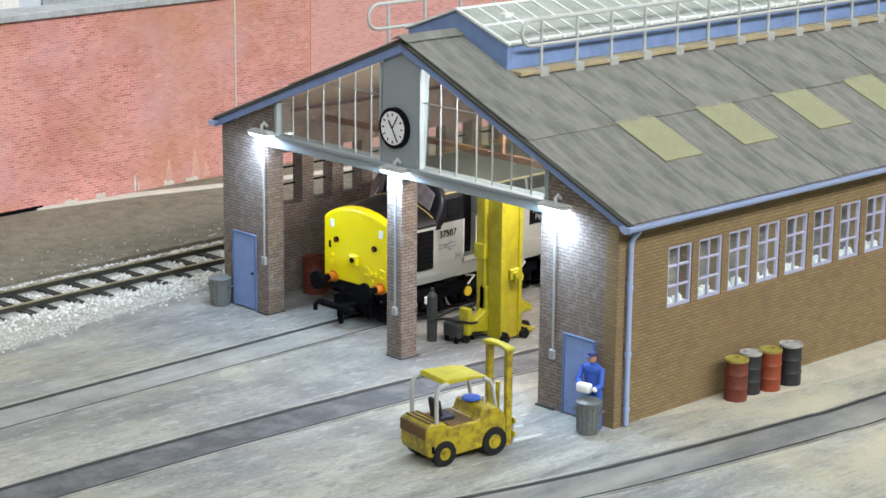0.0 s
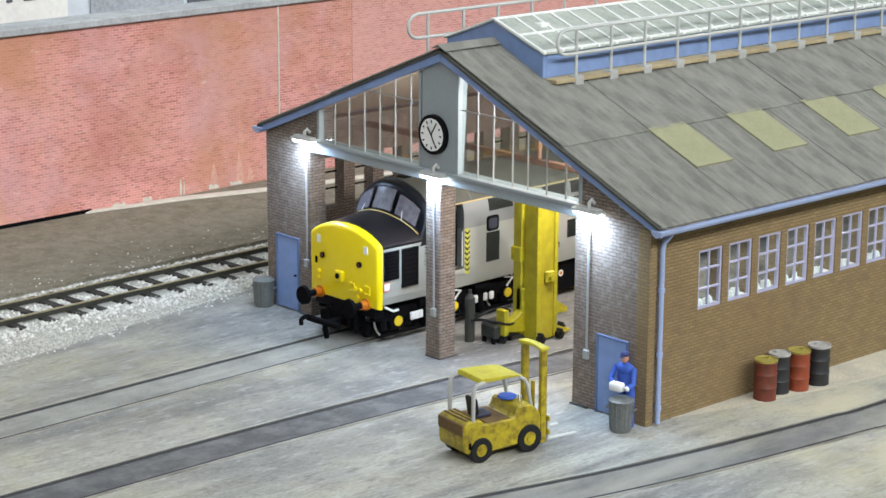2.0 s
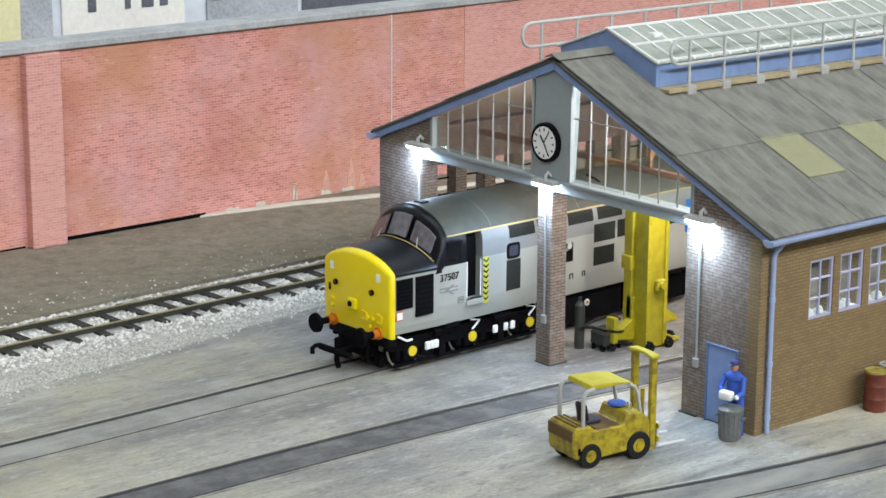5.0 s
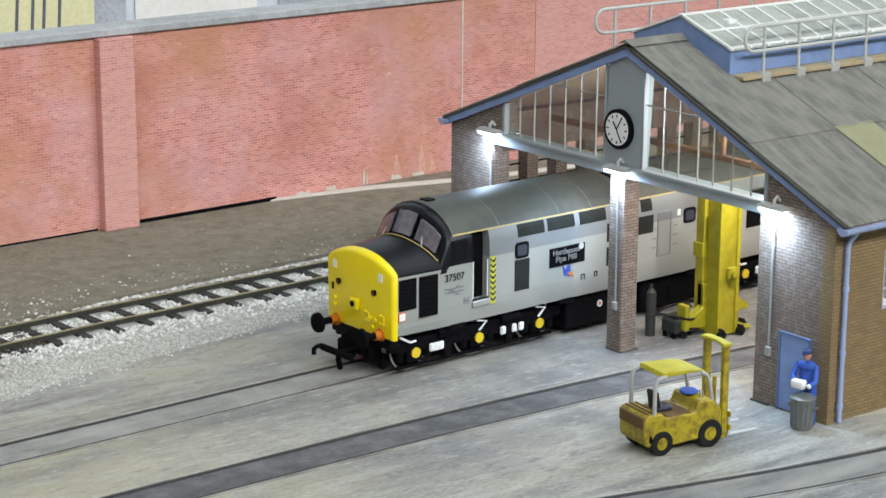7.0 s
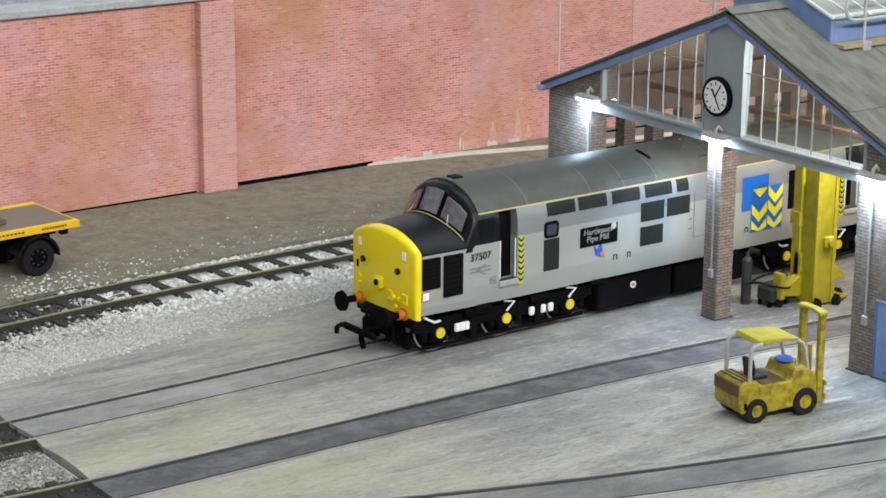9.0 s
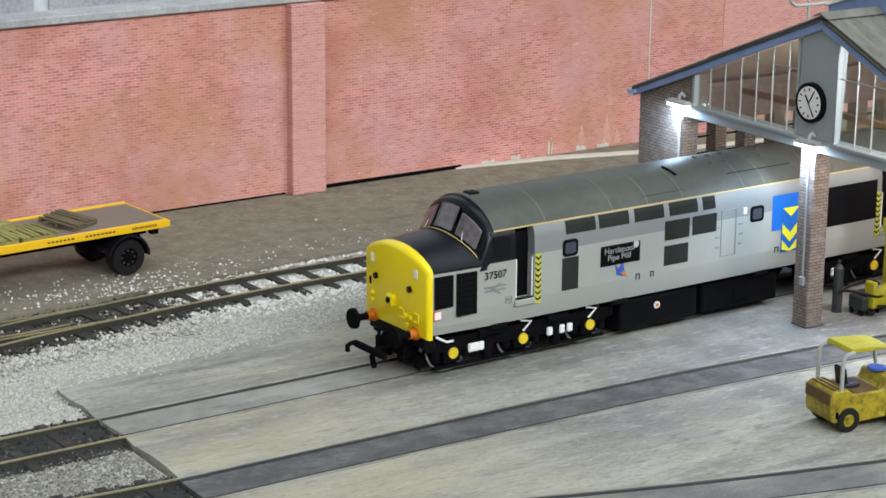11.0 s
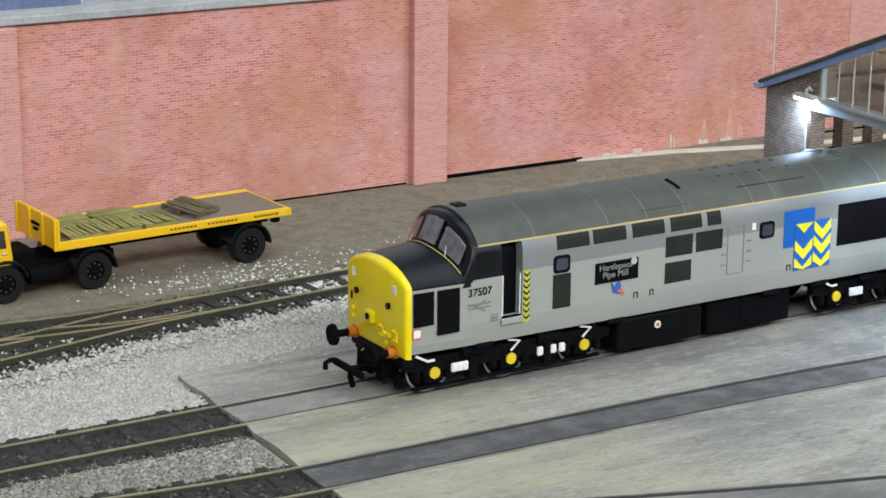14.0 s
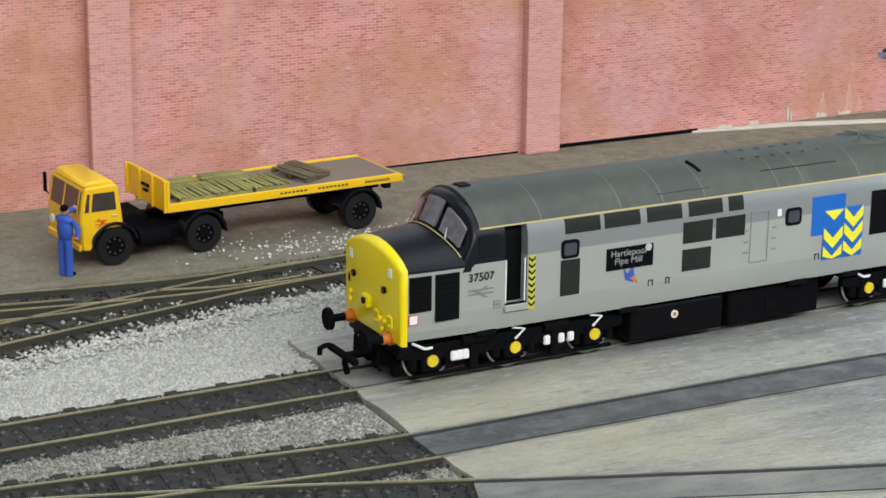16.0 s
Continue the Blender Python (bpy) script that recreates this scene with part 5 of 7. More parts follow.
    # side grilles of the nose
    for x0, x1, z0, z1 in ((7.95, 8.45, 1.70, 2.45), (7.31, 7.86, 1.45, 2.45)):
        bm = bmesh.new()
        a, b = sorted((X(x0), X(x1)))
        yy = 1.36 * (1 - 0.033 * (x0 - 6.97)) + 0.002
        box(bm, a, b, yy - 0.05, yy + 0.012 + 0.01, z0, z1)
        g = part("nose_grille", bm, BLACK, loco)
        bm = bmesh.new()
        for k in range(8):
            z = z0 + (z1 - z0) * (k + 0.5) / 8
            box(bm, a + 0.04, b - 0.04, yy, yy + 0.027, z - 0.012, z + 0.012)
        part("slat", bm, MATT_BLACK, g)
    bm = bmesh.new()
    a, b = sorted((X(8.24), X(8.47)))
    box(bm, a, b, 1.25, 1.312, 1.42, 1.65, 0.01)
    dp = part("data_plate", bm, RED_MARK, side, "white data plate with red edge")
    bm = bmesh.new()
    a, b = sorted((X(8.265), X(8.445)))
    box(bm, a, b, 1.25, 1.318, 1.445, 1.625, 0.005)
    part("plate_face", bm, WHITE, dp)
    # buffer beam, buffers, coupling
    bm = bmesh.new()
    a, b = sorted((X(8.30), X(8.62)))
    box(bm, a, b, -1.15, 1.15, 0.72, 1.02, 0.03)
    beam = part("buffer_beam", bm, BLACK, loco)
    bm = bmesh.new()
    box(bm, min(X(8.35), X(8.7)), max(X(8.35), X(8.7)), -0.55, 0.55, 0.35, 0.75, 0.05)
    part("drawgear", bm, MATT_BLACK, beam)
    for y in (-0.87, 0.87):
        bm = bmesh.new()
        tube(bm, (X(8.55), y, 1.07), (X(8.86), y, 1.07), 0.115, 14)
        tube(bm, (X(8.55), y, 1.07), (X(8.70), y, 1.07), 0.155, 14)
        bf = part("buffer", bm, ORANGE, loco, "orange-grimed buffer housing", smooth=30)
        bm = bmesh.new()
        tube(bm, (X(8.86), y, 1.07), (X(9.22), y, 1.07), 0.085, 12)
        tube(bm, (X(9.20), y, 1.07), (X(9.29), y, 1.07), 0.25, 20, 0.235)
        part("buffer_head", bm, MATT_BLACK, bf, smooth=30)
    bm = bmesh.new()
    box(bm, min(X(8.6), X(9.3)), max(X(8.6), X(9.3)), -0.13, 0.13, 0.46, 0.56, 0.02)
    box(bm, min(X(9.25), X(9.4)), max(X(9.25), X(9.4)), -0.62, 0.62, 0.48, 0.62, 0.03)
    rod(bm, [(X(9.35), -0.55, 0.6), (X(9.5), -0.55, 0.6), (X(9.6), -0.55, 0.56), (X(9.6), -0.55, 0.42)], 0.06, 8)
    rod(bm, [(X(9.25), 0.0, 0.55), (X(9.28), 0.0, 0.35), (X(9.22), 0, 0.12)], 0.07, 8)
    part("coupling", bm, MATT_BLACK, beam, "black tension-lock coupling")
    bm = bmesh.new()
    for y in (-0.45, 0.4, 0.62):
        rod(bm, [(X(8.66), y, 0.85), (X(8.8), y, 0.8), (X(8.82), y, 0.45), (X(8.75), y, 0.3)], 0.045, 8)
    part("brake_hose", bm, MATT_BLACK, beam)
    # snow guard
    bm = bmesh.new()
    box(bm, min(X(8.35), X(8.5)), max(X(8.35), X(8.5)), 0.5, 0.74, 0.12, 0.5, 0.03)
    box(bm, min(X(8.35), X(8.5)), max(X(8.35), X(8.5)), -1.1, -0.5, 0.12, 0.5, 0.03)
    part("guard_iron", bm, MATT_BLACK, beam)


def bogie(cx):
    bg = part("bogie", bmesh.new(), MATT_BLACK, loco, "black three-axle bogie with yellow axle covers")
    bm = bmesh.new()
    for y in (-1.02, 1.02):
        prism(bm, [(cx - 2.75, 0.62), (cx - 2.75, 0.86), (cx + 2.75, 0.86), (cx + 2.75, 0.62), (cx + 2.45, 0.56), (cx + 1.0, 0.50), (cx - 1.0, 0.50), (cx - 2.45, 0.56)], "y", y - 0.07, y + 0.07, 0.02)
        for dx in (-2.0, 0.0, 2.0):
            box(bm, cx + dx - 0.24, cx + dx + 0.24, y - 0.1, y + 0.1, 0.28, 0.72, 0.03)
            tube(bm, (cx + dx - 0.42, y, 0.34), (cx + dx - 0.42, y, 0.62), 0.1, 10)
            tube(bm, (cx + dx + 0.42, y, 0.34), (cx + dx + 0.42, y, 0.62), 0.1, 10)
        box(bm, cx - 2.5, cx + 2.5, y - 0.04, y + 0.04, 0.14, 0.22, 0.01)
    box(bm, cx - 2.2, cx + 2.2, -0.95, 0.95, 0.6, 0.98)
    for dx in (-1.0, 1.0):
        tube(bm, (cx + dx - 0.3, 1.1, 0.86), (cx + dx + 0.3, 1.1, 0.86), 0.12, 10)
        box(bm, cx + dx - 0.1, cx + dx + 0.1, 0.9, 1.14, 0.2, 0.8, 0.02)
    bg.data = finish(bm, "bogie", MATT_BLACK, 0)
    for dx in (-2.0, 0.0, 2.0):
        bm = bmesh.new()
        tube(bm, (cx + dx, 1.05, 0.52), (cx + dx, 1.16, 0.52), 0.13, 18)
        part("axle_cover", bm, AXLE_YELLOW, bg, "yellow round axle cover", smooth=30)
    for dx in (-0.79, -1.15, -1.39, 1.21, 1.35, 1.49):
        bm = bmesh.new()
        box(bm, cx + dx - 0.08, cx + dx + 0.08, 1.08, 1.17, 0.45, 0.66, 0.03)
        part("brake_box", bm, WHITE, bg, "small white brake box")
    for dx, a in ((2.45, -0.35), (0.05, 0.35), (-1.9, 0.35)):
        bm = bmesh.new()
        rod(bm, [(cx + dx + 0.05, 1.16, 0.98), (cx + dx - 0.25, 1.17, 0.98 - 0.16 if a < 0 else 0.92), (cx + dx - 0.02 if a > 0 else cx + dx - 0.42, 1.17, 0.72 if a > 0 else 0.83)], 0.03, 6)
        part("sand_pipe", bm, WHITE, bg, "white sand pipe", smooth=40)
    for dx in (-2.0, 0.0, 2.0):
        bm = bmesh.new()
        for y in (-0.82, 0.70):
            lathe_y = [(0.12, 0.0), (0.50, 0.02), (0.57, 0.0), (0.57, 0.13), (0.50, 0.11), (0.12, 0.13)]
            rings = [[(r * math.cos(2 * math.pi * i / 28), y + o, r * math.sin(2 * math.pi * i / 28)) for i in range(28)] for r, o in lathe_y]
            loft(bm, rings)
        tube(bm, (0, -0.75, 0), (0, 0.75, 0), 0.09, 12)
        for k in range(4):
            a = math.pi / 2 * k
            box(bm, 0.3 * math.cos(a) - 0.06, 0.3 * math.cos(a) + 0.06, 0.80, 0.84, 0.3 * math.sin(a) - 0.06, 0.3 * math.sin(a) + 0.06)
        wset = part("wheelset", bm, MATT_BLACK, loco, smooth=30)
        WHEELS.append((wset, cx + dx))
        for y in (-0.84, 0.81):
            bm = bmesh.new()
            rings = [[(r * math.cos(2 * math.pi * i / 28), y + o, r * math.sin(2 * math.pi * i / 28)) for i in range(28)] for r, o in ((0.53, 0.0), (0.573, 0.0), (0.573, 0.03), (0.53, 0.03))]
            loft(bm, rings + [rings[0]], ends=False)
            part("tyre", bm, TYRE_STEEL, wset, "bright steel tyre", smooth=30)
    return bg


loco_body()
bogie(5.80)
bogie(-5.80)
bm = bmesh.new()
box(bm, 0.35, 2.85, -1.1, 1.1, 0.14, 0.95, 0.08, 2)
tank = part("fuel_tank", bm, BLACK, loco, "black underframe tank")
bm = bmesh.new()
tube(bm, (1.69, 1.08, 0.66), (1.69, 1.125, 0.66), 0.09, 14)
part("gauge", bm, WHITE, tank, "small white round gauge")
bm = bmesh.new()
tube(bm, (1.69, 1.10, 0.66), (1.69, 1.13, 0.66), 0.05, 12)
part("gauge_face", bm, ORANGE, tank)
bm = bmesh.new()
box(bm, -2.35, 0.2, -1.1, 1.1, 0.16, 0.95, 0.05)
box(bm, -1.2, -0.8, 1.08, 1.13, 0.35, 0.7, 0.02)
part("battery_box", bm, MATT_BLACK, loco)
for x in (6.6, 3.0, -1.6, -3.1, -6.6):
    bm = bmesh.new()
    box(bm, x - 0.25, x + 0.25, 1.15, 1.29, 0.93, 1.08, 0.03)
    part("valance_step", bm, BLACK, loco)


# ---- things in the yard ----
def wheel_bm(r, w, hub, y):
    """A tyre with a rounded shoulder, lying along y from y to y + w."""
    bm = bmesh.new()
    prof = [(hub, 0.0), (r * 0.93, 0.0), (r, w * 0.18), (r, w * 0.82), (r * 0.93, w), (hub, w)]
    rings = [[(rr * math.cos(2 * math.pi * i / 24), y + o, rr * math.sin(2 * math.pi * i / 24)) for i in range(24)] for rr, o in prof]
    loft(bm, rings + [rings[0]], ends=False)
    return bm


def shift(bm, x, y, z):
    bmesh.ops.translate(bm, verts=bm.verts[:], vec=(x, y, z))
    return bm


def forklift():
    fk = thing("forklift_truck", -3.65, -6.15, 0, -9, "weathered yellow forklift truck with overhead guard parked on the yard", "forklift")
    bm = bmesh.new()
    prism(bm, [(-1.08, 0.26), (-1.14, 0.42), (-1.14, 0.92), (-1.06, 1.02), (-0.66, 1.02), (-0.62, 0.90), (0.20, 0.90), (0.26, 0.93), (0.36, 1.16), (0.72, 1.16), (0.94, 0.95), (1.00, 0.82), (1.00, 0.28), (-0.3, 0.20)], "y", -0.54, 0.54, 0.04)
    body = part("body", bm, GRIME_YELLOW, fk, "rust-streaked yellow body")
    bm = bmesh.new()
    box(bm, -1.18, -1.10, -0.5, 0.5, 0.68, 0.96, 0.02)
    part("rear_grille", bm, RUSTY, body)
    bm = bmesh.new()
    for k in range(3):
        box(bm, -1.04 + k * 0.13, -0.98 + k * 0.13, -0.46, 0.46, 1.015, 1.04, 0.005)
    part("deck_slat", bm, RUSTY, body)
    bm = bmesh.new()
    box(bm, -0.52, 0.16, -0.5, 0.5, 0.895, 0.925, 0.01)
    part("floor_plate", bm, RUSTY, body)
    bm = bmesh.new()
    box(bm, -1.02, -0.94, -0.555, -0.535, 0.36, 0.52, 0.01)
    part("tail_lamp", bm, MATT_BLACK, body)
    for x, r, w in ((-0.67, 0.30, 0.24), (0.67, 0.34, 0.28)):
        for y in (-0.58, 0.58 - w):
            bm = shift(wheel_bm(r, w, r * 0.5, y), x, 0, r)
            ty = part("wheel", bm, RUBBER, fk, "black rubber tyre", smooth=40)
            bm = bmesh.new()
            tube(bm, (x, y + 0.02, r), (x, y + w - 0.02, r), r * 0.52, 18)
            tube(bm, (x, y - 0.01, r), (x, y + w + 0.01, r), r * 0.22, 12)
            part("rim", bm, GRIME_YELLOW, ty, smooth=40)
    bm = bmesh.new()
    box(bm, -0.58, -0.16, -0.22, 0.22, 0.92, 1.05, 0.05, 2)
    seat = part("seat", bm, SEAT, fk, "dark blue seat")
    bm = bmesh.new()
    prism(bm, [(-0.58, 0.98), (-0.46, 0.98), (-0.54, 1.42), (-0.66, 1.42)], "y", -0.2, 0.2, 0.04)
    part("seat_back", bm, RUBBER, seat)
    bm = bmesh.new()
    lathe(bm, [(0.20, 0), (0.23, 0.03), (0.20, 0.07), (0.05, 0.09)], 18, (0.44, 0.05, 1.20))
    tube(bm, (0.52, 0.05, 1.1), (0.44, 0.05, 1.23), 0.04, 8)
    part("steering_wheel", bm, OVERALL, fk, "blue steering wheel", smooth=40)
    bm = bmesh.new()
    for y in (-0.2, -0.32):
        rod(bm, [(0.60, y, 1.12), (0.58, y, 1.32)], 0.02, 6)
    part("lever", bm, STEEL, fk)
    for y in (-0.48, 0.48):
        bm = bmesh.new()
        rod(bm, [(-0.86, y, 0.95), (-0.86, y, 1.62), (-0.84, y, 1.76), (-0.76, y, 1.84), (-0.56, y, 1.87)], 0.05, 10)
        part("guard_post", bm, FOOT_GREY, fk, "grey bent guard post", smooth=50)
        bm = bmesh.new()
        rod(bm, [(0.74, y, 1.1), (0.64, y, 1.60), (0.56, y, 1.76), (0.40, y, 1.85)], 0.045, 10)
        part("guard_post", bm, FOOT_GREY, fk, "grey bent guard post", smooth=50)
    bm = bmesh.new()
    prism(bm, [(-0.68, 1.86), (-0.64, 1.97), (0.06, 1.94), (0.40, 1.90), (0.52, 1.86), (0.52, 1.83), (0.38, 1.86), (-0.58, 1.85)], "y", -0.47, 0.47, 0.012)
    part("canopy", bm, CANOPY, fk, "yellow pressed canopy")
    for y in (-0.36, 0.36):
        bm = bmesh.new()
        box(bm, 1.08, 1.24, y - 0.065, y + 0.065, 0.10, 2.38, 0.015)
        m = part("mast_channel", bm, GRIME_YELLOW, fk)
        bm = bmesh.new()
        box(bm, 1.235, 1.26, y - 0.03, y + 0.03, 0.2, 2.32)
        part("mast_slot", bm, RUSTY, m)
        bm = bmesh.new()
        box(bm, 1.28, 1.35, y - 0.05, y + 0.05, 0.14, 0.75, 0.01)
        box(bm, 1.32, 2.15, y - 0.045, y + 0.045, 0.13, 0.18, 0.01)
        part("fork", bm, PALE, fk, "bare steel fork")
    bm = bmesh.new()
    prism(bm, [(1.02, -0.46), (1.28, -0.46), (1.32, 0.0), (1.28, 0.46), (1.02, 0.46), (1.12, 0.0)], "z", 2.33, 2.41, 0.02)
    part("mast_head", bm, CANOPY, fk)
    bm = bmesh.new()
    box(bm, 1.25, 1.30, -0.5, 0.5, 0.3, 0.42, 0.01)
    box(bm, 1.25, 1.30, -0.5, 0.5, 0.62, 0.74, 0.01)
    tube(bm, (1.14, 0, 0.2), (1.14, 0, 1.5), 0.05, 10)
    part("carriage", bm, GRIME_YELLOW, fk)
    for ob in fk.children_recursive:
        for v in ob.data.vertices:
            v.co *= 0.94


def lifting_jack():
    lj = thing("lifting_jack", 2.98, -0.66, 0, 0, "tall yellow lifting jack column on castors inside the shed doorway", "lifting jack")
    bm = bmesh.new()
    box(bm, -0.30, 0.10, 0.12, 0.42, 0.12, 3.75, 0.02)
    box(bm, -0.20, 0.40, -0.40, 0.12, 0.05, 3.62, 0.02)
    part("column", bm, JACK_YELLOW, lj)
    bm = bmesh.new()
    box(bm, -0.28, -0.14, -0.44, -0.38, 0.1, 3.58, 0.01)
    box(bm, 0.34, 0.46, -0.44, -0.38, 0.1, 3.58, 0.01)
    part("guide_flange", bm, CANOPY, lj)
    bm = bmesh.new()
    prism(bm, [(-0.9, 0.42), (-0.3, 0.75), (-0.3, 1.35), (0.1, 1.35), (0.1, 0.2), (-0.3, 0.2), (-0.9, 0.3)], "y", 0.05, 0.30, 0.02)
    box(bm, -0.98, -0.82, 0.0, 0.32, 0.22, 0.9, 0.02)
    part("lifting_foot", bm, CANOPY, lj)
    for q in ([(0.2, 0.05), (0.95, 0.05), (0.95, 0.16), (0.55, 0.32), (0.35, 0.95), (0.2, 0.95)],):
        for y in (-0.35, 0.1):
            bm = bmesh.new()
            prism(bm, q, "y", y, y + 0.06, 0.01)
            part("gusset", bm, CANOPY, lj)
    bm = bmesh.new()
    box(bm, 0.2, 1.05, -0.36, 0.16, 0.08, 0.14, 0.01)
    part("base_plate", bm, CANOPY, lj)
    for x, y in ((-0.9, 0.15), (0.5, -0.5), (0.95, -0.1), (-0.2, -0.52)):
        bm = bmesh.new()
        tube(bm, (x, y - 0.06, 0.12), (x, y + 0.06, 0.12), 0.12, 14)
        box(bm, x - 0.04, x + 0.04, y - 0.09, y + 0.09, 0.12, 0.28, 0.01)
        part("castor", bm, RUBBER, lj, "black castor", smooth=40)
    bm = bmesh.new()
    box(bm, 0.0, 0.3, -0.52, -0.40, 1.55, 1.85, 0.03)
    tube(bm, (0.15, -0.6, 1.7), (0.15, -0.5, 1.7), 0.09, 12)
    part("motor_box", bm, CANOPY, lj)
    bm = bmesh.new()
    box(bm, -0.36, 0.02, 0.10, 0.46, 2.05, 2.42, 0.02)
    part("collar", bm, CANOPY, lj)
    for y in (-0.30, 0.02):
        bm = bmesh.new()
        prism(bm, [(0.38, 1.12), (0.5, 1.02), (0.98, 0.72), (0.98, 0.60), (0.38, 0.60)], "y", y, y + 0.07, 0.012)
        part("side_wing", bm, CANOPY, lj)


def welding_set():
    ws = thing("welding_set", 1.78, 0.15, 0, 0, "dark grey welding set with a post and coiled black hose", "welding set")
    bm = bmesh.new()
    box(bm, 0.05, 0.95, -0.66, -0.08, 0.12, 0.50, 0.05)
    box(bm, 0.15, 0.8, -0.58, -0.16, 0.50, 0.57, 0.03)
    part("case", bm, DARK_KIT, ws)
    for x in (0.1, 0.65):
        for y in (-0.54, -0.2):
            bm = bmesh.new()
            tube(bm, (x, y, 0.0), (x, y, 0.16), 0.06, 10)
            part("foot", bm, MATT_BLACK, ws)
    bm = bmesh.new()
    tube(bm, (-0.18, 0.05, 0), (-0.18, 0.05, 1.15), 0.13, 16)
    tube(bm, (-0.18, 0.05, 1.15), (-0.18, 0.05, 1.25), 0.13, 16, 0.06)
    tube(bm, (-0.18, 0.05, 1.25), (-0.18, 0.05, 1.36), 0.045, 10)
    part("gas_bottle", bm, DARK_KIT, ws, "dark grey gas bottle", smooth=40)
    bm = bmesh.new()
    rod(bm, [(0.3 + 0.62 * math.cos(a), -0.3 + 0.5 * math.sin(a), 0.60 + 0.10 * math.sin(2 * a + 0.6)) for a in [k * 2 * math.pi / 30 for k in range(28)]], 0.035, 8)
    part("hose", bm, RUBBER, ws, "coiled black hose", smooth=60)


def drum(x, y, z, h, r, body, lid, label, group):
    d = thing("oil_drum", x, y, z, random.uniform(0, 90), label, "drum", group)
    bm = bmesh.new()
    prof = [(r * 0.97, 0), (r, 0.03), (r * 0.98, 0.05)]
    for f in (0.33, 0.66):
        prof += [(r * 0.98, h * f - 0.03), (r * 1.035, h * f), (r * 0.98, h * f + 0.03)]
    prof += [(r * 0.98, h - 0.05), (r * 1.02, h - 0.03), (r * 1.02, h)]
    lathe(bm, prof, 24)
    part("body", bm, body, d, smooth=35)
    bm = bmesh.new()
    lathe(bm, [(r * 1.03, h - 0.02), (r * 1.03, h + 0.03), (r * 0.93, h + 0.03), (r * 0.9, h + 0.005)], 24)
    lathe(bm, [(0.05, 0.0), (0.05, 0.05), (0.01, 0.05)], 8, (r * 0.55, 0, h))
    part("lid", bm, lid, d, "dirty drum top")


def dustbin(x, y, h, r, label):
    d = thing("dustbin", x, y, 0, 20, label, "dustbin", "dustbins")
    bm = bmesh.new()
    lathe(bm, [(r * 0.82, 0), (r * 0.86, 0.04), (r * 0.98, h * 0.82), (r * 1.03, h * 0.84), (r, h * 0.88)], 20)
    b = part("body", bm, BIN_GREY, d, smooth=35)
    for k in range(16):
        a = k * math.pi / 8
        bm = bmesh.new()
        tube(bm, (r * 0.86 * math.cos(a), r * 0.86 * math.sin(a), 0.05), (r * 0.99 * math.cos(a), r * 0.99 * math.sin(a), h * 0.8), 0.015, 5)
        part("rib", bm, BIN_GREY, b)
    bm = bmesh.new()
    lathe(bm, [(r * 1.06, h * 0.86), (r * 1.06, h * 0.91), (r * 0.8, h * 0.97), (0.04, h)], 20)
    part("lid", bm, BIN_GREY, d, smooth=35)
    for s in (-1, 1):
        bm = bmesh.new()
        rod(bm, [(-0.08, s * r * 0.95, h * 0.66), (-0.08, s * (r + 0.06), h * 0.66), (0.08, s * (r + 0.06), h * 0.66), (0.08, s * r * 0.95, h * 0.66)], 0.02, 6)
        part("handle", bm, BIN_GREY, d)


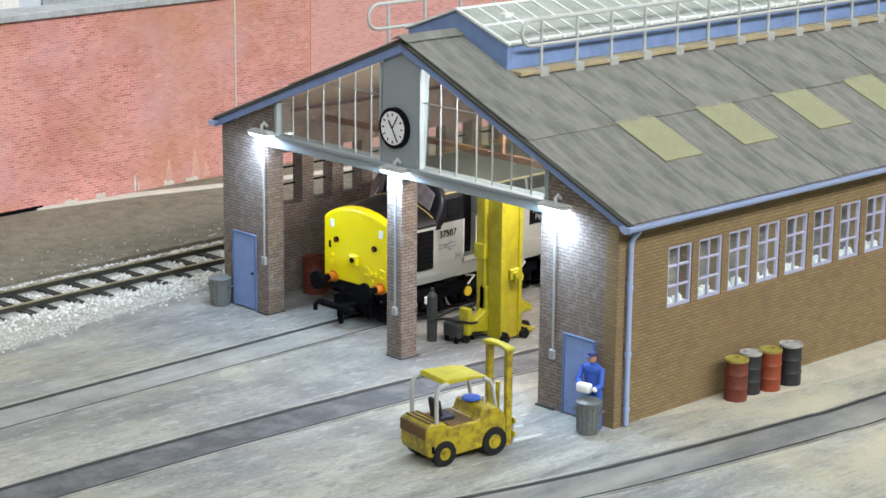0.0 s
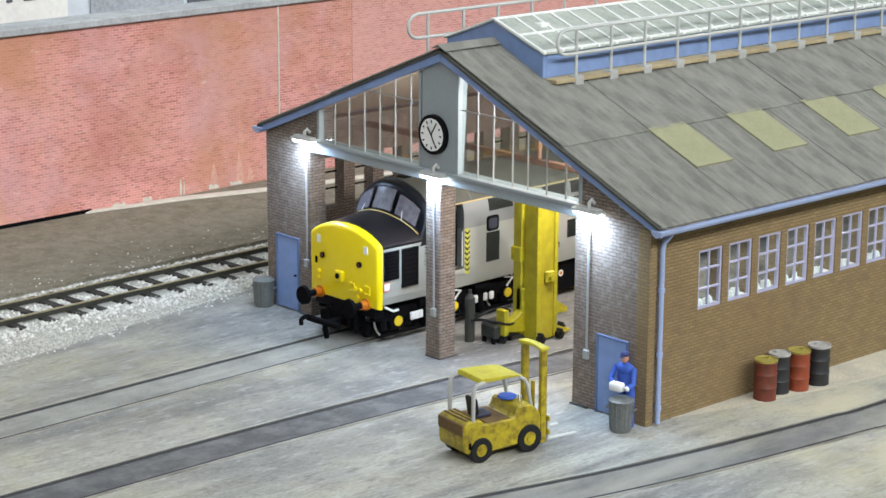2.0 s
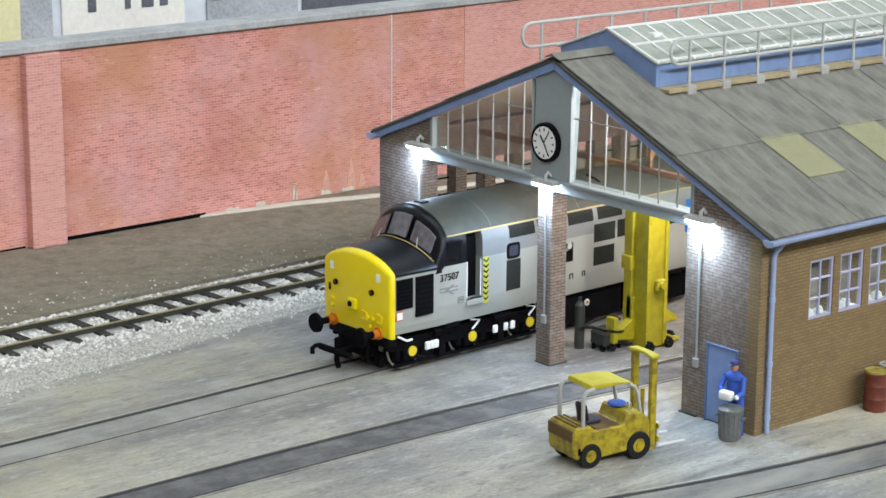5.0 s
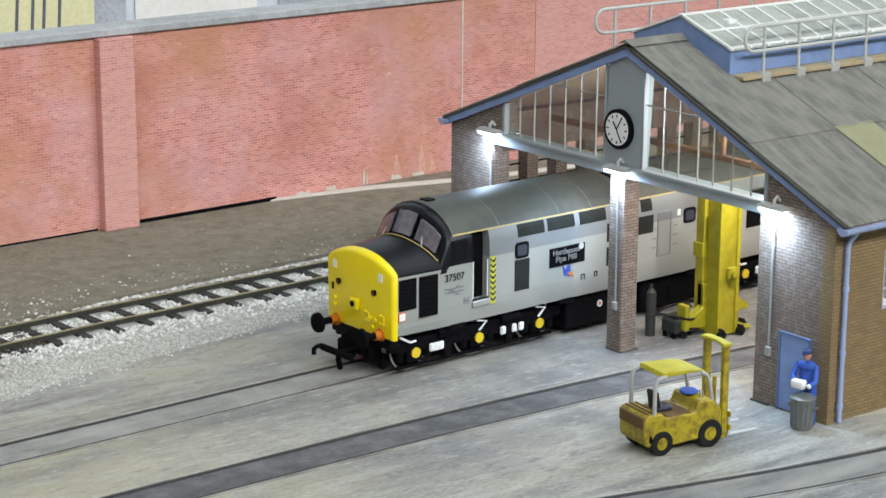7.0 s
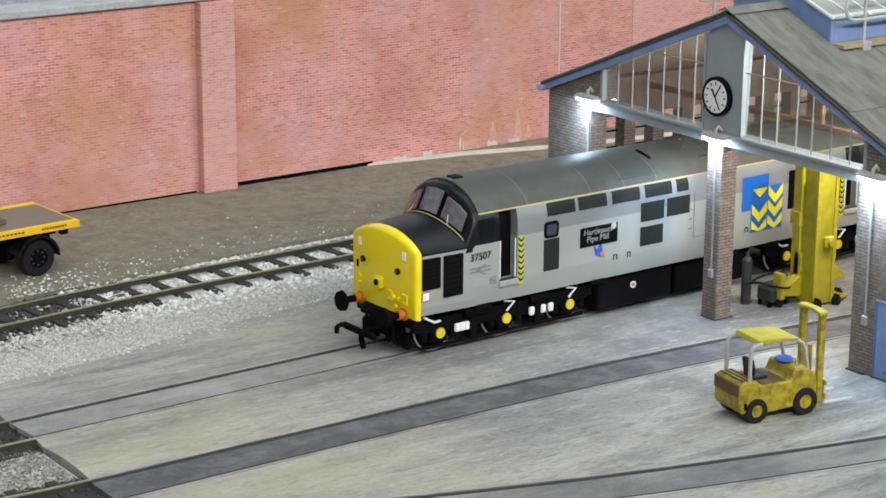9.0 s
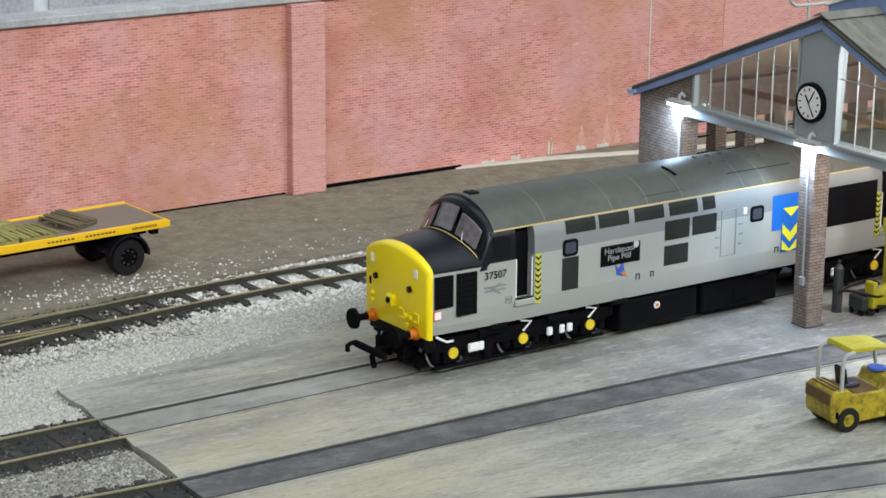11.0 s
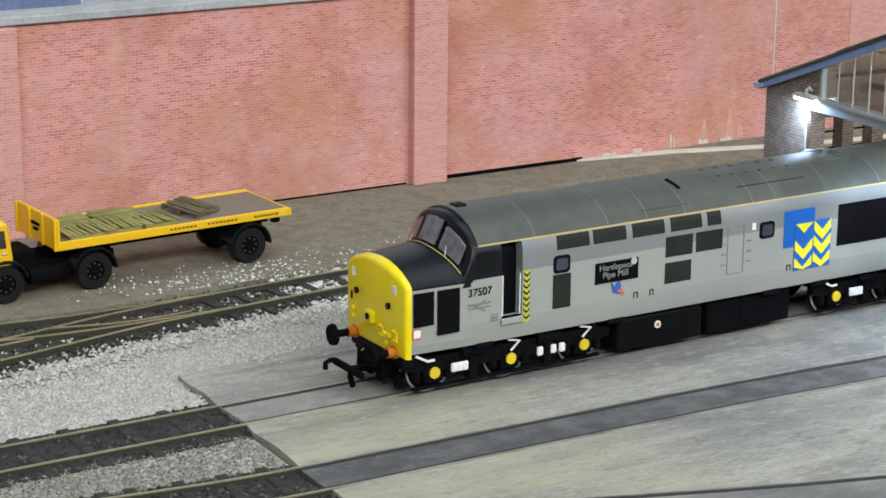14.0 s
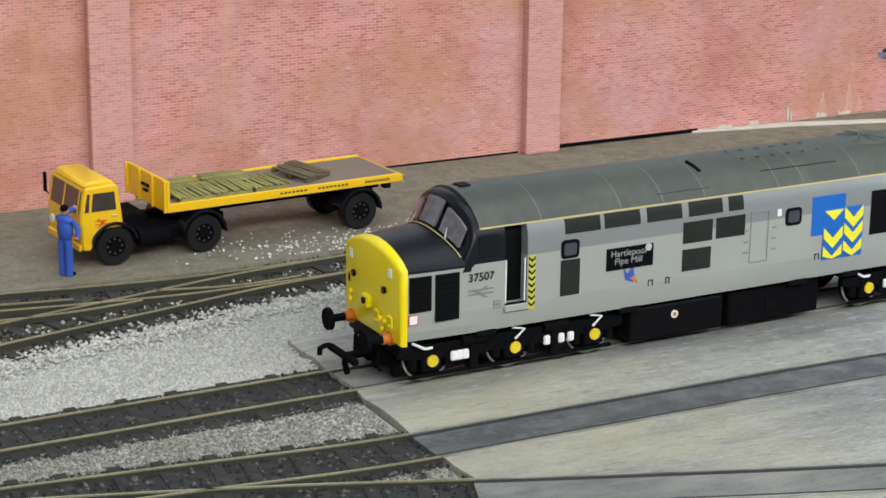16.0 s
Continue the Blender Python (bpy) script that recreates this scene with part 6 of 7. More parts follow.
def figure(name, x, y, rz, label, lean, arms, cap, base=0.0, paper=False):
    """A small painted model figure: one plain shape."""
    bm = bmesh.new()
    def ell(c, r, mi, n=12):
        k = len(bm.faces)
        lathe(bm, [(max(0.01, math.sin(math.pi * i / 8)) * 1.0, -math.cos(math.pi * i / 8)) for i in range(9)], n)
        bm.faces.ensure_lookup_table()
        fs = bm.faces[k:]
        vs = list({v for f in fs for v in f.verts})
        for v in vs:
            v.co = Vector((v.co.x * r[0] + c[0], v.co.y * r[1] + c[1], v.co.z * r[2] + c[2]))
        for f in fs:
            f.material_index = mi
    def limb(pts, r, mi):
        k = len(bm.faces)
        rod(bm, pts, r, 10)
        bm.faces.ensure_lookup_table()
        for f in bm.faces[k:]:
            f.material_index = mi
    for s in (-1, 1):
        limb([(0, s * 0.10, 0.02), (0.01, s * 0.11, 0.45), (0, s * 0.10, 0.92)], 0.10, 0)
        ell((0.06, s * 0.11, 0.04), (0.16, 0.07, 0.06), 3)
    ell((lean * 0.4, 0, 1.17), (0.15, 0.23, 0.36), 0)
    ell((lean * 0.8, 0, 1.38), (0.14, 0.25, 0.14), 0)
    ell((lean * 1.1, 0, 1.64), (0.105, 0.09, 0.13), 1)
    if cap:
        ell((lean * 1.1, 0, 1.72), (0.115, 0.105, 0.075), 2)
        ell((lean * 1.1 + 0.1, 0, 1.69), (0.08, 0.08, 0.02), 2)
    else:
        ell((lean * 1.1 - 0.02, 0, 1.69), (0.11, 0.10, 0.10), 3)
    for s in (-1, 1):
        ar = arms[0] if s < 0 else arms[1]
        limb([(lean * 0.8, s * 0.24, 1.42), (ar[0], s * ar[1], ar[2]), (ar[3], s * ar[4], ar[5])], 0.065, 0)
        ell((ar[3], s * ar[4], ar[5]), (0.07, 0.06, 0.06), 4 if paper else 1)
    if paper:
        k = len(bm.faces)
        box(bm, 0.30, 0.48, -0.17, 0.17, 0.93, 1.13, 0.03)
        bm.faces.ensure_lookup_table()
        for f in bm.faces[k:]:
            f.material_index = 4
    bmesh.ops.recalc_face_normals(bm, faces=bm.faces[:])
    me = finish(bm, name, OVERALL, 50)
    for m in (SKIN, NAVY, MATT_BLACK, WHITE):
        me.materials.append(m)
    ob = new(name, me)
    ob.matrix_world = pose(x * U, y * U, base * U, 0, 0, rz)
    return tagged(ob, label, "model figure", "painted model figures")


def lorry():
    a = math.degrees(math.atan(0.084))
    lo = thing("articulated_lorry", -19.26, 11.88, 0, a, "yellow tractor unit coupled to a flatbed trailer beside the wall", "lorry")
    W = 2.3
    bm = bmesh.new()
    prism(bm, [(-0.92, 0.46), (-0.97, 0.58), (-0.98, 1.34), (-0.86, 2.02), (-0.78, 2.14), (0.06, 2.18), (0.14, 2.10), (0.24, 1.20), (0.24, 0.98), (-0.42, 0.98), (-0.60, 0.82), (-0.66, 0.46)], "y", 0.06, W - 0.06, 0.05)
    cab_ = part("cab", bm, LORRY_YELLOW, lo, "yellow lorry cab", smooth=30)
    bm = bmesh.new()
    prism(bm, [(-0.85, 2.11), (-0.78, 2.22), (-0.64, 2.27), (-0.06, 2.28), (0.08, 2.20), (0.12, 2.11)], "y", 0.16, W - 0.16, 0.05)
    part("cab_roof", bm, LORRY_YELLOW, lo, smooth=40)
    bm = bmesh.new()
    prism(bm, [(-1.0, 1.42), (-0.885, 2.04), (-0.85, 2.04), (-0.96, 1.42)], "y", 0.22, W - 0.22)
    part("windscreen", bm, LORRY_GLASS, lo, "wide windscreen")
    for y0, y1 in ((0.045, 0.07), (W - 0.07, W - 0.045)):
        bm = bmesh.new()
        prism(bm, [(-0.66, 1.50), (-0.60, 1.98), (0.02, 1.98), (0.06, 1.50)], "y", y0, y1)
        part("side_window", bm, LORRY_GLASS, lo, "dark side window")
        bm = bmesh.new()
        prism(bm, [(-0.86, 1.50), (-0.77, 1.98), (-0.70, 1.98), (-0.74, 1.50)], "y", y0, y1)
        part("quarter_light", bm, LORRY_GLASS, lo)
    for y in (0.22, W / 2, W - 0.30):
        bm = bmesh.new()
        prism(bm, [(-1.008, 1.42), (-0.893, 2.04), (-0.88, 2.04), (-0.99, 1.42)], "y", y, y + 0.07)
        part("windscreen_pillar", bm, LORRY_YELLOW, lo)
    bm = bmesh.new()
    for z in (1.22, 1.13):
        box(bm, -0.56, -0.22, 0.048, 0.062, z, z + 0.03)
    prism(bm, [(-0.50, 1.29), (-0.43, 1.29), (-0.27, 1.13), (-0.34, 1.13)], "y", 0.048, 0.0625)
    prism(bm, [(-0.50, 1.06), (-0.43, 1.06), (-0.27, 1.22), (-0.34, 1.22)], "y", 0.048, 0.0625)
    part("door_mark", bm, RED_MARK, cab_, "small red double arrow mark")
    bm = bmesh.new()
    box(bm, -0.08, 0.08, 0.03, 0.07, 1.32, 1.36, 0.01)
    part("door_handle", bm, STEEL, cab_)
    bm = bmesh.new()
    rod(bm, [(-0.85, W - 0.05, 1.4), (-0.98, W + 0.06, 1.6), (-0.98, W + 0.06, 2.0)], 0.02, 6)
    box(bm, -1.02, -0.95, W, W + 0.12, 1.55, 2.08, 0.01)
    part("mirror", bm, MATT_BLACK, cab_)
    bm = bmesh.new()
    box(bm, -1.04, -0.94, 0.1, W - 0.1, 0.46, 0.64, 0.03)
    part("bumper", bm, LORRY_YELLOW, lo)
    for y in (0.35, W - 0.35):
        bm = bmesh.new()
        tube(bm, (-1.01, y, 0.92), (-0.95, y, 0.92), 0.12, 16)
        part("headlamp", bm, WHITE, lo, smooth=30)
    for ob in lo.children_recursive:
        for v in ob.data.vertices:
            v.co.x *= 0.89 if v.co.x < 0 else 1.0
            v.co.z = (0.46 + (v.co.z / U - 0.46) * 0.945) * U
    bm = bmesh.new()
    box(bm, -0.8, 3.2, 0.55, 0.75, 0.55, 0.85)
    box(bm, -0.8, 3.2, W - 0.75, W - 0.55, 0.55, 0.85)
    box(bm, 0.5, 2.3, 0.35, W - 0.35, 0.4, 0.75, 0.05)
    tube(bm, (0.7, 0.3, 0.55), (1.5, 0.3, 0.55), 0.22, 14)
    box(bm, 0.45, 1.1, 0.6, W - 0.6, 0.8, 1.12, 0.05)
    box(bm, 1.8, 3.1, 0.5, W - 0.5, 0.8, 1.1, 0.03)
    part("chassis", bm, MATT_BLACK, lo, "black tractor chassis")
    for x, dual in ((0.0, 0.28), (2.42, 0.5), (6.94, 0.5)):
        for y in (0.02, W - dual - 0.02):
            bm = shift(wheel_bm(0.50, dual, 0.26, y), x, 0, 0.50)
            ty = part("wheel", bm, RUBBER, lo, "black road wheel", smooth=40)
            bm = bmesh.new()
            tube(bm, (x, y + 0.06, 0.5), (x, y + dual - 0.06, 0.5), 0.27, 20)
            tube(bm, (x, y + 0.03, 0.5), (x, y + dual - 0.03, 0.5), 0.12, 12)
            part("hub", bm, MATT_BLACK, ty, smooth=40)
            bm = bmesh.new()
            for k in range(8):
                q = k * math.pi / 4
                tube(bm, (x + 0.19 * math.cos(q), y + 0.035, 0.5 + 0.19 * math.sin(q)), (x + 0.19 * math.cos(q), y + 0.075, 0.5 + 0.19 * math.sin(q)), 0.028, 6)
            part("wheel_nut", bm, HUB_GREY, ty)
        for y in (-0.02, W - dual - 0.04):
            bm = bmesh.new()
            arc = [k * math.pi / 12 for k in range(0 if x > 1 else 1, 12)]
            out_ = [(x + 0.63 * math.cos(q), 0.5 + 0.63 * math.sin(q)) for q in arc]
            inn = [(x + 0.57 * math.cos(q), 0.5 + 0.57 * math.sin(q)) for q in arc[::-1]]
            prism(bm, out_ + inn, "y", y, y + dual + 0.06)
            part("mudguard", bm, LOCO_BLACK, lo, "black mudguard", smooth=30)
    # trailer
    bm = bmesh.new()
    box(bm, 1.45, 8.15, 0.08, W + 0.02, 1.16, 1.34, 0.015)
    tb = part("trailer_bed", bm, DECK, lo, "brown trailer deck")
    for y0, y1 in ((-0.02, 0.08), (W + 0.02, W + 0.12)):
        bm = bmesh.new()
        box(bm, 1.45, 8.15, y0, y1, 1.17, 1.39, 0.015)
        part("side_raver", bm, LORRY_YELLOW, tb, "yellow trailer side rail")
    bm = bmesh.new()
    box(bm, 8.15, 8.2, -0.02, W + 0.12, 1.17, 1.35, 0.01)
    part("tail_rail", bm, LORRY_YELLOW, tb)
    bm = bmesh.new()
    for x0, n in ((4.55, 7), (5.65, 8)):
        for k in range(n):
            box(bm, x0 + k * 0.115, x0 + k * 0.115 + 0.075, -0.028, -0.018, 1.26, 1.31)
    for k in range(10):
        box(bm, 7.05 + k * 0.075, 7.05 + k * 0.075 + 0.05, -0.028, -0.018, 1.25, 1.31)
    part("lettering_bar", bm, RUSTY, tb, "dark unreadable lettering")
    bm = bmesh.new()
    box(bm, 1.38, 1.48, -0.02, W + 0.12, 1.17, 1.98, 0.02)
    for y in (0.0, 0.75, 1.55, W + 0.06):
        box(bm, 1.32, 1.39, y, y + 0.08, 1.17, 1.98, 0.01)
    hb = part("headboard", bm, LORRY_YELLOW, lo, "yellow trailer headboard")
    bm = bmesh.new()
    for k in range(5):
        box(bm, 1.318 - 0.0, 1.372, 1.0 + k * 0.09, 1.06 + k * 0.09, 1.62, 1.68)
    for k in range(3):
        box(bm, 1.318, 1.372, 1.08 + k * 0.09, 1.14 + k * 0.09, 1.48, 1.54)
    part("lettering_bar", bm, MATT_BLACK, hb)
    bm = bmesh.new()
    for y in (0.6, W - 0.7):
        box(bm, 1.9, 7.8, y, y + 0.12, 0.92, 1.16)
    box(bm, 6.3, 7.6, 0.5, W - 0.5, 0.45, 0.95, 0.05)
    tube(bm, (6.94, 0.1, 0.5), (6.94, W - 0.1, 0.5), 0.1, 10)
    box(bm, 7.7, 7.9, 0.1, 0.3, 1.0, 1.16, 0.01)
    part("trailer_frame", bm, MATT_BLACK, lo)


def pallet(x, y, z, rz, tilt, label):
    """A flat timber pallet of slats on bearers."""
    p = thing("timber_pallet", 0, 0, 0, 0, label, "pallet", "pallets on the trailer")
    p.matrix_world = pose(x * U, y * U, z * U, tilt, 0, rz)
    rng = random.Random(int(x * 977 + y * 131))
    wood = PALLET_BROWN if tilt else PALLET
    for k in range(3):
        bm = bmesh.new()
        box(bm, -0.5, 0.5, -0.6 + 0.55 * k, -0.5 + 0.55 * k, 0.0, 0.09, 0.008)
        part("bearer", bm, wood, p)
    for k in range(7):
        bm = bmesh.new()
        box(bm, -0.055, 0.055, -0.62, 0.62, 0.09, 0.125, 0.006)
        ob = part("slat", bm, wood, p)
        ob.matrix_basis = pose((-0.465 + k * 0.155 + rng.uniform(-0.025, 0.025)) * U, rng.uniform(-0.05, 0.05) * U, rng.uniform(0.0, 0.03) * U, rng.uniform(-1.5, 1.5), rng.uniform(-5, 5), rng.uniform(-4, 4))
    return p


forklift()
lifting_jack()
welding_set()
random.seed(8)
drum(3.62, -7.78, 0, 0.95, 0.27, DRUM_RED, DRUM_TOP, "rusty red oil drum with a yellow lid by the shed wall", "drums by the shed wall")
drum(4.25, -7.68, 0, 0.95, 0.255, DRUM_BLACK, WHITE_GRIME, "black oil drum with a whitened top by the shed wall", "drums by the shed wall")
drum(4.78, -7.84, 0, 0.95, 0.26, DRUM_ORANGE, DRUM_TOP, "orange-red oil drum with a yellow lid by the shed wall", "drums by the shed wall")
drum(5.48, -7.88, 0, 0.95, 0.27, DRUM_BLACK, WHITE_GRIME, "black oil drum with a whitened top by the shed wall", "drums by the shed wall")
drum(2.35, 5.60, 0, 0.95, 0.33, DRUM_RED, DRUM_RED, "rusty dark red oil drum against the inner shed wall", "drums in the shed")
drum(3.15, 5.65, 0, 0.95, 0.33, DRUM_RED, DRUM_RED, "rusty dark red oil drum against the inner shed wall", "drums in the shed")
bm = bmesh.new()
box(bm, 4.0, 4.8, 5.2, 5.9, 0.0, 1.75, 0.03)
red = thing("tool_cabinet", label="tall dark red tool cabinet inside the shed", category="cabinet")
part("case", bm, DRUM_ORANGE, red)
bm = bmesh.new()
box(bm, 3.985, 4.0, 5.25, 5.85, 0.15, 1.7, 0.005)
part("cabinet_door", bm, DRUM_RED, red)
bm = bmesh.new()
box(bm, 3.97, 4.83, 5.17, 5.93, 1.75, 1.79, 0.01)
part("cabinet_top", bm, PALE, red)
dustbin(-0.58, -7.10, 0.80, 0.275, "grey ribbed dustbin beside the blue door")
dustbin(-0.30, 6.30, 0.80, 0.29, "grey ribbed dustbin at the shed corner")
figure("model_figure", -0.27, -6.97, 188, "painted model figure in blue overalls holding a white paper", 0.10, ((0.20, 0.30, 1.12, 0.36, 0.14, 1.05), (0.22, 0.32, 1.1, 0.42, 0.30, 1.05)), True, 0.0, True)
figure("model_figure", -20.62, 11.62, 30, "painted model figure in blue overalls reaching to the lorry door", 0.03, ((0.12, 0.34, 1.18, 0.05, 0.36, 1.0), (0.25, 0.26, 1.42, 0.48, 0.10, 1.60)), False)
lorry()
LA = math.atan(0.084)


def on_trailer(u, v):
    return -19.26 + u * math.cos(LA) - v * math.sin(LA), 11.88 + u * math.sin(LA) + v * math.cos(LA)


for u, v, dz, r, tilt in ((2.3, 0.72, 0, 2, 0), (3.36, 0.75, 0, -2, 0), (4.42, 0.8, 0, 4, 0), (2.4, 1.55, 0.005, 91, 0), (3.75, 1.6, 0.0, 88, 0), (5.75, 1.15, 0.06, 24, 5)):
    px, py = on_trailer(u, v)
    pallet(px, py, 1.345 + dz, r + 4.8, tilt, "mossy green-brown timber pallet lying on the trailer deck")


# ---- track ----
def rail_line(name, pts, parent, z, material=RAIL, web=RAIL_SIDE, h=0.16, head=0.029, foot=True):
    """One running rail: painted web with a bright head."""
    def ribbon(offs, zs):
        bm = bmesh.new()
        rings = []
        for i, (x, y) in enumerate(pts):
            a, b = pts[max(i - 1, 0)], pts[min(i + 1, len(pts) - 1)]
            d = Vector((b[0] - a[0], b[1] - a[1], 0)).normalized()
            n = Vector((-d.y, d.x, 0))
            rings.append([(x + n.x * o, y + n.y * o, z + zz) for o, zz in zip(offs, zs)])
        return loft(bm, rings)
    r = part(name, ribbon((-0.03, 0.03, 0.03, -0.03), (-h, -h, -0.03, -0.03)), web, parent)
    part("rail_head", ribbon((-head, head, head, -head), (-0.03, -0.03, 0.0, 0.0)), material, r, "worn bright rail head")
    return r


def straight(k, y, x0, x1, n=12):
    return [(x0 + (x1 - x0) * i / n, y + k * (x0 + (x1 - x0) * i / n), math.degrees(math.atan(k))) for i in range(n + 1)]


def lane(name, line, label, half=0.62, z=0.004, material=None):
    bm = bmesh.new()
    for i in range(len(line) - 1):
        a, b = line[i], line[i + 1]
        la, lb = [(a[0] - s * half * math.sin(radians(a[2])), a[1] + s * half * math.cos(radians(a[2]))) for s in (1, -1)], [(b[0] - s * half * math.sin(radians(b[2])), b[1] + s * half * math.cos(radians(b[2]))) for s in (1, -1)]
        bm.faces.new([bm.verts.new((p[0], p[1], z)) for p in (la[1], lb[1], lb[0], la[0])])
    bmesh.ops.remove_doubles(bm, verts=bm.verts[:], dist=0.001)
    ret = bmesh.ops.extrude_face_region(bm, geom=bm.faces[:])
    for v in ret["geom"]:
        if isinstance(v, bmesh.types.BMVert):
            v.co.z -= 0.11
    bmesh.ops.recalc_face_normals(bm, faces=bm.faces[:])
    return setting(name, bm, material or LANE, label, "track lane")


sleeper_bm = bmesh.new()
box(sleeper_bm, -0.13, 0.13, -1.22, 1.22, -0.09, 0.0, 0.015)
SLEEPER_MESH = finish(sleeper_bm, "sleeper", SLEEPER, 0)


def plain_track(name, line, z, label, sleepers=True, half=1.22, lim=(-32, 14), drop=0.15):
    tr = thing(name, label=label, category="railway track", kind="")
    for s in (-0.66, 0.66):
        rail_line("rail", offset(line, s), tr, z)
    if sleepers:
        last = None
        for x, y, h in line:
            if last is None or math.hypot(x - last[0], y - last[1]) >= 0.62:
                last = (x, y)
                if lim[0] < x < lim[1]:
                    piece("sleeper", SLEEPER_MESH, tr, x + random.uniform(-0.03, 0.03), y, z - drop, h + random.uniform(-2, 2))
    return tr


random.seed(21)
fine_siding = along(SIDING, 0.31)
plain_track("siding_track", fine_siding, 0.10, "weathered siding track on dark sleepers and white ballast")
plain_track("siding_loop_track", along(SIDING_LOOP, 0.31), 0.105, "weathered turnout road diverging beside the tarmac road")
turnout = thing("turnout_rails", label="olive-brown check and closure rails of the turnout", category="railway track")
for line in ([(-26, 10.35), (-22.8, 9.72), (-20.9, 9.42)], [(-19.2, 9.33), (-17.2, 8.90), (-15.4, 9.02)], [(-24, 8.62), (-21.4, 8.52), (-19.4, 8.75)]):
    rail_line("check_rail", offset(along(line, 0.31), 0.0), turnout, 0.10, h=0.16)
A_in = straight(LK, LY, -17.6, 26)
A_out = straight(LK, LY, -40, -17.6, 40)
second = along(SECOND_ROAD, 0.31)
B_in = [q for q in second if q[0] > -17.8]
B_out = [q for q in second if q[0] <= -17.5]
front_all = along(FRONT_ROAD, 0.31)
C_in = [p for p in front_all if p[0] > -17.9]
C_out = [p for p in front_all if p[0] <= -17.4]
lane("lane_a", A_in, "dusty grey flangeway strip between embedded rails", material=LANE_LIGHT)
lane("lane_b", B_in[::3], "dark oily flangeway strip between embedded rails", 0.64)
lane("lane_c", C_in[::2], "patchy grey flangeway strip between embedded rails", 0.64, material=LANE_MID)
for nm, line, lb in (("shed_road_track", A_in, "rails set flush into the concrete yard"), ("shed_road_track", B_in, "rails set flush into the concrete yard"), ("shed_road_track", C_in[::2], "curved rails set flush into the concrete yard")):
    tr = thing(nm, label=lb, category="railway track", group="embedded tracks")
    for s in (-0.66, 0.66):
        rail_line("rail", offset(line, s), tr, 0.028, material=EMBEDDED_RAIL, h=0.05, head=0.03)
        # Dark strip laid where the groove's shade falls, wider inside the far rail.
        bm = bmesh.new()
        inner = offset(line, s * 0.86)
        for i in range(len(inner) - 1):
            (ax, ay), (bx, by) = inner[i], inner[i + 1]
            d = Vector((bx - ax, by - ay, 0)).normalized()
            w = 0.065 if s > 0 else 0.045
            nx, ny = -d.y * w, d.x * w
            prism(bm, [(ax - nx, ay - ny), (bx - nx, by - ny), (bx + nx, by + ny), (ax + nx, ay + ny)], "z", 0.0, 0.010)
        part("flangeway", bm, GROOVE_SHADE, tr, "black strip for the shaded flangeway groove beside the rail")
for nm, line, lb in (("yard_throat_track", A_out, "track on dark sleepers short of the concrete yard"), ("yard_throat_track", B_out, "track on dark sleepers short of the concrete yard"), ("yard_throat_track", C_out, "turnout road on dark sleepers short of the concrete yard")):
    plain_track(nm, line, 0.03, lb, lim=(-32, -17.7), drop=0.095)
# dark beds under the throat tracks
for k, (line, hw) in enumerate(((A_out, 1.15), (B_out, 1.15), (C_out[::3], 1.0), ([q for q in fine_siding if q[0] < -10.5][::2], 1.35), (along(SIDING_LOOP, 0.31)[::2], 1.25))):
    bm = bmesh.new()
    n = len(line)
    prism(bm, [p for p in offset(line, hw)] + [p for p in offset(line, -hw)][::-1], "z", -0.2 - 0.006 * k, -0.092 - 0.006 * k)
    setting("track_bed", bm, DARK_BED if k < 3 else OLIVE_BED, "oil-black track bed between the rails" if k < 3 else "dark olive-brown track bed under the turnout", "track bed")


# ---- loose stones ----
def stones(name, n, place, size, material, label, seed):
    rng = random.Random(seed)
    verts, faces = [], []
    base = [(1, 0, 0), (-1, 0, 0), (0, 1, 0), (0, -1, 0), (0, 0, 1), (0, 0, -1)]
    tri = [(0, 2, 4), (2, 1, 4), (1, 3, 4), (3, 0, 4), (2, 0, 5), (1, 2, 5), (3, 1, 5), (0, 3, 5)]
    for _ in range(n):
        x, y, z = place(rng)
        s = size * rng.uniform(0.5, 1.5)
        a = rng.uniform(0, 6.28)
        c, d = math.cos(a), math.sin(a)
        k = len(verts)
        for bx, by, bz in base:
            px, py, pz = bx * s * rng.uniform(0.6, 1.3), by * s * rng.uniform(0.6, 1.3), bz * s * rng.uniform(0.5, 1.0)
            verts.append(((x + px * c - py * d) * U, (y + px * d + py * c) * U, (z + pz) * U))
        faces += [(k + p, k + q, k + r) for p, q, r in tri]
    me = bpy.data.meshes.new(name)
    me.from_pydata(verts, [], faces)
    me.materials.append(material)
    return tagged(new(name, me), label, "ballast", "", "stuff")


def near_siding(rng):
    x, y, h = rng.choice(BAL)
    if rng.random() < 0.42:
        o = rng.uniform(-0.60, 0.60)
        return x + rng.uniform(-0.2, 0.2), y + o, -0.125
    o = rng.choice((-1, -1, 1)) * (0.95 + abs(rng.gauss(0, 0.55)))
    o = max(-2.0, min(1.45, o))
    return x + rng.uniform(-0.2, 0.2), y + o, -0.10


BAL = [p for p in fine_siding if -12.5 < p[0] < 12]
stones("ballast_stones", 12000, near_siding, 0.058, STONE_WHITE, "loose white ballast stones round the siding", 1)
BAL2 = [p for p in fine_siding if -30 < p[0] <= -12.0]


def near_siding_left(rng):
    x, y, h = rng.choice(BAL2)
    o = rng.gauss(0.0, 0.5) if rng.random() < 0.10 else rng.gauss(-1.65, 0.32)
    return x + rng.uniform(-0.2, 0.2), y + o, -0.08


stones("ballast_stones", 4500, near_siding_left, 0.05, GRAVEL_STONE, "grey ballast stones along the sleeper ends", 2)


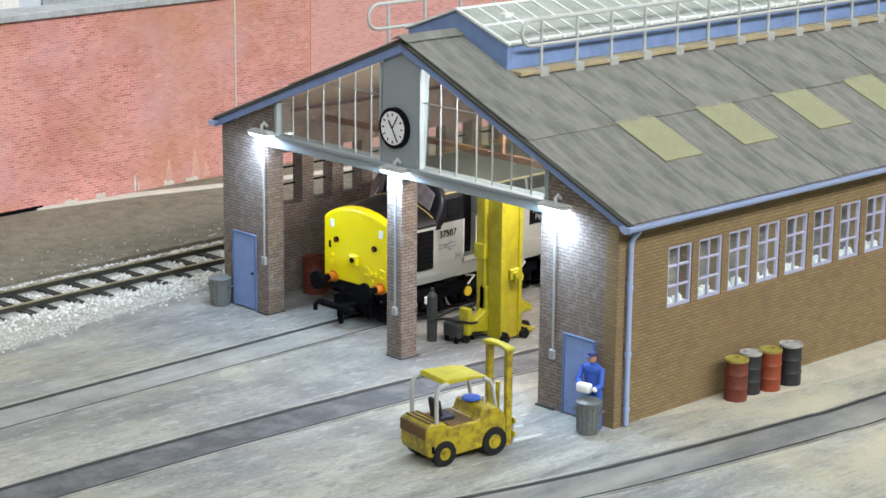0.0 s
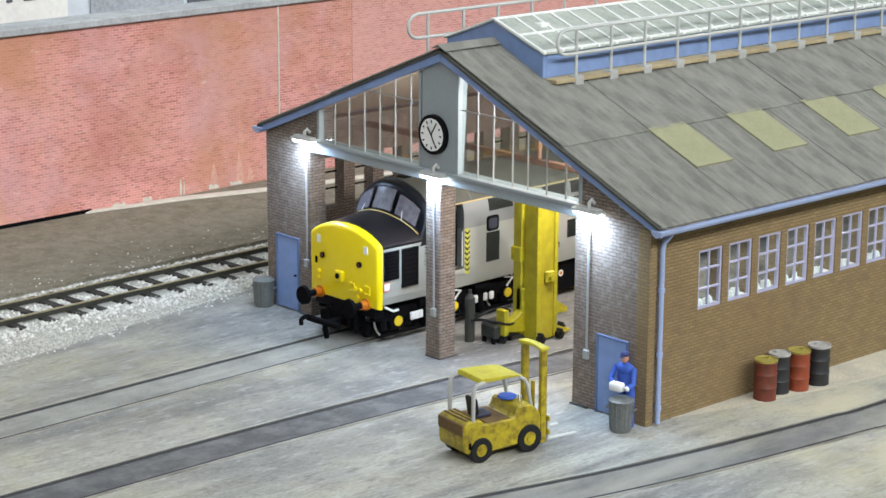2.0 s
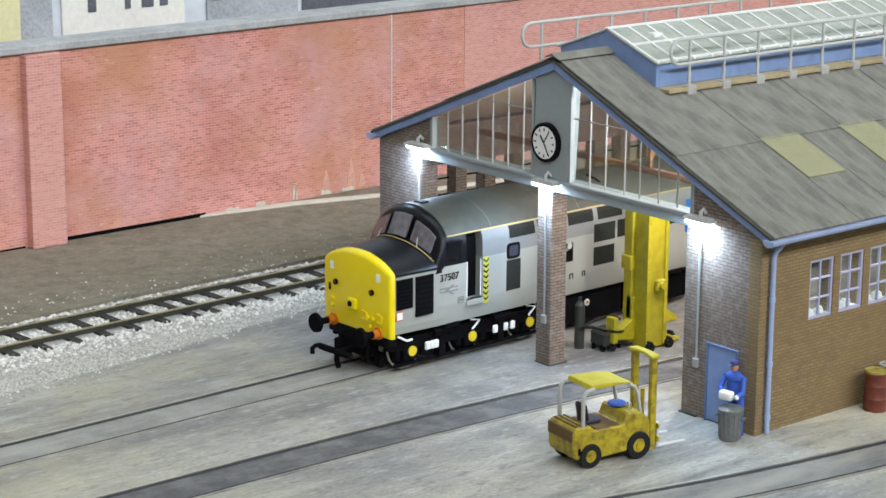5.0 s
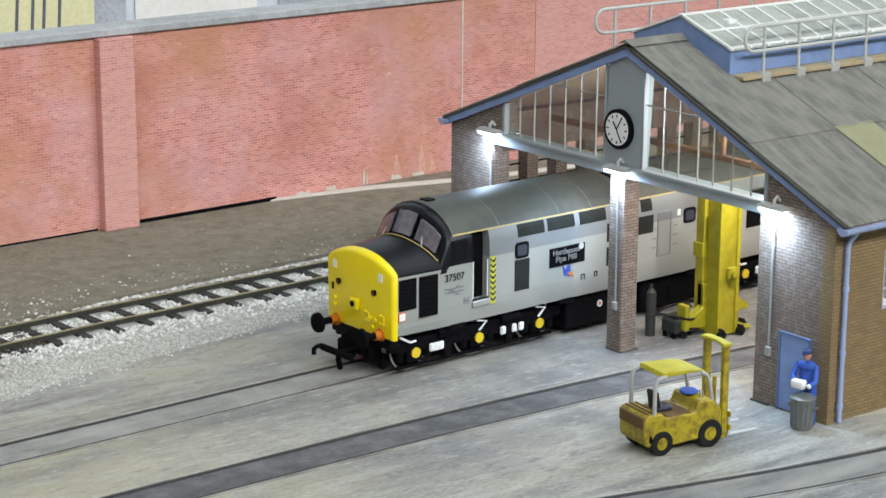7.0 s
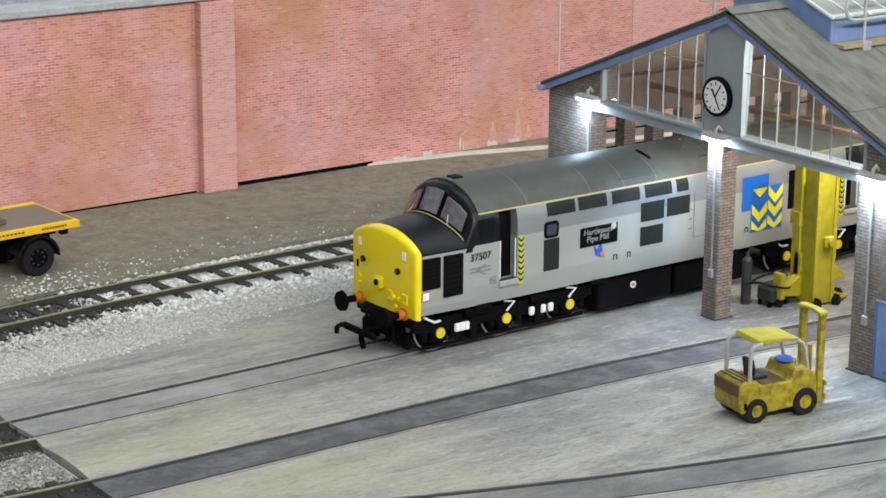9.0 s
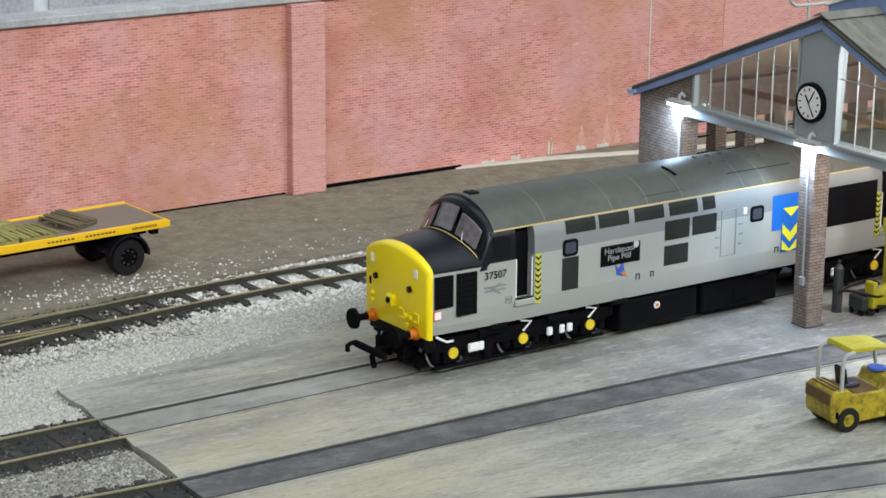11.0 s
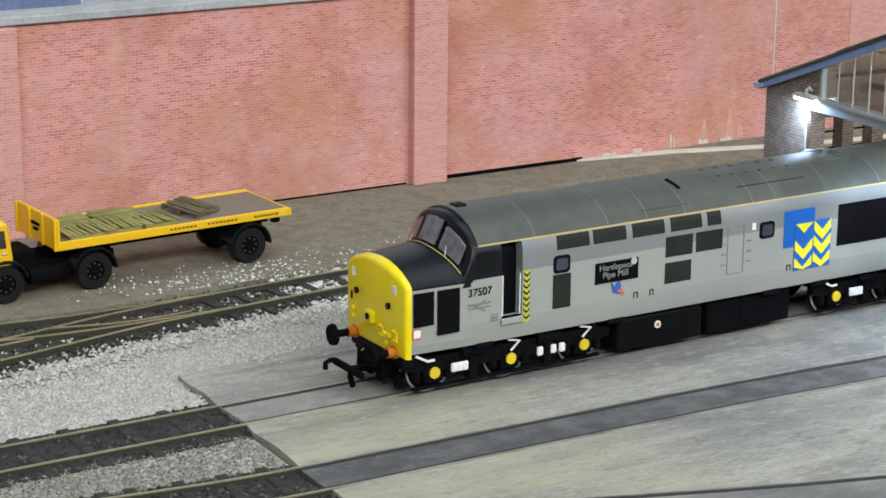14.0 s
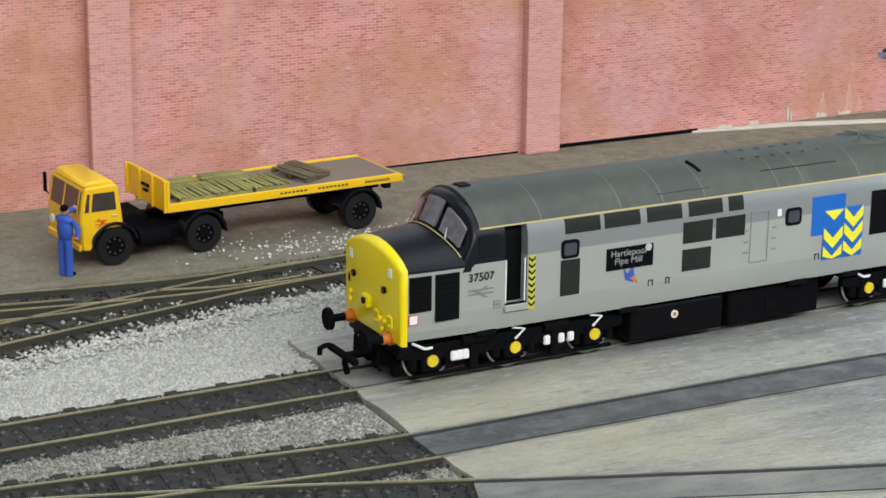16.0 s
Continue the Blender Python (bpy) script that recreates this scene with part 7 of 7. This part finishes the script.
def gravel_field(rng):
    while True:
        x = rng.uniform(-30, 4)
        lo = LY + LK * x + 0.95 if x < -17.6 else None
        if lo is None:
            e = [q for q in YARD_EDGE]
            lo = next((a[1] + (b[1] - a[1]) * (x - a[0]) / (b[0] - a[0]) for a, b in zip(e, e[1:]) if a[0] <= x <= b[0]), 9) + 0.02
        hi = 10.2 + 0.05 * x - (1.6 if x < -12 else 1.2) - max(0, -12 - x) * 0.17
        y = rng.uniform(2.0, 10.0)
        if lo < y < hi:
            return x, y, -0.115


stones("gravel_grains", 24000, gravel_field, 0.036, GRAVEL_STONE, "pale grey fine gravel grains", 3)


def throat(rng):
    x = rng.uniform(-30, -17.75)
    y = rng.uniform(-1.75 - (x + 22.6) * 0.09 + 0.95, LY + LK * x - 0.95)
    return x, y, -0.11


stones("gravel_grains", 8000, throat, 0.036, STONE_MIX, "mixed brown-grey gravel between the throat tracks", 4)


def front_wedge(rng):
    while True:
        x = rng.uniform(-21, -17.75)
        y = rng.uniform(-6, -3.2)
        if y > -3.35 - (x + 20) * 0.37 + 0.1:
            return x, y, -0.11


stones("gravel_grains", 900, front_wedge, 0.055, STONE_MIX, "mixed brown-grey gravel in the turnout", 5)


def on_road(rng):
    x = rng.gauss(-13.2, 1.9)
    y = min(15.0, max(11.0, rng.gauss(11.7, 0.6)))
    return x, y, 0.02


stones("stray_stones", 330, on_road, 0.038, STONE_WHITE, "stray white ballast stones spilled on the tarmac", 6)


def on_road_far(rng):
    return rng.uniform(-11, 5), min(16, 11.9 + abs(rng.gauss(0, 0.9))), 0.015


stones("stray_stones", 150, on_road_far, 0.032, STONE_WHITE, "stray white ballast stones spilled on the tarmac", 7)


def on_yard(rng):
    x = rng.uniform(-16, 3)
    e = 4.9 + (x + 17.6) * 0.165
    return x, e - abs(rng.gauss(0, 0.25)), 0.012


stones("stray_stones", 260, on_yard, 0.035, STONE_WHITE, "stray white ballast stones on the yard's edge", 8)


def throat_grit(rng):
    line = rng.choice((A_out, B_out, C_out))
    x, y, h = rng.choice([q for q in line if q[0] > -31])
    return x + rng.uniform(-0.3, 0.3), y + rng.uniform(-1.15, 1.15), -0.085


stones("bed_grit", 3500, throat_grit, 0.05, GRIT_DARK, "oily black grit between the throat rails", 9)


def siding_grit(rng):
    x, y, h = rng.choice([q for q in fine_siding if -31 < q[0] < -12])
    return x + rng.uniform(-0.3, 0.3), y + rng.uniform(-1.3, 2.4), -0.085


stones("bed_grit", 3000, siding_grit, 0.05, GRIT_DARK, "dark olive grit between the turnout rails", 10)

# ---- movement ----
LOCO_X = [(0, 2.15), (0.5, 1.70), (1, 1.25), (1.5, 0.78), (2, 0.26), (2.5, -0.33), (3, -0.82), (3.5, -1.39), (4, -1.91), (6.5, -4.60), (7, -5.11), (7.5, -5.69), (8, -6.20),
          (8.5, -6.75), (9, -7.26), (11.5, -9.95), (12, -10.46), (12.5, -11.06), (13, -11.69), (13.5, -12.46), (14, -13.17), (14.5, -13.97), (15, -14.67), (15.5, -15.36), (16, -15.99)]


def loco_at(t):
    for (t0, x0), (t1, x1) in zip(LOCO_X, LOCO_X[1:]):
        if t <= t1:
            return x0 + (x1 - x0) * (t - t0) / (t1 - t0)
    return LOCO_X[-1][1]


def motions():
    """The locomotive runs out of the shed along its track; its wheels turn with it."""
    walk(loco, [(t, pose((x + 7.70) * U, (LY + LK * (x + 7.70)) * U, 0.028 * U, 0, 0, 182.02)) for t, x in LOCO_X])
    for w, cx in WHEELS:
        walk(w, [(k * 0.5, pose(cx * U, 0, 0.575 * U, 0, math.degrees((LOCO_X[0][1] - loco_at(k * 0.5)) / 0.57), 0)) for k in range(33)])


motions()
